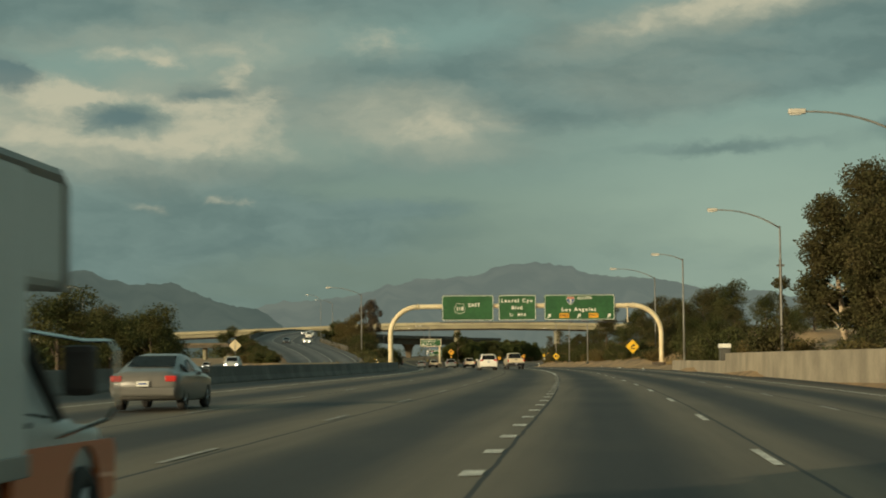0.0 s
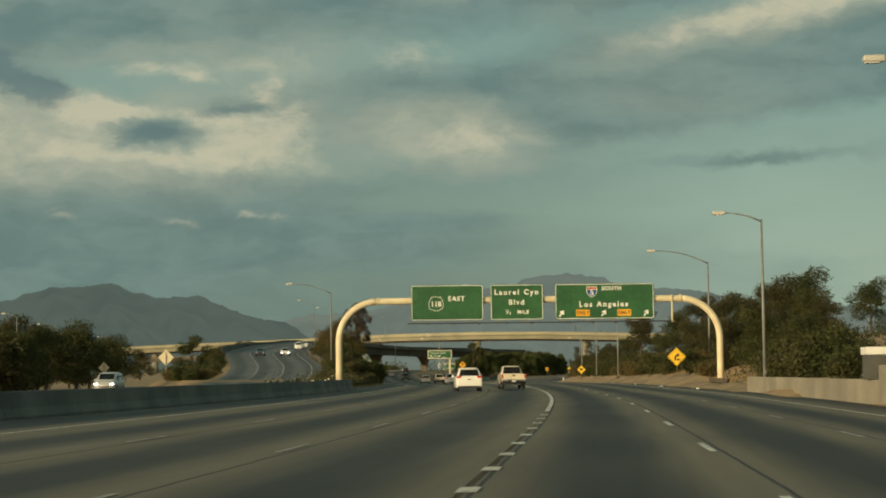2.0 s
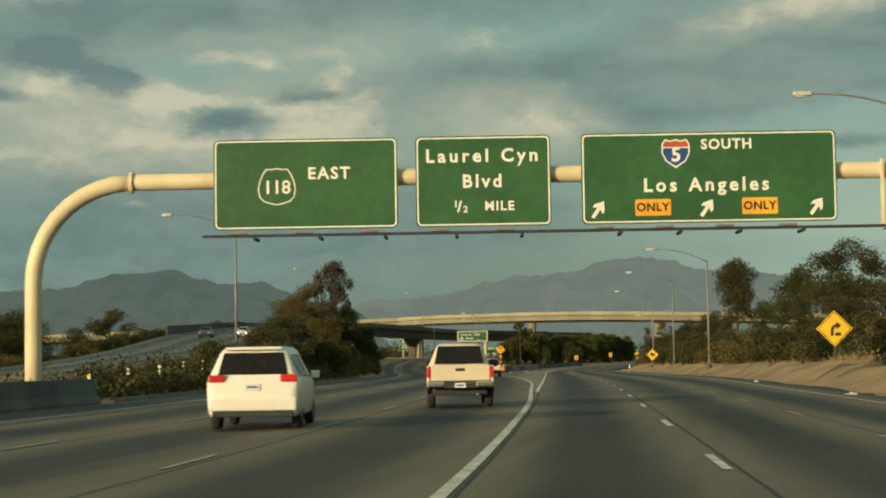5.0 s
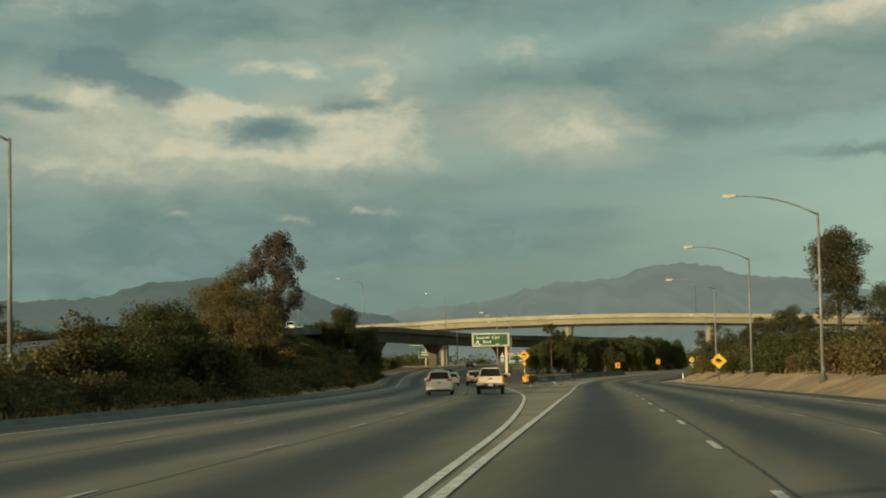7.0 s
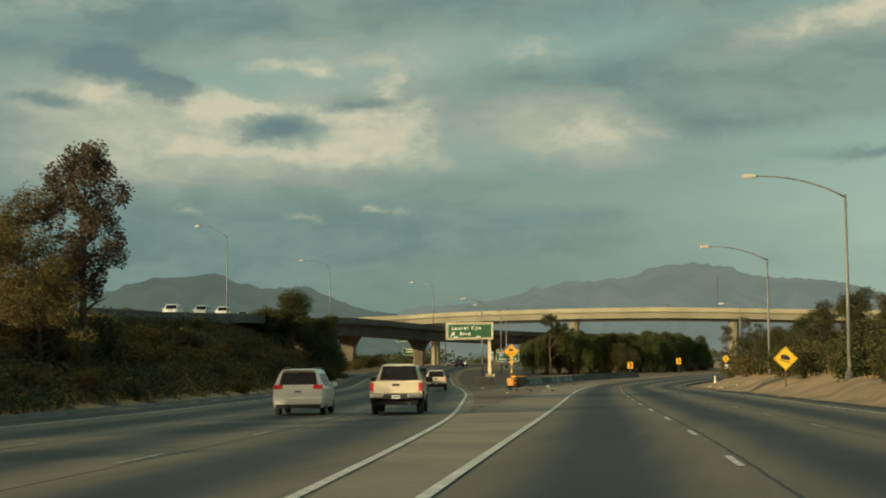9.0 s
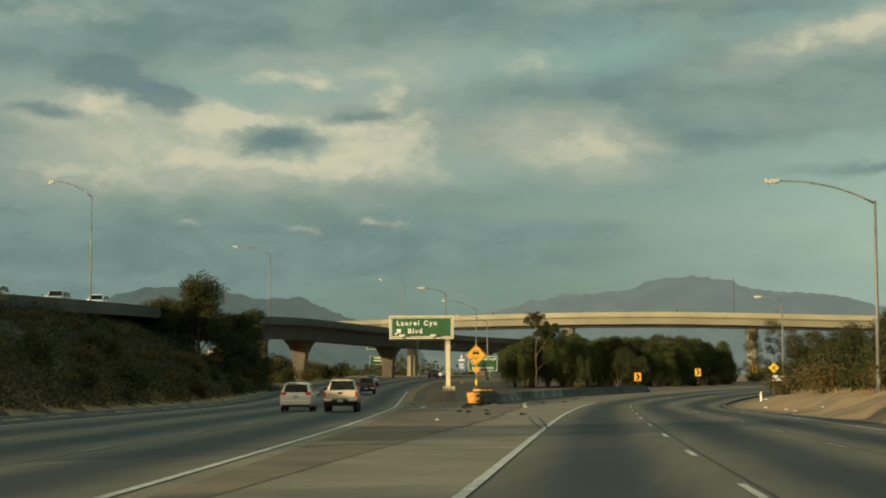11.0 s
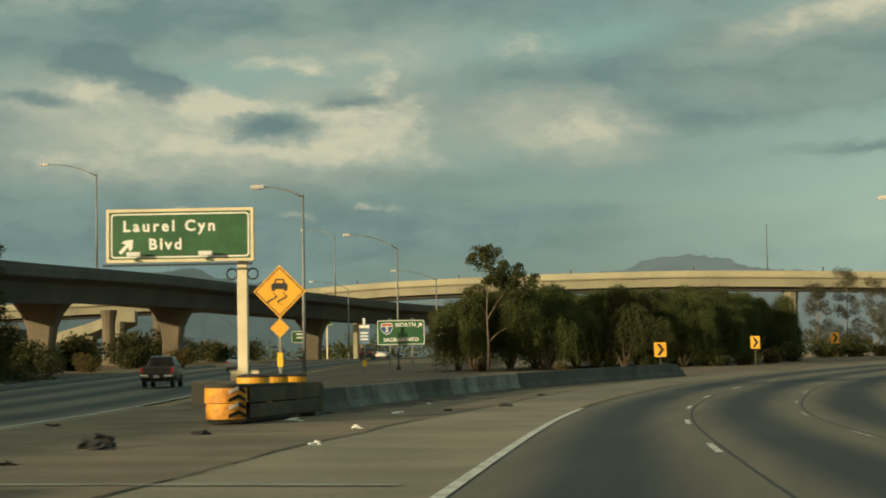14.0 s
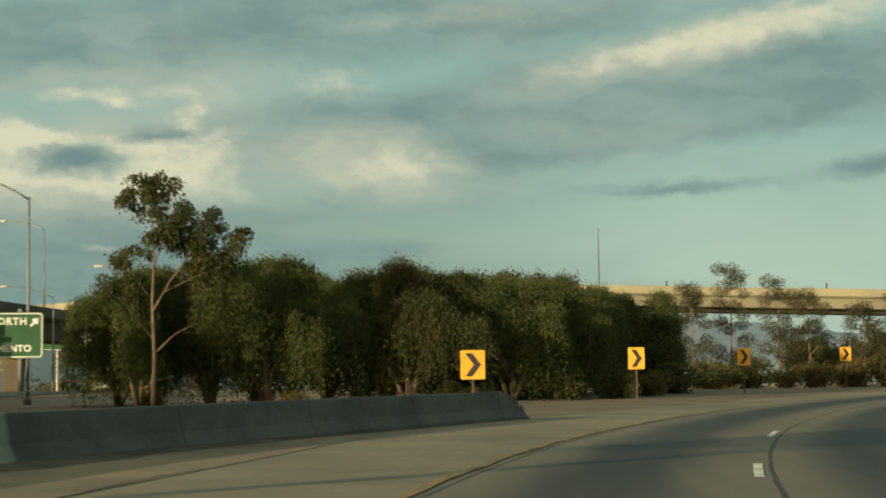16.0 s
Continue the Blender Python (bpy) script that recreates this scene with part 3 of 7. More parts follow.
OE = curve([(-200, -18.4), (0, -20.3), (100, -21.2), (170, -24), (205, -32), (240, -47), (280, -60.5), (320, -67.5), (380, -80), (437, -91.5), (516, -103), (577, -111), (700, -120), (900, -126)], 8)
OW = 14.0


def ground_z(x, y):
    """The ground's height, away from the lanes."""
    z = gz(y) - 0.06
    # embankment under the connector road
    d = np.maximum(0, np.abs(x - (CE(y) - CW(y) / 2)) - CW(y) / 2 - 0.4)
    emb = CZ(y) - 0.2 + CT(y) * np.clip((CE(y) - x) / CW(y), 0, 1) - d * 0.36 + 0.25 * np.sin(x * 0.4) * np.sin(y * 0.23) * (d > 2)
    emb = np.minimum(emb, gz(y) + np.maximum(0.0, LS(y) - 0.8 - x) * 0.6)
    fade = np.clip((566 - y) / 26.0, 0, 1) * np.clip((y - 190) / 40.0, 0, 1)
    z = np.where(x < LS(y) - 0.8, np.maximum(z, gz(y) + (emb - gz(y)) * fade), z)
    z = np.where((x < LS(y) - 0.8) & (y > 228), np.maximum(z, gz(y) + np.clip((LS(y) - 0.8 - x) * 0.12, 0, 1.0) * np.clip((y - 228) / 10, 0, 1) * np.clip((600 - y) / 60, 0, 1)), z)
    # the oncoming lanes run level beside it
    z = np.where((x < OE(y) + 1.5) & (y > 190), np.minimum(z, gz(y) - 0.06), z)
    # cut bank on the other side, dirt toe first
    r = np.clip(x - BB(y), 0, 60)
    bank = np.clip(r * 0.5, 0, 0.4 + 0.7 * np.clip((y - 221) / 9.0, 0, 1)) + np.clip((r - 3.5) * 0.34, 0, 3.6) + 0.12 * np.sin(x * 1.7 + y * 0.6) * (r > 0.3)
    bank = bank * np.clip((120 - (x - BB(y))) / 60, 0, 1)
    z = z + bank * np.clip((y - 160) / 25.0, 0, 1) * np.clip((540 - y) / 60.0, 0.12, 1)
    wall = np.clip((x - E0(y) - 3.3) * 4.0, 0, 0.8) * np.clip((176 - y) / 8.0, 0, 1)
    return z + wall


# leaf litter tone, made darker so that the colour carries the bank's shade
SOIL = material("shade_dark_leafy_soil", (0.075, 0.06, 0.04), (0.035, 0.03, 0.02), 0.3, 0.95, bump=0.8, fine=2.5, object_space=False)


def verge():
    """Litter-covered soil laid over the bank, its colour darkened further for the shade there."""
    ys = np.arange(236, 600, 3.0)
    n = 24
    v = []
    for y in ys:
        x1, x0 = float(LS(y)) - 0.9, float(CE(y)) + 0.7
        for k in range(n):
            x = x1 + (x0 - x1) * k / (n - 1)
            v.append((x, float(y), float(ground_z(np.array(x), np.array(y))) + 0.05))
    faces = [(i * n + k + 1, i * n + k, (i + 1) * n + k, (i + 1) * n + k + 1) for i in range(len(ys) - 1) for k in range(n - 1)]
    tagged(new("ground_verge", mesh_of("ground_verge", v, faces, SOIL, True)), "leafy soil on the verge, darkened for shade", "ground", kind="structure")


def strip(name, lines, us, y0, y1, mat, dy=3.0, lift=0.0, label="", category="road"):
    ys = np.arange(y0, y1 + 0.01, dy)
    n = len(lines)
    verts, uvs = [], []
    for y in ys:
        for f, u in zip(lines, us):
            verts.append((float(f(y)), float(y), float(gz(y)) + lift))
            uvs.append((u, float(y)))
    faces = [(i * n + k, i * n + k + 1, (i + 1) * n + k + 1, (i + 1) * n + k) for i in range(len(ys) - 1) for k in range(n - 1)]
    me = mesh_of(name, verts, faces, mat)
    lay = me.uv_layers.new(name="UVMap")
    idx = np.zeros(len(me.loops), int)
    me.loops.foreach_get("vertex_index", idx)
    lay.data.foreach_set("uv", np.array(uvs)[idx].ravel())
    return tagged(new(name, me), label, category, kind="structure")


def sheet_ground():
    xs = np.concatenate([[-4600, -3000, -1800, -1000, -600, -400, -300, -240, -200, -170], np.arange(-150, 60.1, 1.5), [70, 85, 110, 150, 220, 320, 500, 900, 1600, 2800, 4600]])
    ys = np.concatenate([[-900, -500, -320], np.arange(-240, 700, 3.0), [720, 750, 800, 900, 1050, 1250, 1600, 2200, 3000, 3600, 4700]])
    X, Y = np.meshgrid(xs, ys)
    Z = ground_z(X, np.clip(Y, -300, 1200))
    inside = (X > CE(Y) + 2.4) & (X < LS(Y) - 2.6) & (Y > 241) & (Y < 592)
    Z = np.where(inside, Z - 0.7, Z)
    v = np.stack([X, Y, Z], -1).reshape(-1, 3)
    w = len(xs)
    faces = [(i * w + k, i * w + k + 1, (i + 1) * w + k + 1, (i + 1) * w + k) for i in range(len(ys) - 1) for k in range(w - 1)]
    return tagged(new("ground", mesh_of("ground", v, faces, DIRT, True)), "dry brown dirt ground with sloping banks", "ground", kind="structure")


sheet_ground()
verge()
strip("road", [LS, lambda y: L0(y) - 12.6, lambda y: L0(y) - 8.4, lambda y: L0(y) - 4.2, L0], [-3.8, -3, -2, -1, 0], -240, 1000, ROAD, label="worn grey concrete freeway lanes with dark tyre bands")
strip("road_ramp", [LR, R1, R2, E0, RS], [0, 1, 2, 3, 3.55], -240, 640, RAMP, label="worn grey concrete ramp lanes curving away")
RB = curve([(490, -38.7), (496, -38.9), (503, -39.2), (515, -38.8), (530, -37.2), (545, -33.3), (558, -29.0), (566, -26.4), (575, -23.4), (600, -14.5), (640, 6.5)], 4)
AE = curve([(330, -20.6), (380, -25.3), (405, -27.3), (412.6, -27.8), (420, -28.4), (430, -29.3), (449.6, -31.4), (465, -33.0), (480, -33.95), (494, -34.3), (520, -34.1), (535, -33.0)], 3)
strip("ground_island", [lambda y: L0(y) + 1.2, lambda y: RB(y) - 0.1], [0, 1], 507, 640, ISLAND, lift=-0.02, label="bare reddish brown soil behind the barrier", category="ground")
strip("pavement_shoulder", [RB, LR], [0, 1], 500, 640, SHOULDER, lift=-0.008, label="pale concrete shoulder beside the ramp", category="pavement")
strip("pavement", [L0, lambda y: np.minimum(np.maximum(L0(y), LR(y) - 2.9), LR(y)), LR], [0, 0.5, 1], 236, 509, GORE, lift=-0.004, label="pale concrete gore between road and ramp", category="pavement")
strip("pavement_apron", [lambda y: L0(y) + 0.6, lambda y: np.maximum(AE(y), L0(y) + 0.7)], [0, 1], 352, 509, APRON, lift=0.004, label="dirty stained concrete gore apron", category="pavement")
strip("pavement_dirt", [lambda y: RB(y) + 0.2, lambda y: np.minimum(AE(y), LR(y) - 2.0)], [0, 1], 508.5, 545, APRON, lift=0.002, label="dirty stained shoulder beside the barrier", category="pavement")
strip("road_opposite", [lambda y: OE(y) - OW - 2.0, lambda y: OE(y) - OW, lambda y: OE(y) - 10.5, lambda y: OE(y) - 7, lambda y: OE(y) - 3.5, OE], [-4.6, -4, -3, -2, -1, 0], -240, 760, OPP, lift=-0.02, label="grey asphalt lanes for oncoming traffic")
strip("road_merge", [lambda y: np.minimum(OE(y) + 0.05, CE(y) - CW(y)), lambda y: np.where(y < 222, LS(y) - 0.7, np.minimum(CE(y), LS(y) - 0.7))], [0, 3], 100, 262, OPP, lift=-0.03, label="grey asphalt where the connector joins the oncoming lanes")


# ================= road paint =================
def stripe_mesh(f, y0, y1, w, lift=0.012, step=2.0, mat=None):
    ys = np.linspace(y0, y1, max(2, int((y1 - y0) / step) + 1))
    v = []
    for y in ys:
        x, z = float(f(y)), float(gz(y)) + lift
        v += [(x - w / 2, float(y), z), (x + w / 2, float(y), z)]
    return mesh_of("stripe", v, [(2 * i, 2 * i + 1, 2 * i + 3, 2 * i + 2) for i in range(len(ys) - 1)], mat or PAINT)


def solid_line(f, y0, y1, w, label):
    ob = new("lane_line", stripe_mesh(f, y0, y1, w))
    return tagged(ob, label, "road marking", kind="structure")


def dashed_line(f, y0, y1, cycle, length, w, label, shift=0.0, mat=None):
    root = thing("lane_line", Matrix(), label, "road marking", kind="structure")
    y = y0 + shift
    while y < y1:
        ob = new("dash", stripe_mesh(f, y, y + length, w, step=1.0, mat=mat))
        ob.parent = root
        y += cycle
    return root


solid_line(L0, 126, 560, 0.17, "solid white line on the road's edge")
solid_line(lambda y: LR(y) + 0.12, 236, 499, 0.18, "solid white line along the ramp")
dashed_line(L0, 3, 124, 4.55, 0.95, 0.26, "short white lane drop dashes", 3.6)
dashed_line(R1, -10, 545, 14.4, 3.5, 0.13, "broken white lane line", 3.2)
dashed_line(R2, -10, 545, 14.4, 3.5, 0.12, "broken faded white lane line", 9.0, PAINT_D)
dashed_line(lambda y: L0(y) - 4.2, -10, 420, 14.4, 3.6, 0.12, "broken worn white lane line", 4.0, PAINT_D)
dashed_line(lambda y: L0(y) - 8.4, -10, 520, 14.4, 3.6, 0.12, "broken faded white lane line", 9.5, PAINT_D)
for rows in ([(404, -24.0), (412.9, -25.3), (416.8, -25.9), (430.8, -27.85)], [(404, -23.8), (412.9, -24.95), (416.9, -25.5), (431, -27.4)]):
    ob = new("skid_mark", stripe_mesh(curve(rows, 2.5), 406, 430.5, 0.075, 0.016, mat=SKID))
    tagged(ob, "dark rubber skid mark on the concrete", "road marking", kind="structure")
rg = random.Random(12)
cr = []
for y in np.arange(398, 530, 0.7):
    w = rg.uniform(0.01, 0.05) * (1 if y < 508 else 0.6)
    x = float(AE(y)) + rg.uniform(-0.05, 0.05) + 0.12 * math.sin(y * 0.45)
    cr += [(x - w, float(y), float(gz(y)) + 0.014), (x + w, float(y), float(gz(y)) + 0.014)]
me = mesh_of("pavement_crack", cr, [(2 * i, 2 * i + 1, 2 * i + 3, 2 * i + 2) for i in range(len(cr) // 2 - 1)], SKID)
tagged(new("pavement_crack", me), "ragged dark crack along the gore apron", "crack", kind="structure")
for x0, y0, x1, y1 in ((-33.5, 422.1, -28.6, 417.9), (-34.6, 460.5, -29.2, 460.2), (-30.5, 449.0, -27.6, 447.6)):
    me = mesh_of("cross_line", [(x0, y0, float(gz(y0)) + 0.018), (x1, y1, float(gz(y1)) + 0.018), (x1, y1 + 0.25, float(gz(y1)) + 0.018), (x0, y0 + 0.25, float(gz(y0)) + 0.018)], [(0, 1, 2, 3)], PAINT_D)
    tagged(new("cross_line", me), "faded white cross line on the gore", "road marking", kind="structure")
wob = [(-39.9, 461.0, 0.3), (-39.2, 461.6, 1.6), (-38.4, 461.4, 0.8), (-37.6, 461.3, 0.45), (-36.9, 461.7, 1.1), (-36.3, 462.0, 1.3), (-35.9, 462.0, 0.2)]
me = mesh_of("paint_spill", [(x, y + w * k, float(gz(y)) + 0.02) for x, y, w in wob for k in (-0.5, 0.5)], [(2 * i, 2 * i + 2, 2 * i + 3, 2 * i + 1) for i in range(len(wob) - 1)], PAINT)
tagged(new("paint_spill", me), "ragged white paint streak across the dirty gore", "road marking", kind="structure")
# soil washed up against the foot of the barrier, thinning out over the shoulder
rg = random.Random(31)
ys = np.arange(496.0, 541.0, 0.35)
v = []
for i, y in enumerate(ys):
    fade = min(1.0, (541.0 - y) / 22.0) * min(1.0, 0.25 + (y - 496.0) / 4.0)
    w = (1.05 + 0.35 * math.sin(y * 0.7) + 0.2 * math.sin(y * 1.9) + rg.uniform(-0.12, 0.12)) * fade + 0.12
    x, g0 = float(RB(y)) + 0.27, float(gz(y))
    v += [(x, y, g0 + 0.09), (x + w * 0.35, y, g0 + 0.05 + rg.uniform(-0.015, 0.02)), (x + w * 0.75, y, g0 + 0.025 + rg.uniform(-0.006, 0.01)), (x + w, y, g0 + 0.002)]
me = mesh_of("dirt_drift", v, [(4 * i + k, 4 * i + k + 1, 4 * i + k + 5, 4 * i + k + 4) for i in range(len(ys) - 1) for k in range(3)], DRIFT)
tagged(new("dirt_drift", me), "dark brown soil washed along the foot of the barrier", "dirt", kind="stuff")
joint = new("seam_line", stripe_mesh(lambda y: LR(y) - 0.02 + 0.03 * math.sin(y), 499.5, 572, 0.15, 0.016, mat=SEAM))
tagged(joint, "worn yellowish seam along the ramp shoulder", "road marking", kind="structure")
solid_line(lambda y: E0(y) + 0.25, -100, 452, 0.12, "thin white edge line")
solid_line(lambda y: L0(y) - 13.2, -100, 700, 0.12, "thin faded yellow edge line")


# ================= concrete barriers and walls =================
def swept(name, f, y0, y1, section, mat, step=3.0, lift=0.0, along_z=None):
    """A section of (offset, height) swept along a line of the plan."""
    ys = np.linspace(y0, y1, max(2, int(abs(y1 - y0) / step) + 1))
    v = []
    for y in ys:
        g = float(gz(y) if along_z is None else along_z(y)) + lift
        s = (float(f(y + 0.5)) - float(f(y - 0.5)))
        nx, ny = 1 / math.hypot(1, s), -s / math.hypot(1, s)
        for o, h in section:
            v.append((float(f(y)) + o * nx, float(y) + o * ny, g + h))
    n = len(section)
    faces = [(i * n + k, i * n + (k + 1) % n, (i + 1) * n + (k + 1) % n, (i + 1) * n + k) for i in range(len(ys) - 1) for k in range(n)]
    faces += [tuple(range(n))[::-1], tuple((len(ys) - 1) * n + k for k in range(n))]
    bm = bmesh.new()
    tmp = mesh_of("tmp", v, faces)
    bm.from_mesh(tmp)
    bpy.data.meshes.remove(tmp)
    return bm_mesh(name, bm, mat)


JERSEY = [(-0.3, -0.1), (-0.3, 0.08), (-0.17, 0.33), (-0.08, 0.8), (-0.06, 0.82), (0.06, 0.82), (0.08, 0.8), (0.17, 0.33), (0.3, 0.08), (0.3, -0.1)]


def barrier_run(f, y0, y1, piece, mat, label, tall=1.0, mats=None):
    root = thing("concrete_barrier", Matrix(), label, "barrier", kind="structure")
    y = y0
    sec = [(o, h * tall if h > 0 else h) for o, h in JERSEY]
    i = 0
    while y < y1 - 0.2:
        e = min(y + piece - 0.03, y1)
        part("segment", swept("segment", f, y, e, sec, mats[i % len(mats)] if mats else mat), None, root)
        y += piece
        i += 1
    return root


barrier_run(lambda y: LS(y) - 0.35, -60, 222, 12.0, CONC_M, "long grey concrete median barrier", 1.15)
taper = thing("barrier_end", Matrix(), "rounded sloping concrete end of the ramp barrier", "barrier", kind="structure")
for k, hh in enumerate((0.96, 0.86, 0.7, 0.48)):
    part("segment", swept("segment", RB, 555.4 + k * 0.42, 555.82 + k * 0.42, [(o, h * hh if h > 0 else h) for o, h in JERSEY], CONC), None, taper)
barrier_run(RB, 494.0, 555.4, 6.1, CONC_P, "grey patched concrete barrier beside the ramp", 1.02, [CONC, CONC_P, CONC_P, CONC, CONC_P, CONC_P, CONC, CONC, CONC, CONC])
WALL = [(-0.14, -0.1), (-0.14, 0.0), (-0.1, 1.0), (0.16, 1.0), (0.16, -0.1)]


def side_wall(y0, y1, h, label):
    root = thing("wall_roadside", Matrix(), label, "wall", kind="structure")
    y = y0
    while y < y1 - 0.1:
        e = min(y + 9.0, y1)
        part("panel", swept("panel", lambda q: E0(q) + 2.9, y, e - 0.03, [(o, k * h if k > 0 else k) for o, k in WALL], CONC_W), None, root)
        y += 9.0
    return root


side_wall(-60, 131.5, 1.5, "high pale concrete roadside wall with stains")
side_wall(131.5, 177, 0.95, "low pale concrete roadside wall")
cap = thing("sign_box", pose(float(E0(133)) + 2.95, 133, float(gz(133)) + 0.95, 0, 0, 3), "small white box on top of the wall", "box")
part("housing", box(-0.35, 0.35, -0.25, 0.9, 0.0, 0.95, 0.03), CONC, cap)
part("cover", box(-0.4, 0.4, -0.3, 0.95, 0.95, 1.25, 0.03), WHITE, cap, "white cover")
solid = swept("curb", lambda y: LS(y) - 0.3, 226, 640, [(-0.2, -0.1), (-0.2, 0.15), (0.1, 0.15), (0.2, 0.0), (0.2, -0.1)], CONC_M)
tagged(new("curb", solid), "low grey concrete kerb beside the road", "kerb", kind="structure")
solid = swept("curb_ramp", lambda y: RS(y) + 0.16, 440, 600, [(-0.1, -0.1), (-0.1, 0.02), (-0.05, 0.1), (0.1, 0.1), (0.1, -0.1)], CONC)
tagged(new("curb_ramp", solid), "low pale concrete kerb round the ramp", "kerb", kind="structure")


# ================= signs =================
def board(parent, x0, x1, z0, z1, mat=None, border=0.05, r=0.18, y=0.0, inset=0.04, edge=None):
    """A sign panel with its border ring; faces -y."""
    b = part("panel", plate(rounded(x0, x1, z0, z1, r), y - 0.04, y + 0.02), mat or GREEN, parent)
    o = rounded(x0 + inset, x1 - inset, z0 + inset, z1 - inset, r * 0.85)
    i = rounded(x0 + inset + border, x1 - inset - border, z0 + inset + border, z1 - inset - border, r * 0.7)
    part("border", plate(o, y - 0.046, y - 0.041, hole=i), edge or WHITE, b)
    return b


def spade(cx, cz, s):
    """The spade outline of a state route marker."""
    half = [(0.0, 0.62), (0.16, 0.585), (0.34, 0.6), (0.47, 0.42), (0.56, 0.18), (0.6, -0.06), (0.56, -0.3), (0.42, -0.45), (0.2, -0.52), (0.0, -0.56)]
    pts = half + [(-u, v) for u, v in half[-2:0:-1]]
    return [(cx + u * s, cz + v * s) for u, v in pts]


def shield(parent, cx, cz, s, y=-0.05):
    """An interstate shield: red crown, blue field, white rim."""
    def outline(k):
        pts = [(-0.5, 0.32), (-0.38, 0.5), (-0.18, 0.44), (0, 0.5), (0.18, 0.44), (0.38, 0.5), (0.5, 0.32), (0.5, -0.02), (0.36, -0.3), (0, -0.55), (-0.36, -0.3), (-0.5, -0.02)]
        return [(cx + u * s * k, cz + v * s * k) for u, v in pts]
    sh = part("shield", plate(outline(1.0), y - 0.004, y), WHITE, parent, "white-rimmed route shield")
    part("shield_field", plate([(cx + u * s, cz + v * s) for u, v in [(-0.45, 0.17), (0.45, 0.17), (0.45, -0.02), (0.32, -0.27), (0, -0.48), (-0.32, -0.27), (-0.45, -0.02)]], y - 0.009, y - 0.005), BLUE, sh)
    part("shield_crown", plate([(cx + u * s, cz + v * s) for u, v in [(-0.45, 0.21), (-0.45, 0.31), (-0.36, 0.44), (-0.18, 0.39), (0, 0.44), (0.18, 0.39), (0.36, 0.44), (0.45, 0.31), (0.45, 0.21)]], y - 0.009, y - 0.005), RED, sh)
    return sh


def gantry():
    g = thing("sign_gantry", pose(-25.93, 216.3, float(gz(217)) - 0.18, 0, 0, 6.9), "cream tubular steel gantry over the freeway with signs", "gantry")
    zb, r, R, W = 7.85, 0.29, 3.4, 34.4
    pts = [(0.45, 0, 0), (0.45, 0, 2), (0.45, 0, zb - R)]
    pts += [(0.45 + R - R * math.cos(radians(a)), 0, zb - R + R * math.sin(radians(a))) for a in range(10, 91, 10)]
    left = tube([(x + 0.35, y, z) for x, y, z in pts], r, 18)
    part("left_post", left, CREAM, g, smooth=True)
    part("beam", tube([(R + 0.8, 0, zb), (R + 1.2, 0, zb), (W * 0.5, 0, zb + 0.05), (W - R - 0.8, 0, zb), (W - R - 0.45, 0, zb)], r, 18, cap=False), CREAM, g, smooth=True)
    pts2 = [(W - x, y, z) for x, y, z in pts]
    part("right_post", tube(pts2, r, 18), CREAM, g, smooth=True)
    for x in (R + 0.8, W - R - 0.45):
        part("flange", tube([(x - 0.06, 0, zb), (x + 0.06, 0, zb)], r + 0.09, 18), CREAM, g)
    for x in (0.8, W - 0.45):
        part("base_plate", box(x - 0.55, x + 0.55, -0.55, 0.55, -0.4, 0.28, 0.04), CONC, g, "concrete footing")
    zs0, zs1, y = 6.12, 9.2, -0.42
    # route 118 east
    b = board(g, 7.1, 13.36, zs0, zs1, y=y)
    s = part("route_shield", plate(spade(9.25, 7.55, 1.08), y - 0.05, y - 0.045, hole=spade(9.25, 7.55, 1.01)), WHITE, b)
    lettering(b, "118", 9.25, 7.35, 0.44, WHITE, y - 0.05, "CENTER", 0.98, 0.008)
    lettering(b, "EAST", 10.3, 7.83, 0.39, WHITE, y - 0.05, spacing=1.22)
    # next exit
    b = board(g, 13.98, 18.56, zs0, zs1, y=y)
    lettering(b, "Laurel Cyn", 16.22, 8.32, 0.43, WHITE, y - 0.05, "CENTER", 1.38)
    lettering(b, "Blvd", 16.22, 7.45, 0.43, WHITE, y - 0.05, "CENTER", 1.3)
    lettering(b, "1", 15.25, 6.78, 0.22, WHITE, y - 0.05)
    lettering(b, "/", 15.38, 6.62, 0.36, WHITE, y - 0.05)
    lettering(b, "2", 15.58, 6.6, 0.22, WHITE, y - 0.05)
    lettering(b, "MILE", 16.3, 6.66, 0.3, WHITE, y - 0.05, spacing=1.2)
    # interstate 5 south
    b = board(g, 19.6, 28.2, zs0, zs1, y=y)
    sh = shield(g, 22.8, 8.5, 0.95, y - 0.046)
    lettering(sh, "5", 22.8, 8.22, 0.46, WHITE, y - 0.062, "CENTER")
    lettering(b, "SOUTH", 23.65, 8.62, 0.33, WHITE, y - 0.05, spacing=1.15)
    lettering(b, "Los Angeles", 23.8, 7.2, 0.44, WHITE, y - 0.05, "CENTER", 1.36)
    for x in (20.15, 23.82, 27.5):
        part("arrow", plate(polyarrow(x, 6.62, 0.68, 35), y - 0.052, y - 0.046), WHITE, b, "white arrow")
    for x in (22.0, 25.6):
        o = part("only_panel", plate(rounded(x - 0.6, x + 0.6, 6.38, 6.94, 0.05), y - 0.052, y - 0.046), AMBER, g, "amber panel")
        lettering(o, "ONLY", x, 6.54, 0.27, BLACK, y - 0.06, "CENTER")
    # lighting rail under the signs
    part("light_rail", box(6.8, 30.0, -1.15, -1.05, 5.82, 5.92, 0.02), TRIM, g, "dark lighting rail")
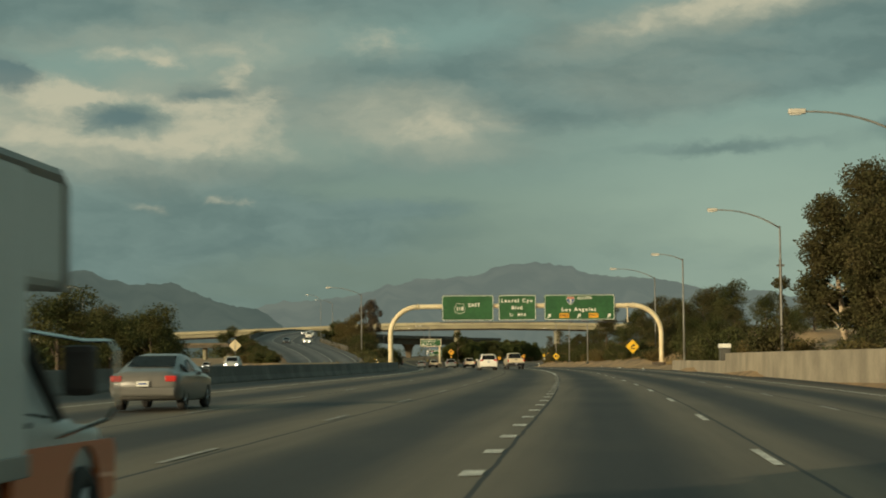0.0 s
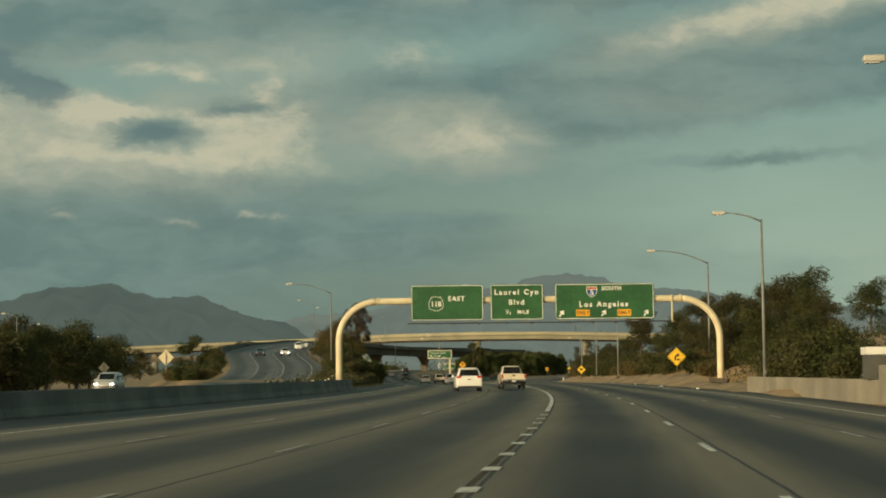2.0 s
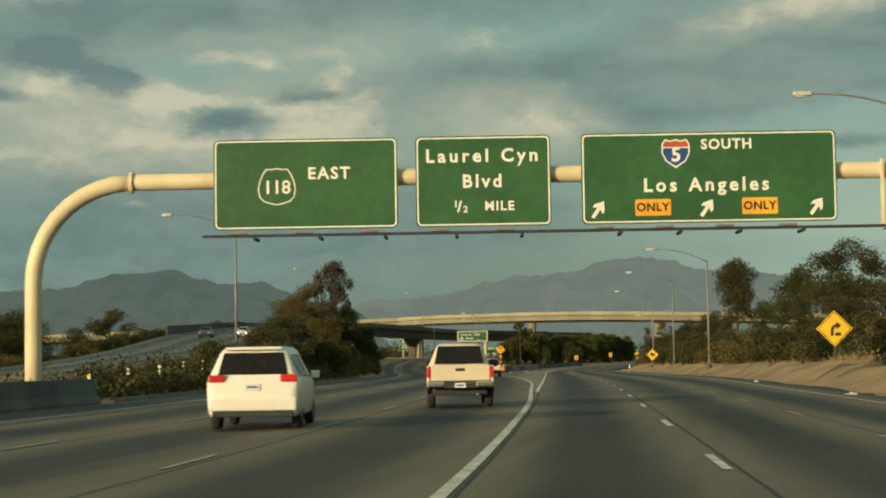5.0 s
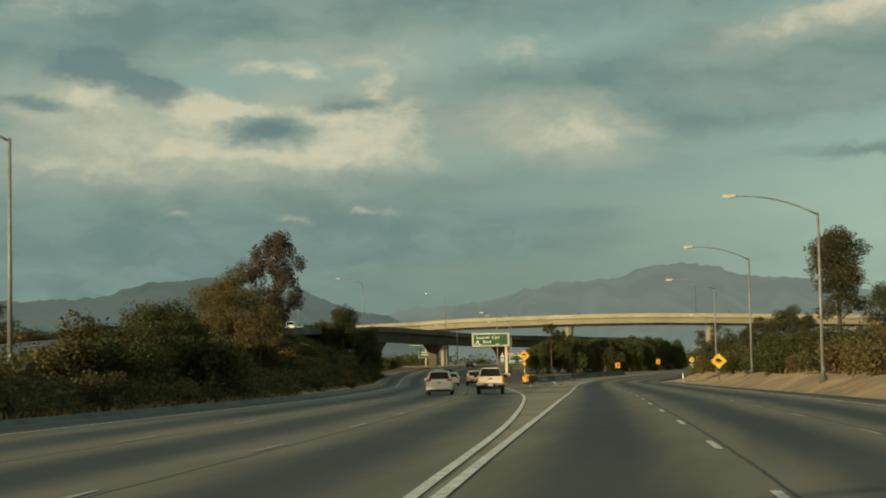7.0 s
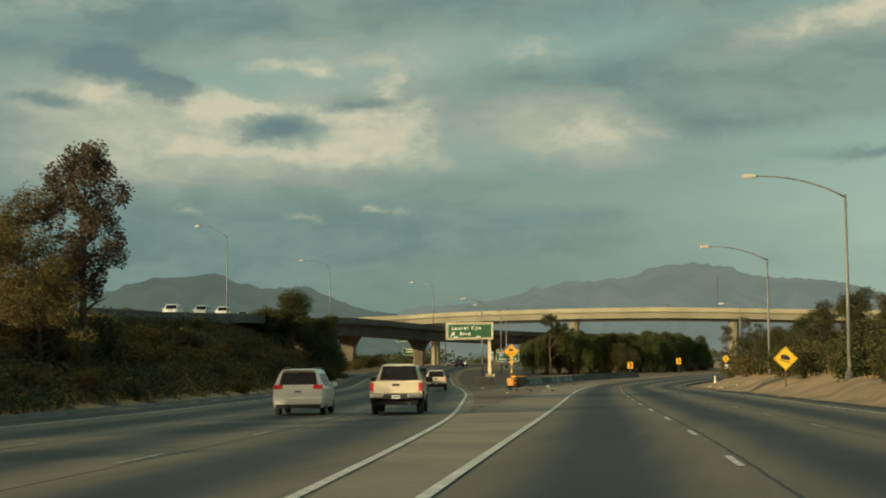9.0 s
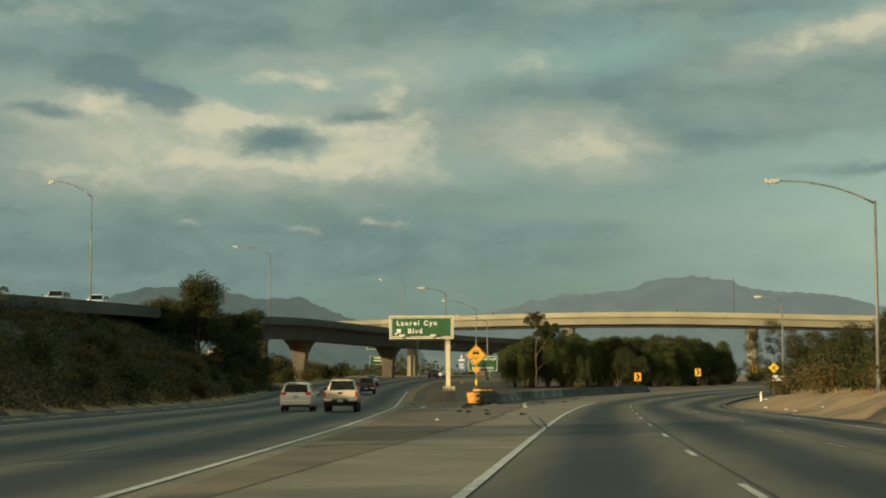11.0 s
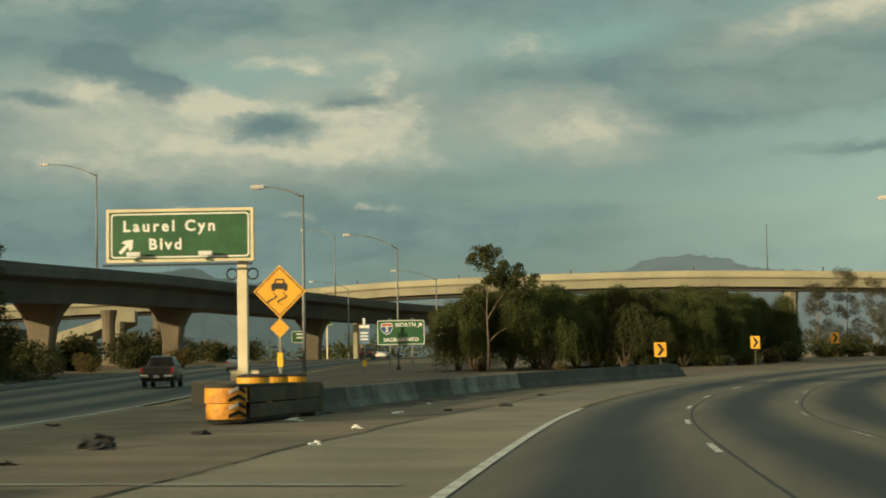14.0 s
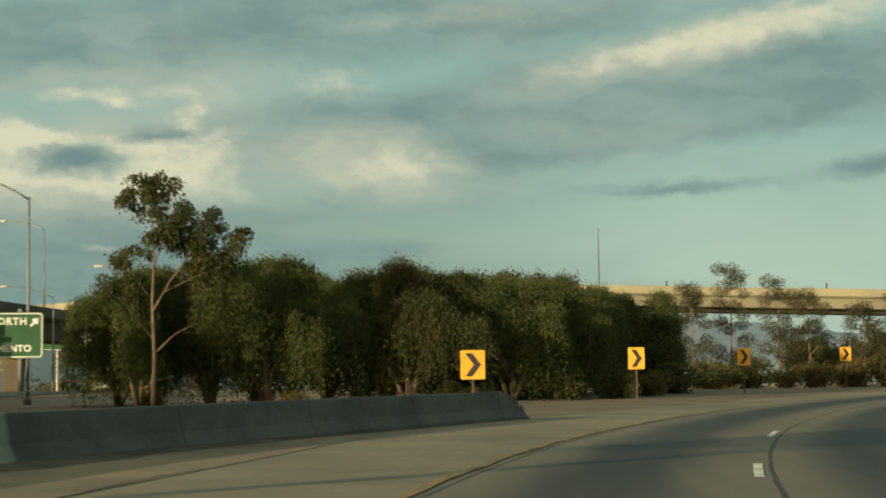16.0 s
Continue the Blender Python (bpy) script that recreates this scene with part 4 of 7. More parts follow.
    for x in (8.0, 10.2, 12.4, 14.8, 17.0, 20.3, 22.3, 24.3, 26.4):
        f = part("light_fixture", box(x - 0.3, x + 0.3, -1.22, -0.98, 5.92, 6.0, 0.02), GALV, g, "grey sign light fixture")
        part("bracket", box(x + 0.5, x + 0.6, -1.15, 0.0, 5.74, 5.83, 0.01), TRIM, f)
    part("rail_hanger", box(29.7, 29.82, -0.4, -0.28, 5.8, 8.2, 0.02), CREAM, g)
    part("rail_arm", box(29.7, 29.82, -1.15, -0.3, 5.8, 5.9, 0.02), CREAM, g)
    for x in (8.5, 11.8, 15.2, 17.3, 21.0, 23.8, 26.6):
        part("sign_bracket", box(x - 0.06, x + 0.06, -0.4, 0.0, 6.3, 9.0, 0.01), GALV, g)
    return g


gantry()


def exit_sign():
    x, y = -45.02, 508.3
    z0 = float(gz(y)) + 0.06
    s = thing("exit_sign", pose(x, y, z0, 0, 0, 7), "green freeway exit sign with pale frame on one post", "road sign")
    part("footing", box(-1.9, 0.7, -1.3, 0.9, -0.2, 0.95, 0.12), CONC_W, s, "concrete footing")
    part("post", box(-0.2, 0.2, -0.2, 0.2, 0.8, 5.8, 0.03), CREAM, s, "cream square steel post")
    fr = part("panel_frame", plate(rounded(-5.47, 0.52, 5.76, 7.92, 0.03, 1), -0.5, -0.16, hole=rounded(-5.35, 0.4, 5.88, 7.8, 0.03, 1)), CREAM, s, "cream box frame")
    b = part("panel", plate(rounded(-5.36, 0.41, 5.87, 7.81, 0.02, 1), -0.44, -0.3), GREEN, s)
    part("border", plate(rounded(-5.29, 0.34, 5.94, 7.74, 0.15), -0.447, -0.441, hole=rounded(-5.23, 0.28, 6.0, 7.68, 0.12)), WHITE, b)
    lettering(b, "Laurel Cyn", -4.8, 7.02, 0.43, WHITE, -0.452, spacing=1.36)
    lettering(b, "Blvd", -3.75, 6.28, 0.43, WHITE, -0.452, spacing=1.3)
    part("arrow", plate(polyarrow(-4.65, 6.42, 0.78, 45), -0.452, -0.446), WHITE, b, "white arrow")
    for u in (-4.25, -1.35):
        f = part("light_fixture", box(u - 0.28, u + 0.28, -1.0, -0.72, 5.98, 6.16, 0.03), LENS, s, "pale light fixture")
        part("light_arm", box(u - 0.04, u + 0.04, -0.75, -0.2, 5.82, 5.9, 0.01), TRIM, f)
    part("service_rail", box(-5.5, 0.55, -0.98, -0.86, 5.58, 5.66, 0.01), TRIM, s)
    for sx in (-0.42, 0.42):
        part("conduit_loop", tube([(sx + 0.22 * math.cos(a), -0.1, 5.25 + 0.22 * math.sin(a)) for a in np.linspace(0, 2 * math.pi, 14)], 0.035, 6), TRIM, s)
    return s


exit_sign()


def diamond(x, y, zc, half, mat, label, face, rz=6.0, plaque=False, post_h=None):
    """A diamond warning sign on a post; face draws what it shows."""
    g0 = float(ground_z(np.array(x), np.array(y)))
    s = thing("warning_sign", pose(x, y, g0, 0, 0, rz), label, "road sign", "warning signs")
    zc -= g0
    part("post", box(-0.05, 0.05, 0.0, 0.09, -0.2, zc + half * 0.8, 0.008), GALV if plaque else BARK, s, "sign post")
    r = half
    o = [(0, zc - r), (r, zc), (0, zc + r), (-r, zc)]
    b = part("panel", plate(o, -0.03, 0.0), mat, s)
    k, q = 0.93, 0.88
    part("border", plate([(u * k, zc + (v - zc) * k) for u, v in o], -0.036, -0.031, hole=[(u * q, zc + (v - zc) * q) for u, v in o]), BLACK, b)
    face(b, zc, r)
    if plaque:
        r2, z2 = half * 0.37, zc - half * 1.38
        part("plaque", plate([(0, z2 - r2), (r2, z2), (0, z2 + r2), (-r2, z2)], -0.03, 0.0), mat, s)
        part("marker", plate(rounded(-0.1, 0.1, z2 - 1.35, z2 - 0.85, 0.02, 1), -0.03, 0.0), LEMON, s, "small yellow marker")
    return s


def face_slip(b, zc, r):
    k = r / 0.9
    c = [(-0.25, 0.02), (-0.15, 0.02), (-0.15, 0.08), (0.15, 0.08), (0.15, 0.02), (0.25, 0.02), (0.28, 0.1), (0.28, 0.24), (0.2, 0.29), (0.14, 0.43), (-0.14, 0.43), (-0.2, 0.29), (-0.28, 0.24), (-0.28, 0.1)]
    car_s = part("car_symbol", plate([(u * k, zc + v * k) for u, v in c], -0.038, -0.031), BLACK, b)
    part("car_window", plate([(u * k, zc + v * k) for u, v in [(-0.14, 0.29), (0.14, 0.29), (0.1, 0.38), (-0.1, 0.38)]], -0.042, -0.039), AMBER, b)
    for sx in (-1, 1):
        pts = [(sx * 0.17 - 0.05 + 0.16 * math.sin(t * 6.6) * (0.4 + t), -0.04 - 0.44 * t) for t in np.linspace(0, 1, 18)]
        a = [(u - 0.032, v + 0.012) for u, v in pts] + [(u + 0.032, v - 0.012) for u, v in pts[::-1]]
        part("skid_symbol", plate([(u * k, zc + v * k) for u, v in a], -0.038, -0.031), BLACK, b)


def face_curve(b, zc, r):
    k = r / 0.9
    pts = [(-0.2, -0.36), (-0.2, -0.1), (-0.16, 0.06), (-0.06, 0.17), (0.08, 0.22)]
    inn = [(-0.06, -0.36), (-0.06, -0.13), (-0.03, -0.02), (0.02, 0.05), (0.08, 0.08)]
    head = [(0.08, 0.34), (0.34, 0.15), (0.08, -0.04)]
    part("arrow_symbol", plate([(u * k, zc + v * k) for u, v in pts + head + inn[::-1]], -0.038, -0.031), BLACK, b)
    bars(b, 0.02 * k, zc - 0.36 * k, 0.3 * k, 0.16 * k, BLACK, -0.038)


def face_truck(b, zc, r):
    k = r / 0.9
    c = [(-0.34, -0.1), (0.3, -0.22), (0.36, 0.0), (0.2, 0.1), (0.12, 0.2), (-0.2, 0.26), (-0.36, 0.14)]
    part("vehicle_symbol", plate([(u * k, zc + (v + 0.05) * k) for u, v in c], -0.038, -0.031), BLACK, b)
    part("slope_symbol", plate([(u * k, zc + v * k) for u, v in [(-0.45, -0.12), (0.3, -0.36), (0.3, -0.3), (-0.45, -0.06)]], -0.038, -0.031), BLACK, b)


diamond(5.1, 263.8, 3.45, 1.05, LEMON, "yellow diamond curve warning sign on the bank", face_curve)
diamond(-9.45, 408.0, 2.4, 0.84, LEMON, "yellow diamond tipping vehicle warning sign on the bank", face_truck)
diamond(-40.9, 498.6, 4.0, 0.92, AMBER, "amber diamond slippery road sign behind crash barrels", face_slip, plaque=True)
diamond(-15.2, 508.0, 2.9, 0.5, LEMON, "small yellow diamond sign beside the ramp", face_curve)


def chevron(x, y, zc, w, h, rz):
    g0 = float(gz(y)) - 0.05
    s = thing("chevron_sign", pose(x, y, g0, 0, 0, rz), "amber and black chevron curve sign on a post", "road sign", "chevrons round the curve")
    zc -= g0
    part("post", box(-0.04, 0.04, 0.0, 0.07, -0.4, zc + h * 0.4, 0.006), BARK, s)
    b = part("panel", plate(rounded(-w / 2, w / 2, zc - h / 2, zc + h / 2, 0.05, 2), -0.025, 0.0), AMBER, s)
    c = [(-0.3, -0.4), (-0.02, -0.4), (0.34, 0), (-0.02, 0.4), (-0.3, 0.4), (0.04, 0)]
    part("chevron_symbol", plate([(u * w, zc + v * h) for u, v in c], -0.032, -0.026), BLACK, b)


for row in ((-31.1, 565.8, 2.3, 0.86, 1.02, 4), (-24.4, 587.3, 2.95, 0.76, 1.02, 0), (-16.9, 611.0, 3.5, 0.78, 1.02, 2), (-7.5, 632.0, 4.1, 0.8, 1.0, 0)):
    chevron(*row)


def guide_sign():
    x, y = -52.75, 581.0
    g0 = float(gz(y)) - 0.14
    s = thing("guide_sign", pose(x, y, g0 - 0.6, 0, 0, 8), "green interstate guide sign on two posts", "road sign")
    for u in (-0.9, 0.9):
        part("post", box(u - 0.07, u + 0.07, 0, 0.14, -0.3, 5.2, 0.01), GALV, s)
    b = board(s, -1.95, 1.95, 3.0, 5.05, r=0.16, border=0.05)
    sh = shield(s, -1.15, 4.35, 0.95, -0.047)
    lettering(sh, "5", -1.15, 4.08, 0.42, WHITE, -0.062, "CENTER")
    lettering(b, "NORTH", -0.45, 4.5, 0.3, WHITE, -0.05, spacing=1.15)
    lettering(b, "SACRAMENTO", 0, 3.3, 0.29, WHITE, -0.05, "CENTER", 1.04)
    part("arrow", plate(polyarrow(1.55, 4.6, 0.5, 45), -0.053, -0.047), WHITE, b, "white arrow")
    d = thing("marker_sign", pose(x + 2.3, y + 6, g0, 0, 0, 8), "small white sign behind the guide sign", "road sign")
    part("post", box(-0.03, 0.03, 0, 0.06, -0.4, 4.2, 0.005), GALV, d)
    part("panel", plate(rounded(-0.3, 0.3, 3.2, 4.1, 0.05, 2), -0.03, 0.0), WHITE, d)
    t = thing("service_sign", pose(-55.1, 577.8, g0 - 1.2, 0, 0, 8), "blue and white service sign on a thin post", "road sign")
    part("post", box(-0.04, 0.04, 0, 0.07, -0.3, 5.6, 0.006), GALV, t)
    b = part("panel", plate(rounded(-0.42, 0.42, 3.7, 4.85, 0.05, 2), -0.03, 0.0), BLUE_F, t)
    bars(b, -0.3, 4.5, 0.6, 0.14, WHITE, -0.037, 3)
    part("top_plate", plate(rounded(-0.4, 0.4, 4.95, 5.2, 0.03, 2), -0.03, 0.0), WHITE, t, "white top plate")
    part("beacon", tube([(0.0, 0, 5.25), (0.0, 0, 5.75)], 0.1, 8), WHITE, t, "white beacon")
    part("marker", plate(rounded(-0.16, 0.16, 1.9, 2.4, 0.02, 2), -0.03, 0.0), LEMON, t, "yellow marker")


guide_sign()


def far_green_sign(x, y, z0, w, h, lines):
    g0 = float(gz(y))
    s = thing("overhead_sign", pose(x, y, g0, 0, 0, 10), "distant green road sign on a post", "road sign")
    part("post", box(w * 0.3, w * 0.3 + 0.3, 0, 0.3, -0.4, z0 + h - g0, 0.03), CREAM, s)
    b = board(s, -w / 2, w / 2, z0 - g0, z0 + h - g0, border=0.07, r=0.15)
    for i in range(lines):
        bars(b, -w * 0.32, z0 - g0 + h * (0.68 - 0.3 * i), w * 0.62, h * 0.12, WHITE, -0.055)


far_green_sign(-97.0, 725.0, 5.6, 4.6, 2.0, 2)
far_green_sign(-111.0, 790.0, 10.1, 6.5, 1.7, 1)


def marker_diamond(x, y, zc, half):
    g0 = float(ground_z(np.array(x), np.array(y)))
    s = thing("diamond_sign", pose(x, y, g0, 0, 0, 10), "pale diamond sign seen from its bare back", "road sign", "sign backs on the far lanes")
    part("post", box(-0.05, 0.05, -0.1, -0.02, -0.2, zc - g0 + half * 0.7, 0.008), GALV, s)
    zc -= g0
    part("panel", plate([(0, zc - half), (half, zc), (0, zc + half), (-half, zc)], -0.02, 0.02), CREAM, s)


marker_diamond(-57.8, 282.0, 4.28, 1.0)
marker_diamond(-80.2, 330.0, 3.4, 0.85)
for k in range(9):
    y = 205 + k * 9.0
    x = float(CE(y)) + 1.6
    d = thing("delineator_post", pose(x, y, float(ground_z(np.array(x), np.array(y))) - 0.05), "white plastic delineator post", "post", "delineators beside the ramp")
    part("shaft", box(-0.07, 0.07, -0.03, 0.03, 0, 1.05, 0.012), WHITE, d)
    part("reflector", plate(rounded(-0.05, 0.05, 0.85, 1.0, 0.01, 1), -0.036, -0.03), LEMON, d)


# ================= crash cushion at the gore =================
def crash_cushion():
    g0 = float(gz(494))
    fender = material("dark_weathered_fender", (0.115, 0.085, 0.045), (0.05, 0.042, 0.028), 0.9, 0.8, bump=0.25, fine=6)
    soot = material("sooty_rubber_lid", (0.05, 0.045, 0.036), (0.03, 0.028, 0.024), 1.2, 0.85)
    m = pose(-39.1, 485.5, g0 + 0.1, 0, 0, 0) @ Matrix.Diagonal((1, 1, 0.9, 1))
    c = thing("crash_cushion", m, "weathered crash cushion with amber nose and dark fender panels", "crash cushion")
    R, L = 0.56, 6.3
    def band(z0, z1, r, a0, a1, n=10):
        """A curved strip of the nose, between two angles."""
        bm = bmesh.new()
        ring = [[bm.verts.new((r * k * math.cos(radians(a)), R + r * k * math.sin(radians(a)), z)) for a in np.linspace(a0, a1, n)] for k, z in ((1.0, z0), (1.0, z1), (0.95, z1), (0.95, z0))]
        for q in range(4):
            for k in range(n - 1):
                bm.faces.new((ring[q][k], ring[q][k + 1], ring[(q + 1) % 4][k + 1], ring[(q + 1) % 4][k]))
        bm.faces.new([r_[0] for r_ in ring])
        bm.faces.new([r_[-1] for r_ in ring][::-1])
        bmesh.ops.recalc_face_normals(bm, faces=bm.faces)
        return bm
    scuffed = material("scuffed_amber_wrap", (0.8, 0.36, 0.03), (0.45, 0.17, 0.03), 3.0, 0.6, bump=0.3, fine=14, spread=0.6)
    nose = part("nose", band(0.05, 0.53, R, 180, 360, 16), scuffed, c, "scuffed amber nose wrap")
    part("nose_upper", band(0.55, 1.0, R + 0.03, 180, 360, 16), scuffed, c, "scuffed amber nose wrap")
    # chevron sheeting on the quarter that faces the ramp
    for k in range(4):
        z = 0.08 + k * 0.24
        for a0, a1, up in ((292, 320, 1), (320, 348, -1)):
            bm = bmesh.new()
            pts = []
            for t in np.linspace(0, 1, 5):
                a = a0 + (a1 - a0) * t
                h = z + 0.14 * (t if up > 0 else 1 - t)
                x, y = (R + 0.045) * math.cos(radians(a)), R + (R + 0.045) * math.sin(radians(a))
                pts.append((bm.verts.new((x, y, h)), bm.verts.new((x, y, h + 0.12))))
            for p, q in zip(pts, pts[1:]):
                bm.faces.new((p[0], q[0], q[1], p[1]))
            bmesh.ops.solidify(bm, geom=bm.faces[:], thickness=0.006)
            part("chevron_stripe", bm, BLACK if k % 2 == 0 or up < 0 else WHITE, nose)
    for sx in (-1, 1):
        for k in range(3):
            y0, y1 = 0.9 + k * 1.8, 0.9 + (k + 1) * 1.8 + 0.06
            for z0, z1 in ((0.06, 0.5), (0.54, 1.0)):
                o = sx * (R + 0.02 * (2 - k))
                part("fender", box(min(o, o - sx * 0.06), max(o, o - sx * 0.06), y0, y1, z0, z1, 0.02), fender, c)
    part("diaphragm", box(-R, R, L - 0.08, L, 0.0, 1.05, 0.02), fender, c)
    for z0, z1 in ((0.06, 0.5), (0.54, 1.0)):
        part("fender", box(R - 0.06, R - 0.01, L, 9.7, z0, z1, 0.02), fender, c)
    part("rear_box", box(-0.3, R - 0.07, L + 0.002, 9.7, 0.0, 1.08, 0.03), fender, c)
    part("deck", box(-R + 0.02, R - 0.02, 0.5, L, 1.0, 1.1, 0.03), soot, c, "sooty top cover")
    part("base", box(-R + 0.1, R - 0.1, 0.4, L, -0.05, 0.07, 0.01), CONC, c, "concrete pad")
    part("rim", band(1.0, 1.1, R + 0.04, 180, 360, 16), soot, c)
    for k, v in enumerate((3.7, 5.4, 7.3)):
        q = m @ pose((-0.12, 0.0, 0.1)[k], v, 1.1)
        b = thing("barrel_lid", q, "amber ribbed barrel top on the crash cushion", "barrel", "barrel tops on the cushion")
        part("band", tube([(0, 0, -0.02), (0, 0, 0.02), (0, 0, 0.18), (0, 0, 0.2)], [0.46, 0.48, 0.48, 0.46], 22), AMBER, b, "amber band", smooth=False)
        part("cover", tube([(0, 0, 0.2), (0, 0, 0.24), (0, 0, 0.29), (0, 0, 0.31)], [0.49, 0.48, 0.38, 0.2], 22), soot, b, "sooty domed cover")
    lamp = thing("control_box", pose(-45.0, 508.35, g0 + 0.95, 0, 0, 7), "small pale metal box on the footing", "box")
    part("body", box(-0.55, 0.6, -0.1, 0.1, -0.02, 0.5, 0.03), CREAM, lamp)
    part("lid", box(-0.58, 0.63, -0.13, 0.13, 0.5, 0.54, 0.01), GALV, lamp)


crash_cushion()


# ================= street lamps =================
def street_lamp(label="tall galvanised street lamp with curved arm", reach=5.2, rise=1.3):
    e = thing("street_lamp", Matrix(), label, "street lamp", "street lamps")
    part("pole", tube([(0, 0, -0.3), (0, 0, 5), (0, 0, 10.6)], [0.12, 0.1, 0.07], 10), GALV, e, smooth=True)
    part("base", tube([(0, 0, -0.3), (0, 0, 0.25), (0, 0, 0.4)], [0.26, 0.26, 0.13], 12), CONC, e, "concrete base")
    arm = [(-reach * t, 0, 10.45 + rise * (1 - (1 - t) ** 2.2)) for t in np.linspace(0, 1, 9)]
    part("arm", tube(arm, [0.055, 0.055, 0.05, 0.05, 0.045, 0.045, 0.04, 0.04, 0.04], 8), GALV, e, smooth=True)
    h = part("lamp_head", box(-reach - 0.75, -reach + 0.1, -0.16, 0.16, 10.35 + rise, 10.57 + rise, 0.07), HEAD, e, "pale lamp head")
    part("lens", box(-reach - 0.68, -reach - 0.15, -0.12, 0.12, 10.31 + rise, 10.346 + rise, 0.012), LENS, h)
    part("hand_hole_cover", box(-0.07, 0.07, -0.125, -0.11, 0.6, 0.85, 0.004), GALV, e)
    return e


LAMPS = [(12.2, 69.5, 0.1, 2), (12.1, 119.2, 0.1, 3), (7.7, 239.5, None, 5), (-1.9, 335.6, None, 6), (-6.15, 388, None, 6), (-10.3, 444, None, 4),
         (-39.4, 297, None, 6), (-65, 668, None, 10), (-91.9, 616.0, 11.4, 5), (-78.5, 504, 7.3, 8), (-90.0, 717, 12.0, -10), (-84, 700, None, 10)]
first = None
for x, y, z, rz in LAMPS:
    m = pose(x, y, float(ground_z(np.array(x), np.array(y))) + 0.05 if z is None else z, 0, 0, rz)
    if first is None:
        first = street_lamp()
        first.matrix_basis = m
        first.scale = (0.8, 0.8, 0.93)
    else:
        copy_thing(first, m).scale = (0.7, 0.7, 1.14) if z == 7.3 else (0.8, 0.8, 0.96) if z == 0.1 else (1, 1, 1)


short = street_lamp("tall galvanised street lamp with short arm", 2.4, 0.6)
short.matrix_basis = pose(8.6, 180.0, float(gz(180)) + 0.5, 0, 0, 3)
copy_thing(short, pose(-51.2, 542.8, float(gz(542)), 0, 0, 10)).scale = (1, 1, 1.09)
copy_thing(first, pose(-56.0, 596.3, float(gz(596)), 0, 0, 10)).scale = (0.82, 1, 1.04)
copy_thing(short, pose(-13.7, 551, float(gz(551)) - 0.1, 0, 0, -6))
for x, y in ((-66, 225), (-80, 267), (-88, 313), (-98, 358), (-106, 400), (-114, 445)):
    copy_thing(short, pose(x, y, float(ground_z(np.array(x), np.array(y))), 0, 0, 10)).scale = (0.7, 0.7, 1.0)


# ================= bridges =================
def flyover():
    """The long sunlit flyover across the view."""
    root = thing("flyover_bridge", Matrix(), "long sunlit concrete flyover bridge on tall piers", "bridge")
    top = lambda x: float(np.interp(x, [-520, -300, -214, -150, -100, -62, -37, -15, 0, 12, 88, 240], [9.0, 12.6, 14.8, 16.8, 18.4, 18.4, 18.2, 17.6, 17.1, 16.8, 14.4, 12.6]))
    yy = lambda x: 765.0 + 0.004 * min(0.0, x + 20) ** 2 * (1 if x > -110 else 8100 / (x + 20) ** 2)
    xs = np.arange(-520, 241, 8.0)
    def sweep(section, nm, mat):
        v = []
        for x in xs:
            for o, h in section:
                v.append((float(x), yy(x) + o, top(x) + h))
        n = len(section)
        faces = [(i * n + k, i * n + (k + 1) % n, (i + 1) * n + (k + 1) % n, (i + 1) * n + k) for i in range(len(xs) - 1) for k in range(n)]
        bm = bmesh.new()
        t = mesh_of("tmp", v, faces)
        bm.from_mesh(t)
        bpy.data.meshes.remove(t)
        return bm_mesh(nm, bm, mat)
    part("girder", sweep([(1.2, -1.05), (0.0, -1.05), (0.0, -1.3), (0.55, -1.4), (0.7, -2.85), (9.3, -2.85), (9.45, -1.4), (10.0, -1.25), (10.0, -1.05), (8.8, -1.05)], "girder", CONC_L), CONC_L, root)
    part("parapet", sweep([(-0.3, -1.12), (-0.3, -0.95), (-0.22, -0.9), (-0.25, 0.0), (0.05, 0.0), (0.3, -1.04), (0.1, -1.12)], "parapet", CONC_F), CONC_F, root)
    part("parapet", sweep([(9.7, -1.05), (9.75, 0.0), (10.0, 0.0), (10.0, -1.05)], "parapet", CONC_L), CONC_L, root)
    # recessed lower box, coloured almost black to stand in for shade below the girder
    part("soffit", sweep([(2.6, -2.84), (2.6, -3.5), (7.4, -3.5), (7.4, -2.84)], "soffit", SOFFIT_SHADE), SOFFIT_SHADE, root, "lower box of the bridge in a shade-dark tone")
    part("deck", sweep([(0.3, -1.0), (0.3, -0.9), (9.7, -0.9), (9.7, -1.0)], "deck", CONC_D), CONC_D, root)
    for x in (-103, -80, -57.4, -34.5, -11.5, 11.6, 34.6):
        part("rail_post", box(x - 0.12, x + 0.12, yy(x) - 0.02, yy(x) + 0.2, top(x) - 0.01, top(x) + 0.75, 0.02), BARK, root, "dark box on the parapet")
    for x in (-315, -250, -200, -148, -104, -61, -17.3, 26, 70):
        zt = top(x) - 3.45
        p = part("pier", tube([(x, yy(x) + 5, -1), (x, yy(x) + 5, zt - 2.2), (x, yy(x) + 5, zt)], [1.3, 1.3, 1.5], 8), CONC_L, root, "pale concrete pier")
    return root


flyover()
mast = thing("lamp_mast", pose(-21.3, 765.7, 16.85), "thin grey mast standing on the flyover", "mast")
part("shaft", tube([(0, 0, -0.2), (0, 0, 5), (0, 0, 9.4)], [0.09, 0.07, 0.045], 8), BARK, mast)


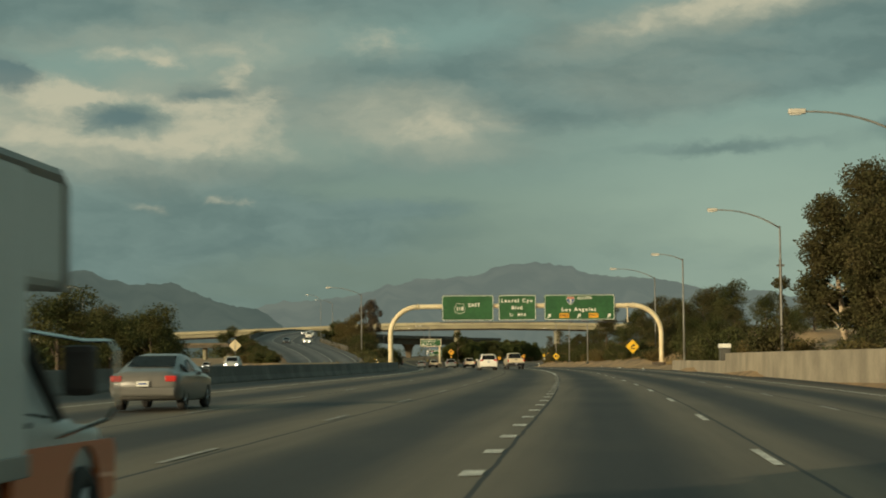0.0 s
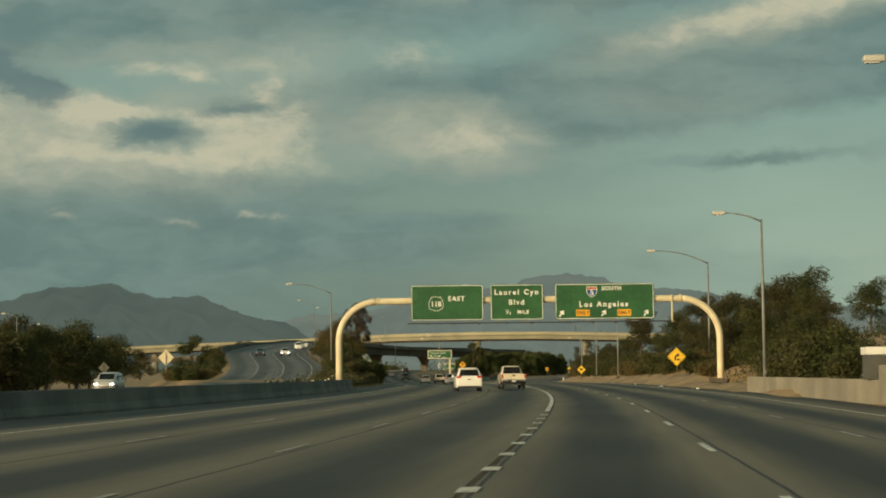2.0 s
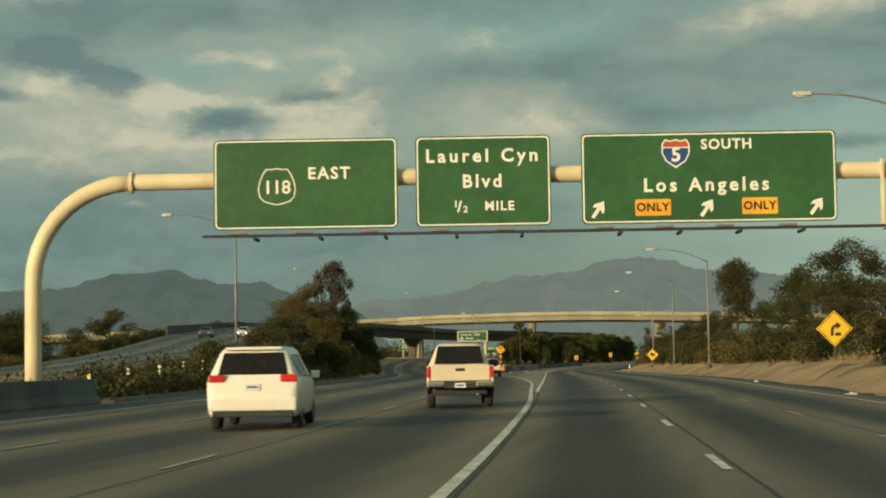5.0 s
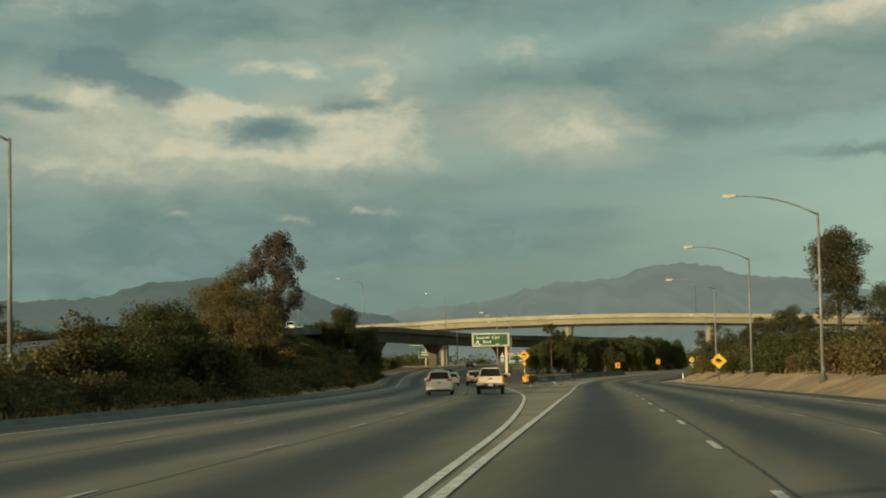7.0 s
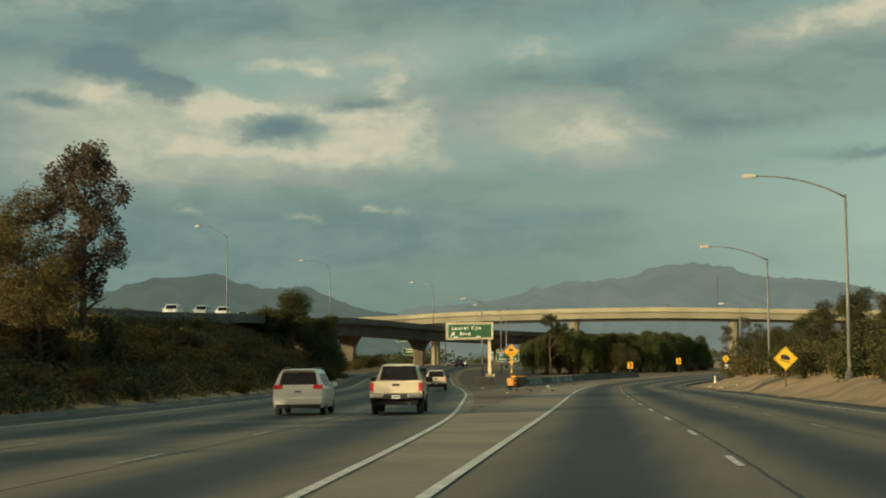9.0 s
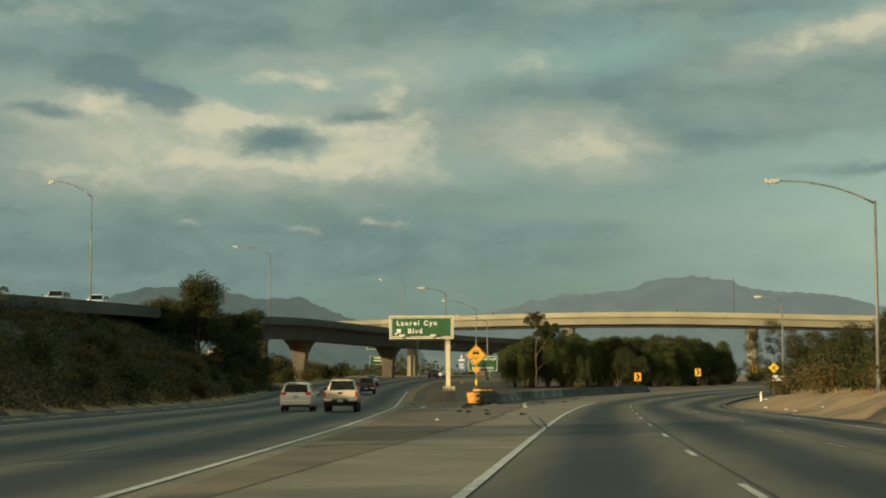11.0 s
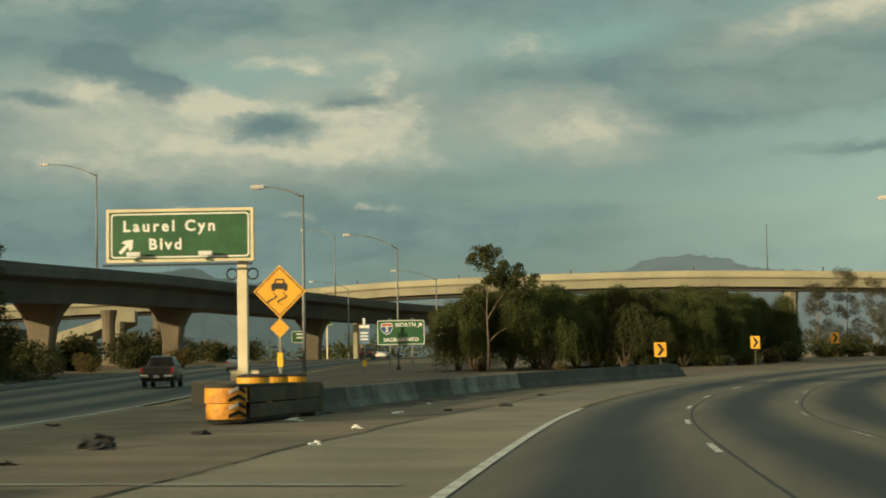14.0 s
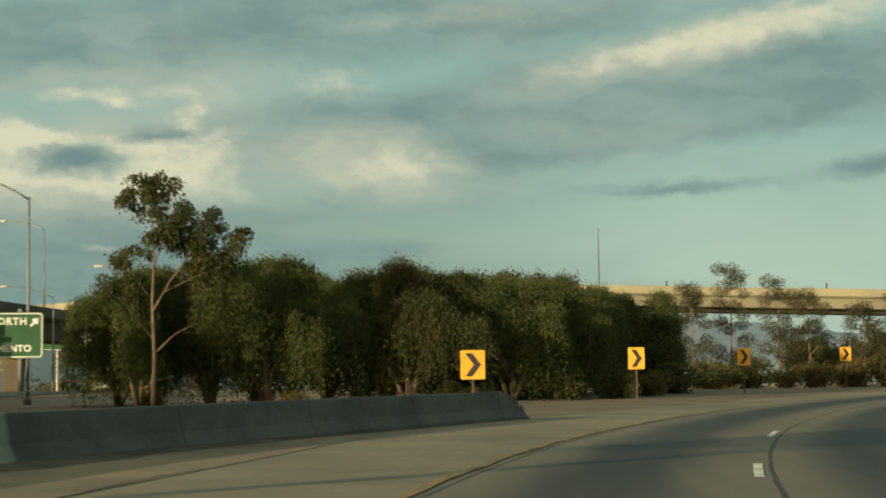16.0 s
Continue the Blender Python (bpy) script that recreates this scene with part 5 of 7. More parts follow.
def connector():
    """The shaded connector: road on a bank, then a bridge over the freeway."""
    ys = np.arange(150, 861, 6.0)
    v, uv = [], []
    for y in ys:
        for u in range(5):
            v.append((float(CE(y)) - u / 4 * float(CW(y)), float(y), float(CZ(y)) + u / 4 * float(CT(y))))
            uv.append((u, y))
    faces = [(i * 5 + k + 1, i * 5 + k, i * 5 + k + 5, i * 5 + k + 6) for i in range(len(ys) - 1) for k in range(4)]
    me = mesh_of("road_connector", v, faces, OPP)
    lay = me.uv_layers.new(name="UVMap")
    idx = np.zeros(len(me.loops), int)
    me.loops.foreach_get("vertex_index", idx)
    lay.data.foreach_set("uv", np.array(uv)[idx].ravel())
    tagged(new("road_connector", me), "grey connector road climbing to the bridge", "road", kind="structure")
    for o in (0.12, 0.42, 0.7):
        me = mesh_of("lane_line", [(float(CE(y)) - o * float(CW(y)) + w, float(y), float(CZ(y)) + o * float(CT(y)) + 0.03) for y in ys for w in (-0.1, 0.1)], [(2 * i, 2 * i + 1, 2 * i + 3, 2 * i + 2) for i in range(len(ys) - 1)], PAINT_D)
        tagged(new("lane_line", me), "faded white line on the connector road", "road marking", kind="structure")
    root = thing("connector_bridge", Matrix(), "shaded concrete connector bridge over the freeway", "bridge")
    # girder and parapets take the concrete whose colour is darkened for shade
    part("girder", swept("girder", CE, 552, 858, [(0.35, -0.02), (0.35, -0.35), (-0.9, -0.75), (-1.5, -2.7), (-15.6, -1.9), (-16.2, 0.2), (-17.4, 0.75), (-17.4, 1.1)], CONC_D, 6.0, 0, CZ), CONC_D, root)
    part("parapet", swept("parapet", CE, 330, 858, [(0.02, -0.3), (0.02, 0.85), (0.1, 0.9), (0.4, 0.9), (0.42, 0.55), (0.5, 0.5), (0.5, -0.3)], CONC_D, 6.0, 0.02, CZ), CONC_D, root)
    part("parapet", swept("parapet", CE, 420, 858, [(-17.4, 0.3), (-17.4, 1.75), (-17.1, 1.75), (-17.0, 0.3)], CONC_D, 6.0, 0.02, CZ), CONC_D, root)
    for y, w in ((560, 0), (612, 1), (660, 2), (716, 2), (770, 1)):
        zt = float(CZ(y)) - 2.6
        cx = float(CE(y)) - 5.2
        bm = bmesh.new()
        rows = [(-1.0, 1.1, 0.8), (zt - 4.2, 1.2, 0.85), (zt - 2.4, 1.45, 0.95), (zt - 1.0, 2.1, 1.05), (zt + 0.1, 3.0, 1.1)]
        rings = []
        for z, a, b in rows:
            rings.append([bm.verts.new((cx + sx * a, y + sy * b, z)) for sx, sy in ((-1, -0.7), (-0.8, -1), (0.8, -1), (1, -0.7), (1, 0.7), (0.8, 1), (-0.8, 1), (-1, 0.7))])
        for a, b in zip(rings, rings[1:]):
            for k in range(8):
                bm.faces.new((a[k], a[(k + 1) % 8], b[(k + 1) % 8], b[k]))
        bm.faces.new(rings[-1])
        part("pier", bm, CONC_B, root, "flared concrete pier")
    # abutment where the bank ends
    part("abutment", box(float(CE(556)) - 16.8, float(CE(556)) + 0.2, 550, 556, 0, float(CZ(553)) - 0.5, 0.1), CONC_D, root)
    return root


connector()
for x, y, h in ((-118, 690, 9.4), (-128, 742, 11.0), (-136, 660, 9.0)):
    p = thing("bridge_pier", pose(x, y, 1.0), "lone pale concrete column behind the bridge", "pier")
    part("column", tube([(0, 0, -1), (0, 0, h - 1.8), (0, 0, h)], [0.95, 0.95, 1.3], 10), CONC_B, p)
low = thing("low_overpass", Matrix(), "low pale concrete overpass beyond the far lanes", "bridge")
part("girder", box(-192, -154, 742, 752, 7.9, 9.2, 0.1), CONC_D, low)
part("parapet", box(-192, -154, 741.7, 742.0, 9.1, 9.9, 0.02), CONC_B, low)
for x in (-188, -166, -157):
    part("pier", tube([(x, 747, 1), (x, 747, 8.0)], 1.0, 10), CONC_L, low)
loop = thing("loop_ramp", Matrix(), "small curved concrete ramp bridge beneath the connector", "bridge")
arc = [(-152 + 30 * math.sin(a), 722 + 26 * math.cos(a) - 26, 4.6 + 6.0 * math.sin(a) ** 0.8) for a in np.linspace(0.02, 1.45, 14)]
v = [(x + o, y, z + h) for x, y, z in arc for o, h in ((0.0, 0.0), (0.0, -1.7), (5.0, -1.7), (5.0, 0.0))]
bm = bmesh.new()
q = [bm.verts.new(p) for p in v]
for i in range(len(arc) - 1):
    for k in range(4):
        bm.faces.new((q[i * 4 + k], q[i * 4 + (k + 1) % 4], q[i * 4 + 4 + (k + 1) % 4], q[i * 4 + 4 + k]))
bm.faces.new(q[3::-1])
bm.faces.new(q[-4:])
part("girder", bm, CONC_L, loop)
for i in (6, 10, 13):
    x, y, z = arc[i]
    part("pier", tube([(x + 2.5, y, 0), (x + 2.5, y, z - 3.0), (x + 2.5, y, z - 1.6)], [0.8, 0.8, 1.2], 10), CONC_L, loop)


# ================= far hills =================
def hills(name, prof, D, c1, c2, seed):
    # emission carries the haze: the hillside glows by itself and takes no sun
    m = material("hillside_haze_glow", c1, c2, 0.0022, 1.0, fine=0.012, spread=0.9, object_space=False)
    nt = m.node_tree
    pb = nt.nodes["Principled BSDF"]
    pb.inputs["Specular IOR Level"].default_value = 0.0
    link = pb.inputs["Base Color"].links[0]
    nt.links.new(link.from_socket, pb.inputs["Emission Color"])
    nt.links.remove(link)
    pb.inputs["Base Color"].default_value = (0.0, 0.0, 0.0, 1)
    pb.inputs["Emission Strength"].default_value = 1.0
    a = np.array(prof)
    rng = np.random.default_rng(seed)
    bs = np.arange(a[0, 0], a[-1, 0] + 0.01, 0.1)
    el = np.interp(bs, a[:, 0], a[:, 1]) * 0.965
    for n, k in ((9, 0.11), (3, 0.035)):
        el = el + np.convolve(rng.normal(0, k, len(bs) + n - 1), np.ones(n) / n, "valid") * np.clip(el, 0.2, 1)
    v, rows = [], 9
    for b, e in zip(bs, el):
        for j in range(rows):
            t = j / (rows - 1)
            d = D - 900 * (1 - t) + 90 * math.sin(b * 3.1 + j) * t * (1 - t) * 4
            z = D * math.tan(radians(e)) * (t ** 1.3) * (1 + 0.12 * math.sin(b * 2.3 + j * 1.7) * t * (1 - t) * 4) - 30 * (1 - t)
            v.append((-15 + d * math.sin(radians(b)), 250 + d * math.cos(radians(b)), z))
    faces = [(i * rows + j, (i + 1) * rows + j, (i + 1) * rows + j + 1, i * rows + j + 1) for i in range(len(bs) - 1) for j in range(rows - 1)]
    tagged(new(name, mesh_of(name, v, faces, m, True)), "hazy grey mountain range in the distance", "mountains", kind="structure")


# near range toned darker as under cloud shadow, far range paler with haze
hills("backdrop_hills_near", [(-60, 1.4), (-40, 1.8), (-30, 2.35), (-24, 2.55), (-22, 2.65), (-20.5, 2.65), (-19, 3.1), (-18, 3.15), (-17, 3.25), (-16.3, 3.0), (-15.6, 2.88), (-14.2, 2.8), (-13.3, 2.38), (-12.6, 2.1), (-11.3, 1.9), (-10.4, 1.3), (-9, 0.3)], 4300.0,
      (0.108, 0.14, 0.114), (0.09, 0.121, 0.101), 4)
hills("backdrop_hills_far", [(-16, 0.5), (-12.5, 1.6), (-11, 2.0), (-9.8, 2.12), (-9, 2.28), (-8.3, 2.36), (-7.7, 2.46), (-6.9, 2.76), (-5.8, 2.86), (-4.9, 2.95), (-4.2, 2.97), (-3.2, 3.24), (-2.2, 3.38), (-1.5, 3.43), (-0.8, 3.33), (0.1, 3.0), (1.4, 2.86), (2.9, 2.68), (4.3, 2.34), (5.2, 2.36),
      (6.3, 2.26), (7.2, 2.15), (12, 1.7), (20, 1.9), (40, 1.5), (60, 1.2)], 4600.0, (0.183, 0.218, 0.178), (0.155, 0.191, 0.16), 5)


# ================= plants =================
def leaf_mesh(name, blobs, count, size, mat, seed, droop=0.0, flat=1.0):
    """Many small folded leaf sprays, spread in uneven clumps. blobs: centre, radii, weight."""
    rng = np.random.default_rng(seed)
    w = np.array([b[2] for b in blobs], float)
    pick = rng.choice(len(blobs), count, p=w / w.sum())
    c = np.array([b[0] for b in blobs])[pick]
    r = np.array([b[1] for b in blobs])[pick]
    d = rng.normal(size=(count, 3))
    d /= np.linalg.norm(d, axis=1, keepdims=True)
    rad = rng.uniform(0.3, 1.0, (count, 1)) ** 0.6
    lump = 1 + 0.22 * np.sin(d[:, :1] * 6 + pick[:, None]) * np.cos(d[:, 2:3] * 7 + pick[:, None] * 2.0)
    p = c + d * r * rad * lump
    if droop:
        p[:, 2] -= droop * rng.uniform(0, 1, count) ** 2 * (rad[:, 0] > 0.7)
    s = size * rng.uniform(0.5, 1.5, (count, 1))
    a = rng.normal(size=(count, 3)) * np.array([1, 1, 0.6]) + d * 0.3
    if droop:
        a[:, 2] -= 1.6
    a /= np.linalg.norm(a, axis=1, keepdims=True)
    b = np.cross(a, rng.normal(size=(count, 3)))
    b /= np.linalg.norm(b, axis=1, keepdims=True)
    n = np.cross(a, b)
    v = np.stack([p, p + a * s * 0.5 + b * s * 0.32 + n * s * 0.12, p + a * s * 1.1, p + a * s * 0.5 - b * s * 0.32 + n * s * 0.12], 1).reshape(-1, 3)
    me = bpy.data.meshes.new(name)
    me.vertices.add(len(v))
    me.vertices.foreach_set("co", v.ravel())
    me.loops.add(count * 4)
    me.loops.foreach_set("vertex_index", np.arange(count * 4))
    me.polygons.add(count)
    me.polygons.foreach_set("loop_start", np.arange(0, count * 4, 4))
    me.update()
    me.validate()
    me.materials.append(mat)
    return me


def limbs(height, seed, spread, n=7, r0=0.25, start=0.35, lean=0.0):
    """A tapered trunk with limbs; returns the bmesh and the limb ends."""
    rng = random.Random(seed)
    bm = bmesh.new()
    top = Vector((lean * height, 0, height))
    path = [Vector((0, 0, -0.4)), Vector((lean * height * 0.2 + rng.uniform(-.1, .1), rng.uniform(-.1, .1), height * 0.3)), Vector((lean * height * 0.6, rng.uniform(-.2, .2), height * 0.65)), top]
    tube(path, [r0 * 1.15, r0 * 0.85, r0 * 0.5, r0 * 0.12], 8, bm)
    ends = [top]
    for i in range(n):
        t = start + (0.92 - start) * i / max(1, n - 1)
        base = Vector((lean * height * t, 0, height * t))
        a = i * 2.4 + rng.uniform(-.5, .5)
        ln = spread * rng.uniform(0.6, 1.0) * (1.15 - 0.5 * t)
        end = base + Vector((math.cos(a) * ln, math.sin(a) * ln, ln * rng.uniform(0.25, 0.9)))
        mid = (base + end) / 2 + Vector((0, 0, ln * 0.08))
        tube([base, mid, end], [r0 * 0.42 * (1.1 - t * 0.6), r0 * 0.25, r0 * 0.07], 6, bm)
        ends.append(end)
    return bm, ends


def tree(x, y, h, label, leaf, bark, seed, spread=2.5, count=5000, size=0.3, clump=1.4, n=9, start=0.35, droop=0.0, lean=0.0, rz=0.0, r0=0.22, z=None, tall=1.0, name="tree", group=""):
    g0 = float(ground_z(np.array(x), np.array(y))) if z is None else z
    t = thing(name, pose(x, y, g0 - 0.05, 0, 0, rz), label, "tree", group)
    bm, ends = limbs(h * 0.93, seed, spread, n, r0, start, lean)
    part("trunk", bm, bark, t, smooth=True)
    rng = random.Random(seed + 5)
    blobs = []
    for e in ends:
        k = rng.uniform(0.65, 1.15) * clump
        blobs.append((tuple(e), (k, k, k * 0.75 * tall), k * k))
        blobs.append((tuple(e * 0.82 + Vector((0, 0, e.z * 0.16))), (k * 0.75, k * 0.75, k * 0.55 * tall), k * k * 0.5))
    part("crown", leaf_mesh("crown", blobs, int(count * 2.4), size * 0.6, leaf, seed, droop), leaf, t)
    return t


def bush_model(seed, leaf, w, h, count, size, label, name="bush"):
    t = thing(name, Matrix(), label, "shrub", "brush on the banks")
    rng = random.Random(seed)
    bm = bmesh.new()
    blobs = []
    for i in range(8):
        a, ln = rng.uniform(0, 6.28), rng.uniform(0.2, 1.0) * w
        top = Vector((math.cos(a) * ln, math.sin(a) * ln, h * rng.uniform(0.35, 0.95) * (1.05 - 0.35 * ln / w)))
        tube([(0, 0, -0.3), top * 0.5 + Vector((0, 0, 0.1)), top], [0.05, 0.035, 0.012], 5, bm)
        k = rng.uniform(0.35, 0.6) * w
        blobs.append((tuple(top * 0.85), (k, k, h * 0.28), k))
        blobs.append((tuple(top * 0.45), (k, k, h * 0.3), k * 0.8))
    part("stem", bm, BARK, t)
    part("foliage", leaf_mesh("foliage", blobs, int(count * 1.8), size * 0.7, leaf, seed), leaf, t)
    return t


# eucalyptus behind the high wall
tree(16.0, 117, 11.2, "tall dark eucalyptus with leaning pale trunk behind wall", LEAF_E, PALE, 11, 1.9, 15000, 0.26, 1.25, 24, 0.16, lean=-0.1, r0=0.22)
tree(19.2, 121, 13.8, "tall dark eucalyptus with slender pale trunk behind wall", LEAF_E, PALE, 12, 2.2, 19000, 0.26, 1.4, 26, 0.14, lean=-0.06, r0=0.24)
tree(18.1, 112, 10.4, "dark eucalyptus with slanting trunk behind the wall", LEAF_E, PALE, 13, 2.0, 15000, 0.26, 1.3, 24, 0.14, lean=-0.09, r0=0.18)
tree(21.8, 126, 11.0, "dark leafy eucalyptus in a roadside row", LEAF_E, PALE, 14, 2.6, 15000, 0.28, 1.5, 22, 0.12, lean=-0.05)
tree(19.9, 114, 8.2, "dark low eucalyptus with slanting stems behind the wall", LEAF_E, PALE, 15, 2.2, 12000, 0.26, 1.3, 20, 0.12, lean=-0.12, r0=0.16)
pole = thing("utility_pole", pose(14.3, 141, 0.8), "dark wooden utility pole with a bushy top", "pole")
part("shaft", tube([(0, 0, -0.5), (0, 0, 8.5)], [0.15, 0.11], 8), BARK, pole)
part("crossarm", box(-0.3, 0.3, -0.06, 0.06, 7.9, 8.05, 0.01), BARK, pole)
part("creeper", leaf_mesh("creeper", [((0, 0, 6.6), (0.7, 0.7, 0.5), 1.0), ((0.1, 0, 4.6), (0.45, 0.45, 1.2), 0.7)], 1400, 0.14, LEAF_E, 8), LEAF_E, pole, "dark climbing leaves")

tree(1.9, 388, 10.6, "tall dark eucalyptus on top of the bank", LEAF_E, BARK, 17, 2.3, 10000, 0.26, 1.5, 16, 0.25, r0=0.22)
# trees on the cut bank
RIGHT = [(12.5, 196, 5.0, 0), (18, 170, 5.0, 0), (24, 160, 5.4, 1), (29, 150, 6.0, 0), (22, 185, 6.5, 1), (27, 140, 5.8, 2), (33, 165, 6.2, 1), (20, 215, 6.0, 0), (24, 200, 6.5, 2), (15.5, 205, 5.6, 1), (11.0, 214, 6.0, 2), (16.0, 224, 6.2, 0), (11.5, 236, 5.8, 1), (14.5, 247, 7.0, 2), (18.5, 256, 7.6, 0), (10.4, 262, 7.4, 1), (13.0, 275, 6.6, 2), (18, 285, 7.4, 0),
         (8.2, 296, 5.2, 1), (11.5, 310, 6.4, 2), (5.8, 322, 4.6, 0), (10.2, 338, 8.6, 1), (7.4, 349, 7.4, 2), (4.8, 372, 4.8, 0), (-0.5, 432, 3.8, 1), (-2.8, 446, 4.2, 2), (1.5, 455, 4.0, 0), (-5.2, 462, 5.4, 1), (-1.0, 475, 5.6, 2), (-6.5, 486, 5.0, 0), (-3.0, 500, 5.2, 1), (-12.4, 514, 5.6, 2), (-10.6, 506, 5.2, 1), (-11.6, 524, 5.0, 2), (-9.2, 497, 5.0, 2), (-8.0, 518, 5.6, 0)]
made = {}
for i, (x, y, h, k) in enumerate(RIGHT):
    k = i % 2 if k == 2 and i % 9 else k
    leaf, lab = ((LEAF_G, "dense dark green roadside tree on the bank"), (LEAF_E, "olive green roadside tree on the bank"), (LEAF_B, "dry brownish roadside tree on the bank"))[k]
    s = h / 6.0 * (0.72 if y < 230 else 0.85)
    g0 = float(ground_z(np.array(x), np.array(y)))
    if k not in made:
        made[k] = tree(x, y, 6.0, lab, leaf, BARK, 30 + k, 2.2, 5200, 0.24, 1.35, 9, 0.15, r0=0.16, group="trees on the bank")
        made[k].matrix_basis = pose(x, y, g0 - 0.05, 0, 0, i * 50) @ Matrix.Scale(s, 4)
    else:
        ob = copy_thing(made[k], pose(x, y, g0 - 0.05, 0, 0, i * 50))
        ob.scale = (s, s, s)
B1 = bush_model(3, LEAF_G, 1.5, 1.9, 1700, 0.2, "dark green roadside bush on the bank")
B2 = bush_model(4, LEAF_B, 1.5, 1.7, 1500, 0.19, "dry brown roadside bush on the bank")
B3 = bush_model(5, LEAF_E, 1.3, 2.2, 1600, 0.2, "olive green roadside bush on the bank")
rng = random.Random(8)
spots = []
for y in np.arange(184, 505, 7.2):
    for o in (3.8, 7.6):
        x, yb, s, k = float(BB(y)) + o + rng.uniform(-0.9, 0.9), y + rng.uniform(-2, 2), rng.uniform(0.85, 1.4), rng.choice((1, 1, 2, 3))
        # none before the gantry's footing or the curve sign
        if not (abs(x - 8.0) < 2.4 and 190 < yb < 222.5) and not (abs(x - 5.4) < 2.8 and 246 < yb < 265):
            spots.append((x, yb, s, k))
for y in np.arange(234, 566, 6.2):
    for o in (2.4, 6.4, 11.0, 16.5, 22.5):
        x = float(LS(y)) - o + rng.uniform(-1.2, 1.2)
        if x < float(CE(y)) + 1.0 or rng.random() < 0.1:
            continue
        low = 0.45 if y < 264 else 1.0 if y < 405 or o < 3 else 0.7 if o < 8 else 0.5
        spots.append((x, y + rng.uniform(-2, 2), low * rng.uniform(0.8, 1.6) * (0.6 if o < 3 else 1.0), rng.choice((1, 2, 2, 3))))
slope = []
for y in np.arange(238, 560, 5.0):
    for q in (0.15, 0.45, 0.8):
        x0, x1 = float(OE(y)) + 2.5, float(CE(y) - CW(y)) - 1.2
        if x1 - x0 > 1.5:
            slope.append((x0 + (x1 - x0) * q + rng.uniform(-0.6, 0.6), y + rng.uniform(-2, 2), rng.uniform(0.6, 1.0), rng.choice((1, 1, 2, 3))))
for y in np.arange(92, 182, 7.0):
    spots.append((float(E0(y)) + 6.5 + rng.uniform(-2, 2), y, rng.uniform(0.9, 1.4), rng.choice((1, 2, 3))))
for y in np.arange(60, 330, 18.0):
    x = float(OE(y)) - OW - 5 + rng.uniform(-2, 2)
    spots.append((x, y, rng.uniform(1.4, 2.4), rng.choice((1, 3))))
spots += [(11.4, 197, 1.2, 1), (12.8, 203, 1.4, 3), (11.3, 208, 1.2, 1), (13.6, 210, 1.5, 1), (12.0, 217, 1.4, 3), (14.2, 219, 1.4, 1), (10.6, 226, 1.2, 1), (8.6, 229, 1.1, 3), (-14.2, 512, 1.3, 2), (-13.4, 505, 1.25, 3), (-13.0, 498, 1.2, 2), (-13.6, 519, 1.3, 2), (-12.4, 527, 1.4, 3)]


def thicket(model, rows, label):
    """Many bushes of one kind, too far off to tell apart, as one mesh."""
    src = [c for c in model.children if c.name.startswith("foliage")][0].data
    co = np.empty(len(src.vertices) * 3)
    src.vertices.foreach_get("co", co)
    co = co.reshape(-1, 3)
    out = []
    for x, y, s, a in rows:
        c, n = math.cos(a) * s, math.sin(a) * s
        g0 = float(ground_z(np.array(x), np.array(y)))
        out.append(np.stack([co[:, 0] * c - co[:, 1] * n + x, co[:, 0] * n + co[:, 1] * c + y, co[:, 2] * s + g0], 1))
    v = np.concatenate(out)
    me = bpy.data.meshes.new("thicket")
    me.vertices.add(len(v))
    me.vertices.foreach_set("co", v.ravel())
    me.loops.add(len(v))
    me.loops.foreach_set("vertex_index", np.arange(len(v)))
    me.polygons.add(len(v) // 4)
    me.polygons.foreach_set("loop_start", np.arange(0, len(v), 4))
    me.update()
    me.materials.append(src.materials[0])
    tagged(new("thicket", me), label, "shrubs", kind="stuff")


for k, label in ((1, "dark green thicket on the connector's far slope"), (2, "dry brown thicket on the connector's far slope"), (3, "olive green thicket on the connector's far slope")):
    thicket((None, B1, B2, B3)[k], [(x, y, s, rng.uniform(0, 6.28)) for x, y, s, q in slope if q == k], label)
used = set()
for x, y, s, k in spots:
    m = pose(x, y, float(ground_z(np.array(x), np.array(y))) - 0.05, 0, 0, rng.uniform(0, 360))
    src = (None, B1, B2, B3)[k]
    if k not in used:
        used.add(k)
        src.matrix_basis = m @ Matrix.Scale(s, 4)
    else:
        copy_thing(src, m).scale = (s, s, s * rng.uniform(0.85, 1.2))

# the left verge: tall tree, brown thicket, round tree
plum = thing("tree", pose(-48.0, 376.0, float(ground_z(np.array(-48.0), np.array(376.0))) - 0.05), "tall columnar purple-brown tree above the verge", "tree")
part("trunk", limbs(11.0, 51, 1.8, 16, 0.26, 0.3, 0.0)[0], BARK, plum, smooth=True)
rg = random.Random(51)
tufts = []
for q in range(110):
    t, a, r = rg.random(), rg.uniform(0, 6.28), rg.random() ** 0.5
    z = 4.2 + 7.9 * t
    w = 2.25 * min(1.0, ((1.04 - t) / 0.3) ** 0.6) * r
    k = rg.uniform(0.3, 0.6)
    tufts.append(((w * math.cos(a), w * math.sin(a), z + rg.uniform(-0.3, 0.5)), (k, k, k * 1.5), k * k))
part("crown", leaf_mesh("crown", tufts, 23000, 0.15, LEAF_R, 51), LEAF_R, plum)
for i, (x, y, h, w) in enumerate(((-51.2, 374.4, 8.0, 2.4), (-53.0, 373.5, 5.4, 2.2), (-50.2, 370.0, 6.0, 2.4), (-47.6, 369.0, 4.8, 2.2))):
    tree(x, y, h, "broad dry brown thicket tree on the verge", LEAF_B, BARK, 521 + i, w, 7000, 0.19, 1.25, 14, 0.08, r0=0.16, group="brown thicket on the verge")
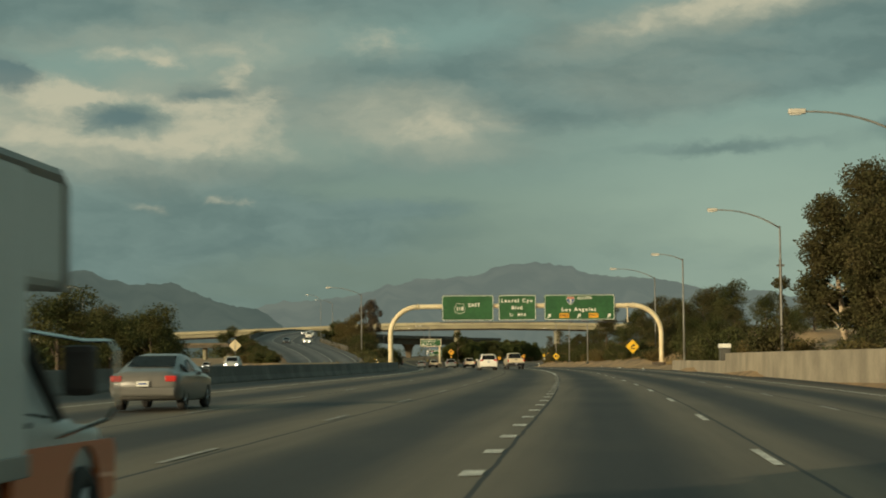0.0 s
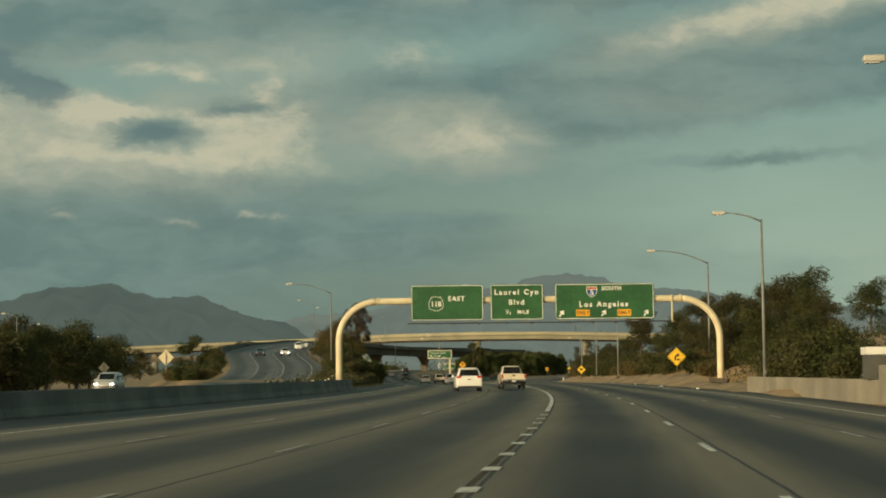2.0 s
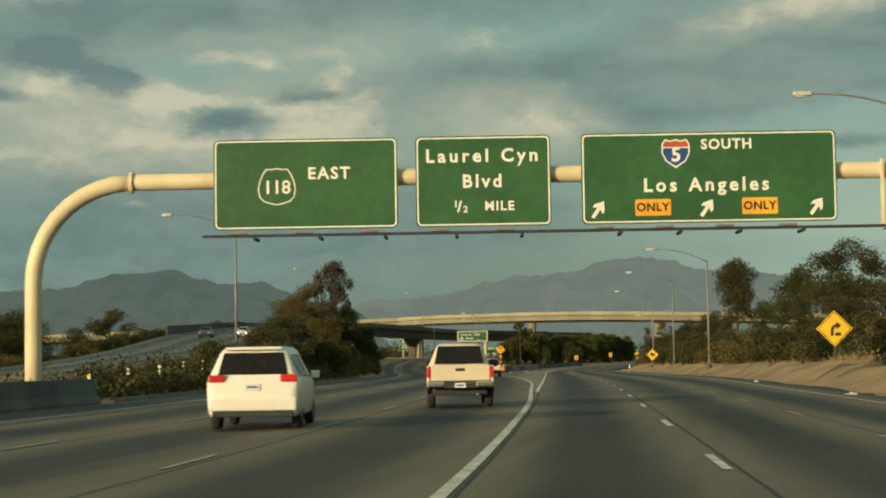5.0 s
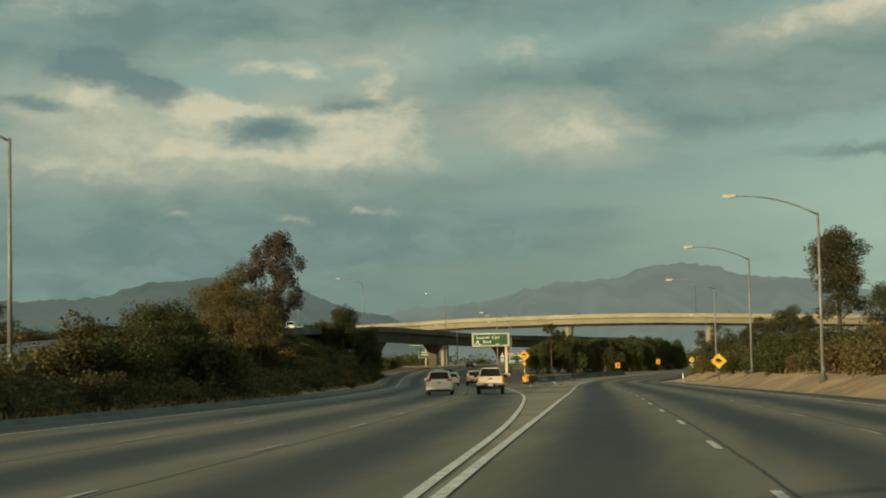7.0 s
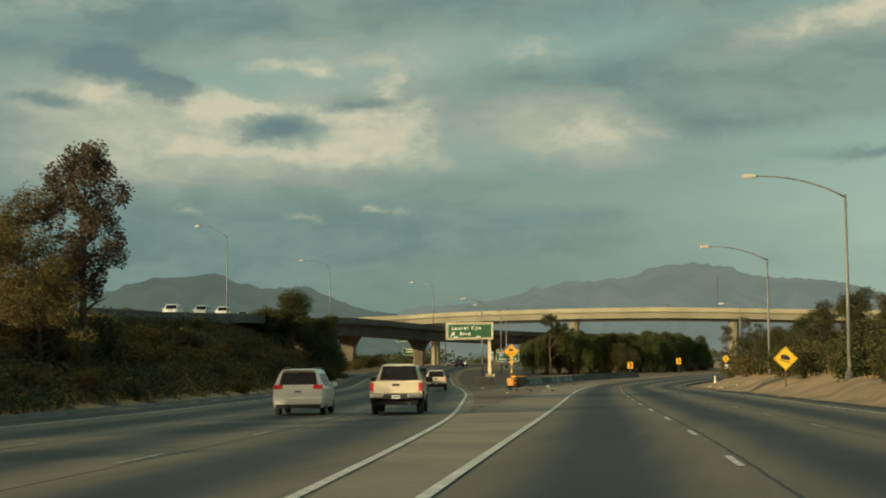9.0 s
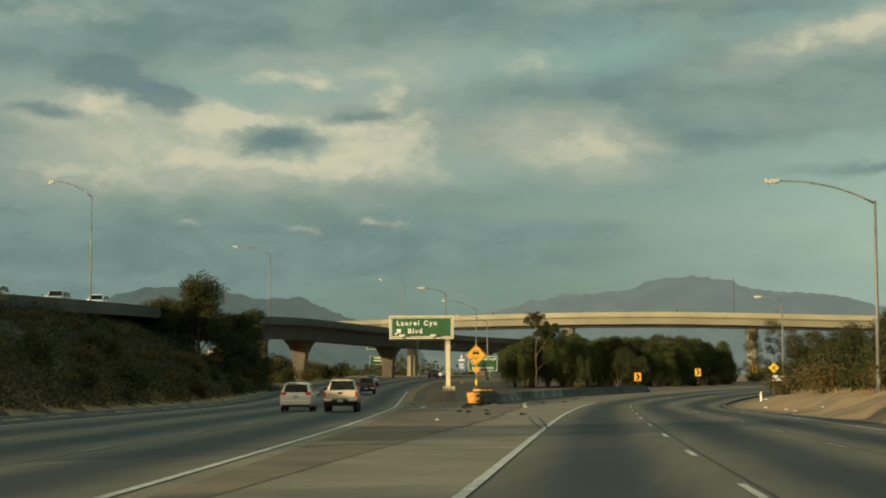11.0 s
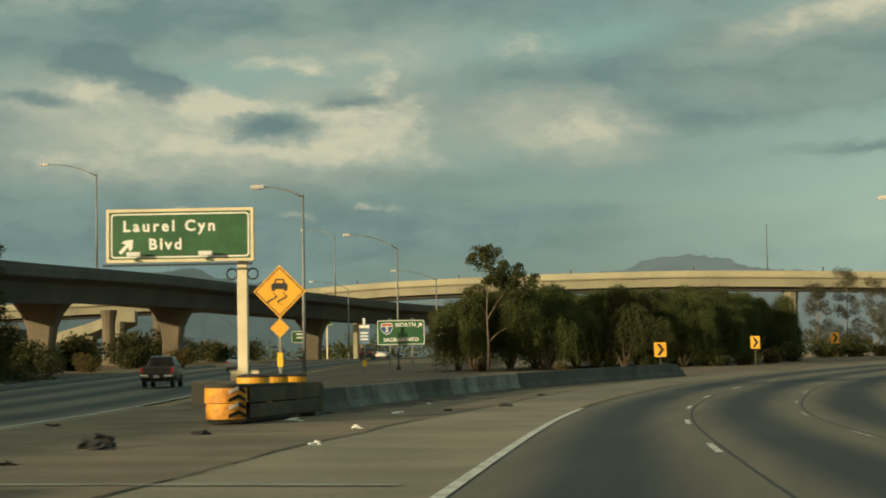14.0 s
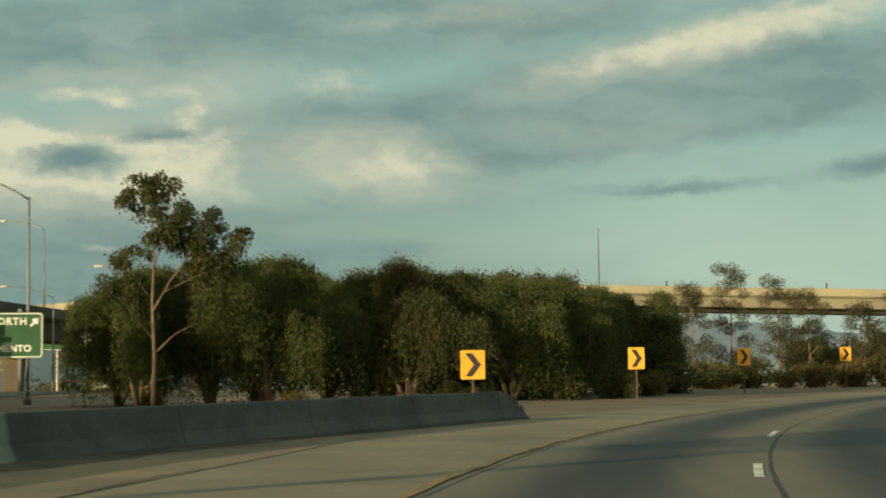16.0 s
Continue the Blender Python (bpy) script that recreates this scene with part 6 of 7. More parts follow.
for i, (x, y, h, w) in enumerate(((-41.6, 317.0, 2.2, 2.0), (-42.6, 326.0, 2.4, 2.0), (-45.4, 338.0, 2.6, 2.0))):
    tree(x, y, h, "dark olive shrub tree on the verge", LEAF_E, BARK, 540 + i, w, 5000, 0.2, 1.2, 10, 0.1, r0=0.14, group="olive shrubs on the verge")
tree(-38.0, 322, 2.7, "low dense shrub tree on the verge", LEAF_G, BARK, 54, 1.7, 5000, 0.22, 1.0, 9, 0.1, r0=0.14)
tree(-43.5, 330, 3.2, "low dense shrub tree on the verge", LEAF_G, BARK, 55, 2.4, 5000, 0.22, 1.3, 9, 0.1, r0=0.14)
tree(-36.5, 300, 1.9, "low dark shrub tree on the verge", LEAF_G, BARK, 56, 2.0, 4000, 0.22, 1.1, 8, 0.1, r0=0.12)
tree(-78.9, 539, 10.6, "round dark green tree in front of the bridge", LEAF_G, BARK, 57, 2.6, 17000, 0.24, 1.8, 18, 0.08, r0=0.22, z=3.0)
tree(-82.2, 536, 6.6, "broad dark green tree in front of the bridge", LEAF_G, BARK, 58, 2.4, 12000, 0.24, 1.6, 15, 0.06, r0=0.2, z=4.0)
tree(-76.2, 546, 7.8, "narrow dark green tree in front of the bridge", LEAF_G, BARK, 59, 2.0, 11000, 0.24, 1.5, 14, 0.05, r0=0.18, z=1.6)
tree(-77.6, 555, 9.0, "slim dark tree in front of the bridge", LEAF_G, BARK, 60, 1.9, 11000, 0.24, 1.5, 14, 0.05, r0=0.2, z=1.4)
tree(-75.0, 541, 5.2, "low dark green tree in front of the bridge", LEAF_G, BARK, 63, 2.0, 6000, 0.22, 1.3, 10, 0.08, r0=0.16, z=1.2)
tree(-80.0, 385, 8.6, "spreading sparse dark tree beside the connector road", LEAF_G, BARK, 61, 4.0, 5000, 0.28, 1.4, 12, 0.2, r0=0.24)
# dark trees beyond the oncoming lanes
far_rg = random.Random(44)
rows = [(float(OE(y)) - OW - 2.5 - far_rg.uniform(0, 3) - 7 * (j % 2), y + far_rg.uniform(-4, 4), far_rg.uniform(6.0, 8.2) * (0.74 if y < 300 else 1.2)) for j, y in enumerate(np.arange(130, 420, 9.0))]
rows += [(-88, 306, 8), (-94, 326, 8.5), (-128, 430, 8), (-134, 480, 7), (-140, 540, 9), (-112 - 26, 500, 8), (-150, 600, 8)]
for i, (x, y, h) in enumerate(rows):
    k = i % 2
    ob = copy_thing(made[k], pose(x, y, float(ground_z(np.array(x), np.array(y))) - 0.1, 0, 0, i * 71))
    ob["label"] = "dark roadside tree beyond the oncoming lanes"
    ob["group"] = "trees beyond the oncoming lanes"
    s = h / 6.0
    ob.scale = (s * 1.2, s * 1.2, s)

# pepper trees behind the ramp: crowns of hanging strands
def strand_mesh(name, h, wide, seed, mat):
    rng = np.random.default_rng(seed)
    blobs = []
    for i in range(15):
        a, d = rng.uniform(0, 6.28), wide * rng.uniform(0.1, 1.05)
        blobs.append((d * math.cos(a), d * math.sin(a), h * (rng.uniform(0.88, 1.08) if i < 5 else rng.uniform(0.74, 0.94) if i < 10 else rng.uniform(0.5, 0.8)) * (1.04 - 0.22 * d / wide), rng.uniform(0.35, 0.75) if i < 5 else rng.uniform(0.45, 1.1)))
    B = np.array(blobs)
    n, m = 2500, 48
    k = rng.integers(0, len(B), n)
    d = rng.normal(size=(n, 3))
    d /= np.linalg.norm(d, axis=1, keepdims=True)
    d[:, 2] = np.abs(d[:, 2]) * 0.8
    s = B[k, :3] + d * B[k, 3:4]
    ln = rng.uniform(0.25, 1.0, n) * np.clip(s[:, 2] - (0.2 if seed % 2 == 0 else 1.1) - 0.6 * np.sin(k * 2.3), 0.5, 5.2)
    t_ = np.sort(rng.uniform(0, 1, (n, m)), axis=1)
    sway = rng.normal(0, 0.12, (n, 1, 3)) * np.array([1, 1, 0])
    p = s[:, None, :] + sway * t_[:, :, None] * 2 + rng.normal(0, 1, (n, m, 3)) * (0.07 + 0.16 * (1 - t_) ** 2)[:, :, None] + d[:, None, :] * np.array([0.5, 0.5, 0]) * np.sqrt(t_)[:, :, None]
    p[:, :, 2] -= t_ ** 1.3 * ln[:, None]
    p = p.reshape(-1, 3)
    c = len(p)
    sz = rng.uniform(0.05, 0.15, (c, 1))
    a = rng.normal(0, 0.45, (c, 3)) + np.array([0, 0, -1.0])
    a /= np.linalg.norm(a, axis=1, keepdims=True)
    b = np.cross(a, rng.normal(size=(c, 3)))
    b /= np.linalg.norm(b, axis=1, keepdims=True)
    v = np.stack([p, p + a * sz * 0.6 + b * sz * 0.22, p + a * sz * 1.3, p + a * sz * 0.6 - b * sz * 0.22], 1).reshape(-1, 3)
    me = bpy.data.meshes.new(name)
    me.vertices.add(len(v))
    me.vertices.foreach_set("co", v.ravel())
    me.loops.add(c * 4)
    me.loops.foreach_set("vertex_index", np.arange(c * 4))
    me.polygons.add(c)
    me.polygons.foreach_set("loop_start", np.arange(0, c * 4, 4))
    me.update()
    me.validate()
    me.materials.append(mat)
    return me


def pepper(seed, x, y, h, wide, leaf):
    t = thing("tree", pose(x, y, float(gz(y)) - 0.1), "drooping green pepper tree behind the ramp", "tree", "pepper trees behind the ramp")
    bm, ends = limbs(h * 0.66, seed, wide * 0.6, 9, 0.2, 0.18)
    for q in range(3):
        tube([(0, 0, -0.3), (0.5 * math.cos(q * 2.1), 0.5 * math.sin(q * 2.1), 1.0), (1.2 * math.cos(q * 2.1), 1.2 * math.sin(q * 2.1), 2.8)], [0.14, 0.1, 0.06], 7, bm)
    part("trunk", bm, PALE_B, t, smooth=True)
    part("crown", strand_mesh("crown", h, wide, seed, leaf), leaf, t)
    return t


PALE_B = material("grey_brown_bark", (0.24, 0.17, 0.11), (0.13, 0.095, 0.065), 1.5, 0.9, bump=0.5, fine=8)
LEAF_O = leaf_material("olive_pepper_leaves", (0.054, 0.062, 0.021), (0.082, 0.083, 0.031))
LEAF_T = leaf_material("dusty_tan_leaves", (0.094, 0.088, 0.042), (0.07, 0.066, 0.032))
PEP = {}
PEPPER = [(-47.6, 586, 6.7, 0), (-45.0, 590, 6.8, 1), (-41.6, 586, 7.0, 2), (-38.0, 592, 7.4, 0), (-35.2, 589, 7.0, 1), (-33.2, 596, 7.2, 2), (-30.4, 593, 6.8, 0), (-29.5, 604, 7.0, 1), (-28.2, 607, 6.4, 2), (-24.5, 614, 7.0, 0), (-22.2, 618, 5.6, 2), (-49.6, 590, 5.8, 1),
          (-43, 602, 7.6, 1), (-39, 604, 7.8, 0), (-35, 606, 7.6, 2), (-31, 609, 7.4, 1), (-27.4, 613, 7.4, 0), (-25, 617, 7.6, 2), (-33, 602, 7.0, 1), (-29, 604, 7.0, 0), (-43.4, 594, 6.9, 1), (-36.6, 593, 7.0, 2), (-31.6, 598, 7.3, 0), (-28.8, 597, 6.8, 2), (-27.5, 610, 7.2, 1), (-40, 595, 7.4, 0), (-37, 598, 7.0, 2), (-6, 660, 4.8, 0), (2, 668, 4.8, 1), (12, 676, 5.2, 2)]
for i, (x, y, h, k) in enumerate(PEPPER):
    s = h / 7.0
    if k not in PEP:
        PEP[k] = pepper(70 + k, x, y, 7.0, 3.4, (LEAF_P, LEAF_O, LEAF_P)[k])
        PEP[k].matrix_basis = pose(x, y, float(gz(y)) - 0.1, 0, 0, i * 77) @ Matrix.Scale(s, 4)
    else:
        copy_thing(PEP[k], pose(x, y, float(gz(y)) - 0.1, 0, 0, i * 77)).scale = (s * 1.05, s * 1.05, s * 0.9)
tall = thing("tree", pose(-45.3, 578.4, 0.4), "tall thin eucalyptus with pale bare trunk", "tree")
bm = tube([(0, 0, -0.4), (0.1, 0, 2.6), (0.0, 0, 5.0), (0.1, 0, 7.4), (-0.1, 0, 10.1)], [0.1, 0.08, 0.06, 0.045, 0.02], 8)
for pts, r in (([(0.0, 0, 2.7), (0.9, 0.2, 3.6), (1.9, 0.3, 4.1)], 0.05), ([(0.02, 0, 4.6), (0.9, -0.2, 6.0), (2.1, 0, 7.6)], 0.07), ([(0.5, 0, 5.4), (1.6, 0.3, 6.0), (2.6, 0.2, 6.7)], 0.05), ([(0.0, 0, 5.0), (-0.6, 0.2, 5.8), (-1.0, 0.1, 6.4)], 0.05),
               ([(0.05, 0, 6.4), (0.5, -0.3, 7.5), (0.8, -0.3, 8.4)], 0.05), ([(0.05, 0, 3.4), (-0.8, 0.1, 4.4), (-1.4, 0.0, 5.2)], 0.045)):
    tube(pts, [r * 0.7, r * 0.45, r * 0.2], 6, bm)
part("trunk", bm, PALE_B, tall, smooth=True)
CROWN = [((-0.2, 0, 9.6), (0.95, 0.9, 0.55), 1.0), ((-0.6, 0.3, 9.1), (0.7, 0.7, 0.45), 0.6), ((0.7, -0.2, 8.7), (0.8, 0.8, 0.5), 0.8), ((2.1, 0, 7.9), (0.9, 0.9, 0.7), 1.0), ((2.5, 0.2, 6.9), (0.8, 0.8, 0.8), 0.9), ((1.5, 0.2, 7.1), (0.7, 0.7, 0.5), 0.6), ((-1.0, 0.1, 6.6), (0.6, 0.6, 0.45), 0.5),
         ((-1.4, 0, 5.4), (0.6, 0.6, 0.45), 0.5), ((0.6, -0.3, 7.6), (0.7, 0.7, 0.45), 0.5), ((2.9, 0.1, 6.0), (0.7, 0.7, 0.8), 0.7), ((2.2, -0.3, 8.3), (1.0, 0.9, 0.6), 1.0), ((3.0, 0.1, 7.4), (0.8, 0.8, 0.8), 0.9), ((0.2, 0.2, 9.9), (0.9, 0.8, 0.4), 0.8), ((1.2, 0.0, 8.0), (0.8, 0.8, 0.5), 0.7), ((1.8, 0.0, 5.9), (0.9, 0.8, 0.7), 0.8)]
rg = random.Random(9)
SMALL = []
for c, r, w in CROWN:
    for q in range(8):
        k = rg.uniform(0.2, 0.42)
        SMALL.append(((c[0] + rg.uniform(-1, 1) * r[0], c[1] + rg.uniform(-1, 1) * r[1], c[2] + 0.3 + rg.uniform(-0.9, 1) * r[2]), (k * 1.2, k * 1.2, k * 0.8), k * k))
part("crown", leaf_mesh("crown", SMALL, 17000, 0.12, LEAF_G, 81, 0.45), LEAF_G, tall)
for i, (x, y, h) in enumerate([(-17.0, 648, 8.6), (-13.5, 652, 10.6), (-10.4, 646, 9.0), (-6.8, 655, 8.5), (-3.4, 648, 7.0), (1, 655, 8.0), (5, 650, 7.0), (10, 660, 8.0)]):
    tree(x, y, h, "thin sparse brownish tree below the flyover", LEAF_T, PALE_B, 90 + i, 1.6, 7000, 0.15, 0.95, 18, 0.08, r0=0.1, z=float(gz(y)) - 0.1, group="thin trees below the flyover")
for i, (x, y, sc, k) in enumerate(((-46.5, 583.5, 0.6, 2), (-40, 583, 0.5, 2), (-33.2, 589, 0.6, 1), (-27.5, 592.5, 0.9, 1), (-25, 595, 0.8, 1), (-23, 603, 1.0, 2), (-21, 612, 1.1, 1))):
    ob = copy_thing((None, B1, B2, B3)[k], pose(x, y, float(gz(y)) - 0.1, 0, 0, i * 67))
    ob.scale = (sc, sc, sc)
    ob["label"] = "dry bush at the foot of pepper trees"
for i, (x, y, sc, k) in enumerate(((-20.5, 634, 1.3, 1), (-17.0, 637, 1.1, 1), (-13.8, 640, 1.4, 1), (-10.5, 641, 1.0, 2), (-8.2, 643, 1.3, 2), (-5.0, 645, 1.5, 2), (-2.0, 646, 1.2, 3), (1.2, 648, 1.6, 2), (4.5, 650, 1.5, 2), (8.0, 652, 1.8, 3), (12.0, 655, 1.7, 2), (16.0, 658, 1.8, 2), (20.0, 660, 1.8, 3), (-15.2, 645, 1.5, 2), (-3.5, 652, 1.9, 3), (6.0, 658, 2.0, 2))):
    ob = copy_thing((None, B1, B2, B3)[k], pose(x, y, float(gz(y)) - 0.1, 0, 0, i * 67))
    ob.scale = (sc, sc, sc)
    ob["label"] = "brown roadside bush at the foot of thin trees"
for i, (x, y, sc, k) in enumerate([(-84.5 - 0.13 * (y - 575) - o, y, q, kk) for y, o, q, kk in ((572, 1, 1.2, 1), (580, 4, 1.6, 2), (590, 0.5, 1.1, 3), (598, 4, 1.8, 1), (608, 1, 1.3, 2), (618, 5, 2.0, 1), (630, 1, 1.4, 1), (642, 4, 2.1, 3), (656, 1, 1.5, 2), (670, 4, 2.2, 1), (684, 1, 1.6, 1), (700, 4, 2.2, 2), (716, 1, 1.8, 1), (588, 9, 2.0, 1), (612, 11, 2.3, 3), (640, 10, 2.2, 1), (668, 10, 2.4, 1), (696, 12, 2.4, 3))]):
    ob = copy_thing((None, B1, B2, B3)[k], pose(x, y, float(ground_z(np.array(x), np.array(y))) - 0.1, 0, 0, i * 53))
    ob.scale = (sc, sc, sc)
    ob["label"] = "dark roadside bush beneath the connector bridge"
# woods and scrub far off, under the flyover and on the plain
def scrub():
    rg = np.random.default_rng(17)
    blobs = []
    for i in range(170):
        b = radians(rg.uniform(-26, 16))
        d = rg.uniform(760, 1500)
        x, y = -15 + d * math.sin(b), 150 + d * math.cos(b)
        if -105 < x < -60 and y < 1000:
            continue
        h = rg.uniform(3, 8)
        blobs.append(((x, y, float(gz(min(y, 1200))) + h * 0.4), (rg.uniform(4, 10), rg.uniform(4, 8), h * 0.6), 1.0))
    tagged(new("far_trees", leaf_mesh("far_trees", blobs, 26000, 1.1, LEAF_G, 18)), "distant dark woods on the plain", "trees", kind="stuff")


scrub()


def cover():
    """Low scrub that hides the soil of the banks."""
    rg = np.random.default_rng(29)
    n = 300000
    y = np.where(rg.random(n) < 0.72, rg.uniform(232, 570, n), rg.uniform(186, 510, n))
    left = rg.random(n) < 0.7
    w = np.maximum(1.0, LS(y) - 1.2 - CE(y))
    x = np.where(left, LS(y) - 1.2 - rg.random(n) * np.minimum(w, 34), BB(y) + 4.0 + rg.random(n) * 14)
    z = ground_z(x, y)
    patch = np.sin(x * 0.5 + 3 * np.sin(y * 0.11)) + np.sin(y * 0.37 + x * 0.2)
    keep = (patch > -0.9) | (rg.random(n) < 0.35)
    x, y, z = x[keep], y[keep], z[keep]
    n = len(x)
    p = np.stack([x, y, z + rg.gamma(1.5, 0.2, n)], 1)
    s = rg.uniform(0.1, 0.28, (n, 1))
    a = rg.normal(size=(n, 3)) * np.array([1, 1, 0.7])
    a /= np.linalg.norm(a, axis=1, keepdims=True)
    b = np.cross(a, rg.normal(size=(n, 3)))
    b /= np.linalg.norm(b, axis=1, keepdims=True)
    v = np.stack([p, p + a * s * 0.5 + b * s * 0.35, p + a * s, p + a * s * 0.5 - b * s * 0.35], 1).reshape(-1, 3)
    me = bpy.data.meshes.new("ground_scrub")
    me.vertices.add(len(v))
    me.vertices.foreach_set("co", v.ravel())
    me.loops.add(n * 4)
    me.loops.foreach_set("vertex_index", np.arange(n * 4))
    me.polygons.add(n)
    me.polygons.foreach_set("loop_start", np.arange(0, n * 4, 4))
    me.update()
    me.validate()
    me.materials.append(LEAF_B2)
    tagged(new("ground_scrub", me), "low dark green and brown scrub on the banks", "scrub", kind="stuff")


LEAF_B2 = leaf_material("mixed_scrub_leaves", (0.046, 0.058, 0.022), (0.1, 0.083, 0.036))
cover()


def grass():
    rg = np.random.default_rng(23)
    n = 26000
    y = rg.uniform(180, 520, n)
    side = rg.random(n) < 0.13
    x = np.where(side, BB(y) + 2.9 + rg.gamma(1.6, 0.9, n), LS(y) - 0.9 - rg.gamma(1.6, 1.3, n))
    y = np.where(side, y, y * 0.85 + 80)
    x = np.where(side, x, LS(y) - 0.9 - rg.gamma(1.6, 1.3, n))
    z = ground_z(x, y)
    h = rg.uniform(0.12, 0.42, n)
    a = rg.uniform(0, 6.28, n)
    w = 0.05
    ln = rg.normal(0, 0.12, (n, 2))
    v = np.empty((n, 3, 3))
    v[:, 0] = np.stack([x - w * np.cos(a), y - w * np.sin(a), z - 0.03], 1)
    v[:, 1] = np.stack([x + w * np.cos(a), y + w * np.sin(a), z - 0.03], 1)
    v[:, 2] = np.stack([x + ln[:, 0], y + ln[:, 1], z + h], 1)
    me = bpy.data.meshes.new("dry_grass")
    me.vertices.add(n * 3)
    me.vertices.foreach_set("co", v.ravel())
    me.loops.add(n * 3)
    me.loops.foreach_set("vertex_index", np.arange(n * 3))
    me.polygons.add(n)
    me.polygons.foreach_set("loop_start", np.arange(0, n * 3, 3))
    me.update()
    me.validate()
    me.materials.append(GRASS)
    tagged(new("dry_grass", me), "dry straw-coloured grass on the verges", "grass", kind="stuff")


grass()


# ================= vehicles =================
def loft(rows, mat, name, close=True):
    """A car shell from cross-sections: y, sill z, shoulder z, top z, shoulder half width, top half width."""
    bm = bmesh.new()
    rings = []
    for y, zb, zs, zt, ws, wt in rows:
        h = [(0.0, zt), (wt * 0.7, zt), (wt * 0.93, zt - 0.03), (wt, zt - 0.08), (ws * 0.985, zs + 0.02), (ws, zs - 0.06), (ws, (zs + zb) / 2), (ws * 0.97, zb + 0.06), (ws * 0.9, zb)]
        ring = h + [(-u, v) for u, v in h[:0:-1]]
        rings.append([bm.verts.new((u, y, v)) for u, v in ring])
    n = len(rings[0])
    for a, b in zip(rings, rings[1:]):
        for k in range(n):
            bm.faces.new((a[k], a[(k + 1) % n], b[(k + 1) % n], b[k]))
    bm.faces.new(rings[0])
    bm.faces.new(rings[-1][::-1])
    return bm_mesh(name, bm, mat, True)


def quad_patch(name, pts, mat, parent, label="", thick=0.012):
    """A thin pane through corner points, pushed out along its own normal."""
    bm = bmesh.new()
    f = bm.faces.new([bm.verts.new(p) for p in pts])
    bmesh.ops.solidify(bm, geom=[f], thickness=thick)
    return part(name, bm, mat, parent, label)


def wheel_meshes():
    bm = bmesh.new()
    prof = [(0.2, -0.1), (0.3, -0.11), (0.335, -0.09), (0.345, -0.03), (0.345, 0.03), (0.335, 0.09), (0.3, 0.11), (0.2, 0.1)]
    rings = [[bm.verts.new((x, r * math.cos(2 * math.pi * k / 22), r * math.sin(2 * math.pi * k / 22))) for k in range(22)] for r, x in prof]
    rings.append(rings[0])
    for a, b in zip(rings, rings[1:]):
        for k in range(22):
            bm.faces.new((a[k], a[(k + 1) % 22], b[(k + 1) % 22], b[k]))
    tyre = bm_mesh("tyre", bm, RUBBER, True)
    bm = bmesh.new()
    tube([(-0.08, 0, 0), (0.05, 0, 0)], 0.205, 20, bm)
    for i in range(5):
        a = i * 2 * math.pi / 5
        c, s = math.cos(a), math.sin(a)
        tube([(0.075, 0.03 * c, 0.03 * s), (0.07, 0.19 * c, 0.19 * s)], [0.035, 0.028], 5, bm)
    tube([(0.0, 0, 0), (0.095, 0, 0)], 0.05, 10, bm)
    return tyre, bm_mesh("rim", bm, RIM)


TYRE, RIMM = wheel_meshes()


def wheels(root, track, axles, scale=1.0):
    for y in axles:
        for sx in (-1, 1):
            w = part("wheel", TYRE, RUBBER, root, at=pose(sx * track, y, 0.345 * scale, 0, 0, 0 if sx > 0 else 180) @ Matrix.Scale(scale, 4))
            part("rim", RIMM, RIM, w)


def glazing(root, rows, i0, i1, cuts, inset=0.07):
    """Side windows between two cross-sections, divided at the pillars."""
    def at(y):
        a = np.array(rows)
        return [float(np.interp(y, a[:, 0], a[:, k])) for k in range(1, 6)]
    for y0, y1 in cuts:
        for sx in (-1, 1):
            p = []
            for y, lo in ((y0, True), (y1, True), (y1, False), (y0, False)):
                zb, zs, zt, ws, wt = at(y)
                t = 0.1 if lo else 0.86
                a, b = Vector((ws * 0.985, 0, zs + 0.02)), Vector((wt, 0, zt - 0.08))
                q = a.lerp(b, t)
                p.append((sx * (q.x + 0.012), y, q.z))
            if sx < 0:
                p = p[::-1]
            quad_patch("side_window", p, GLASS, root)


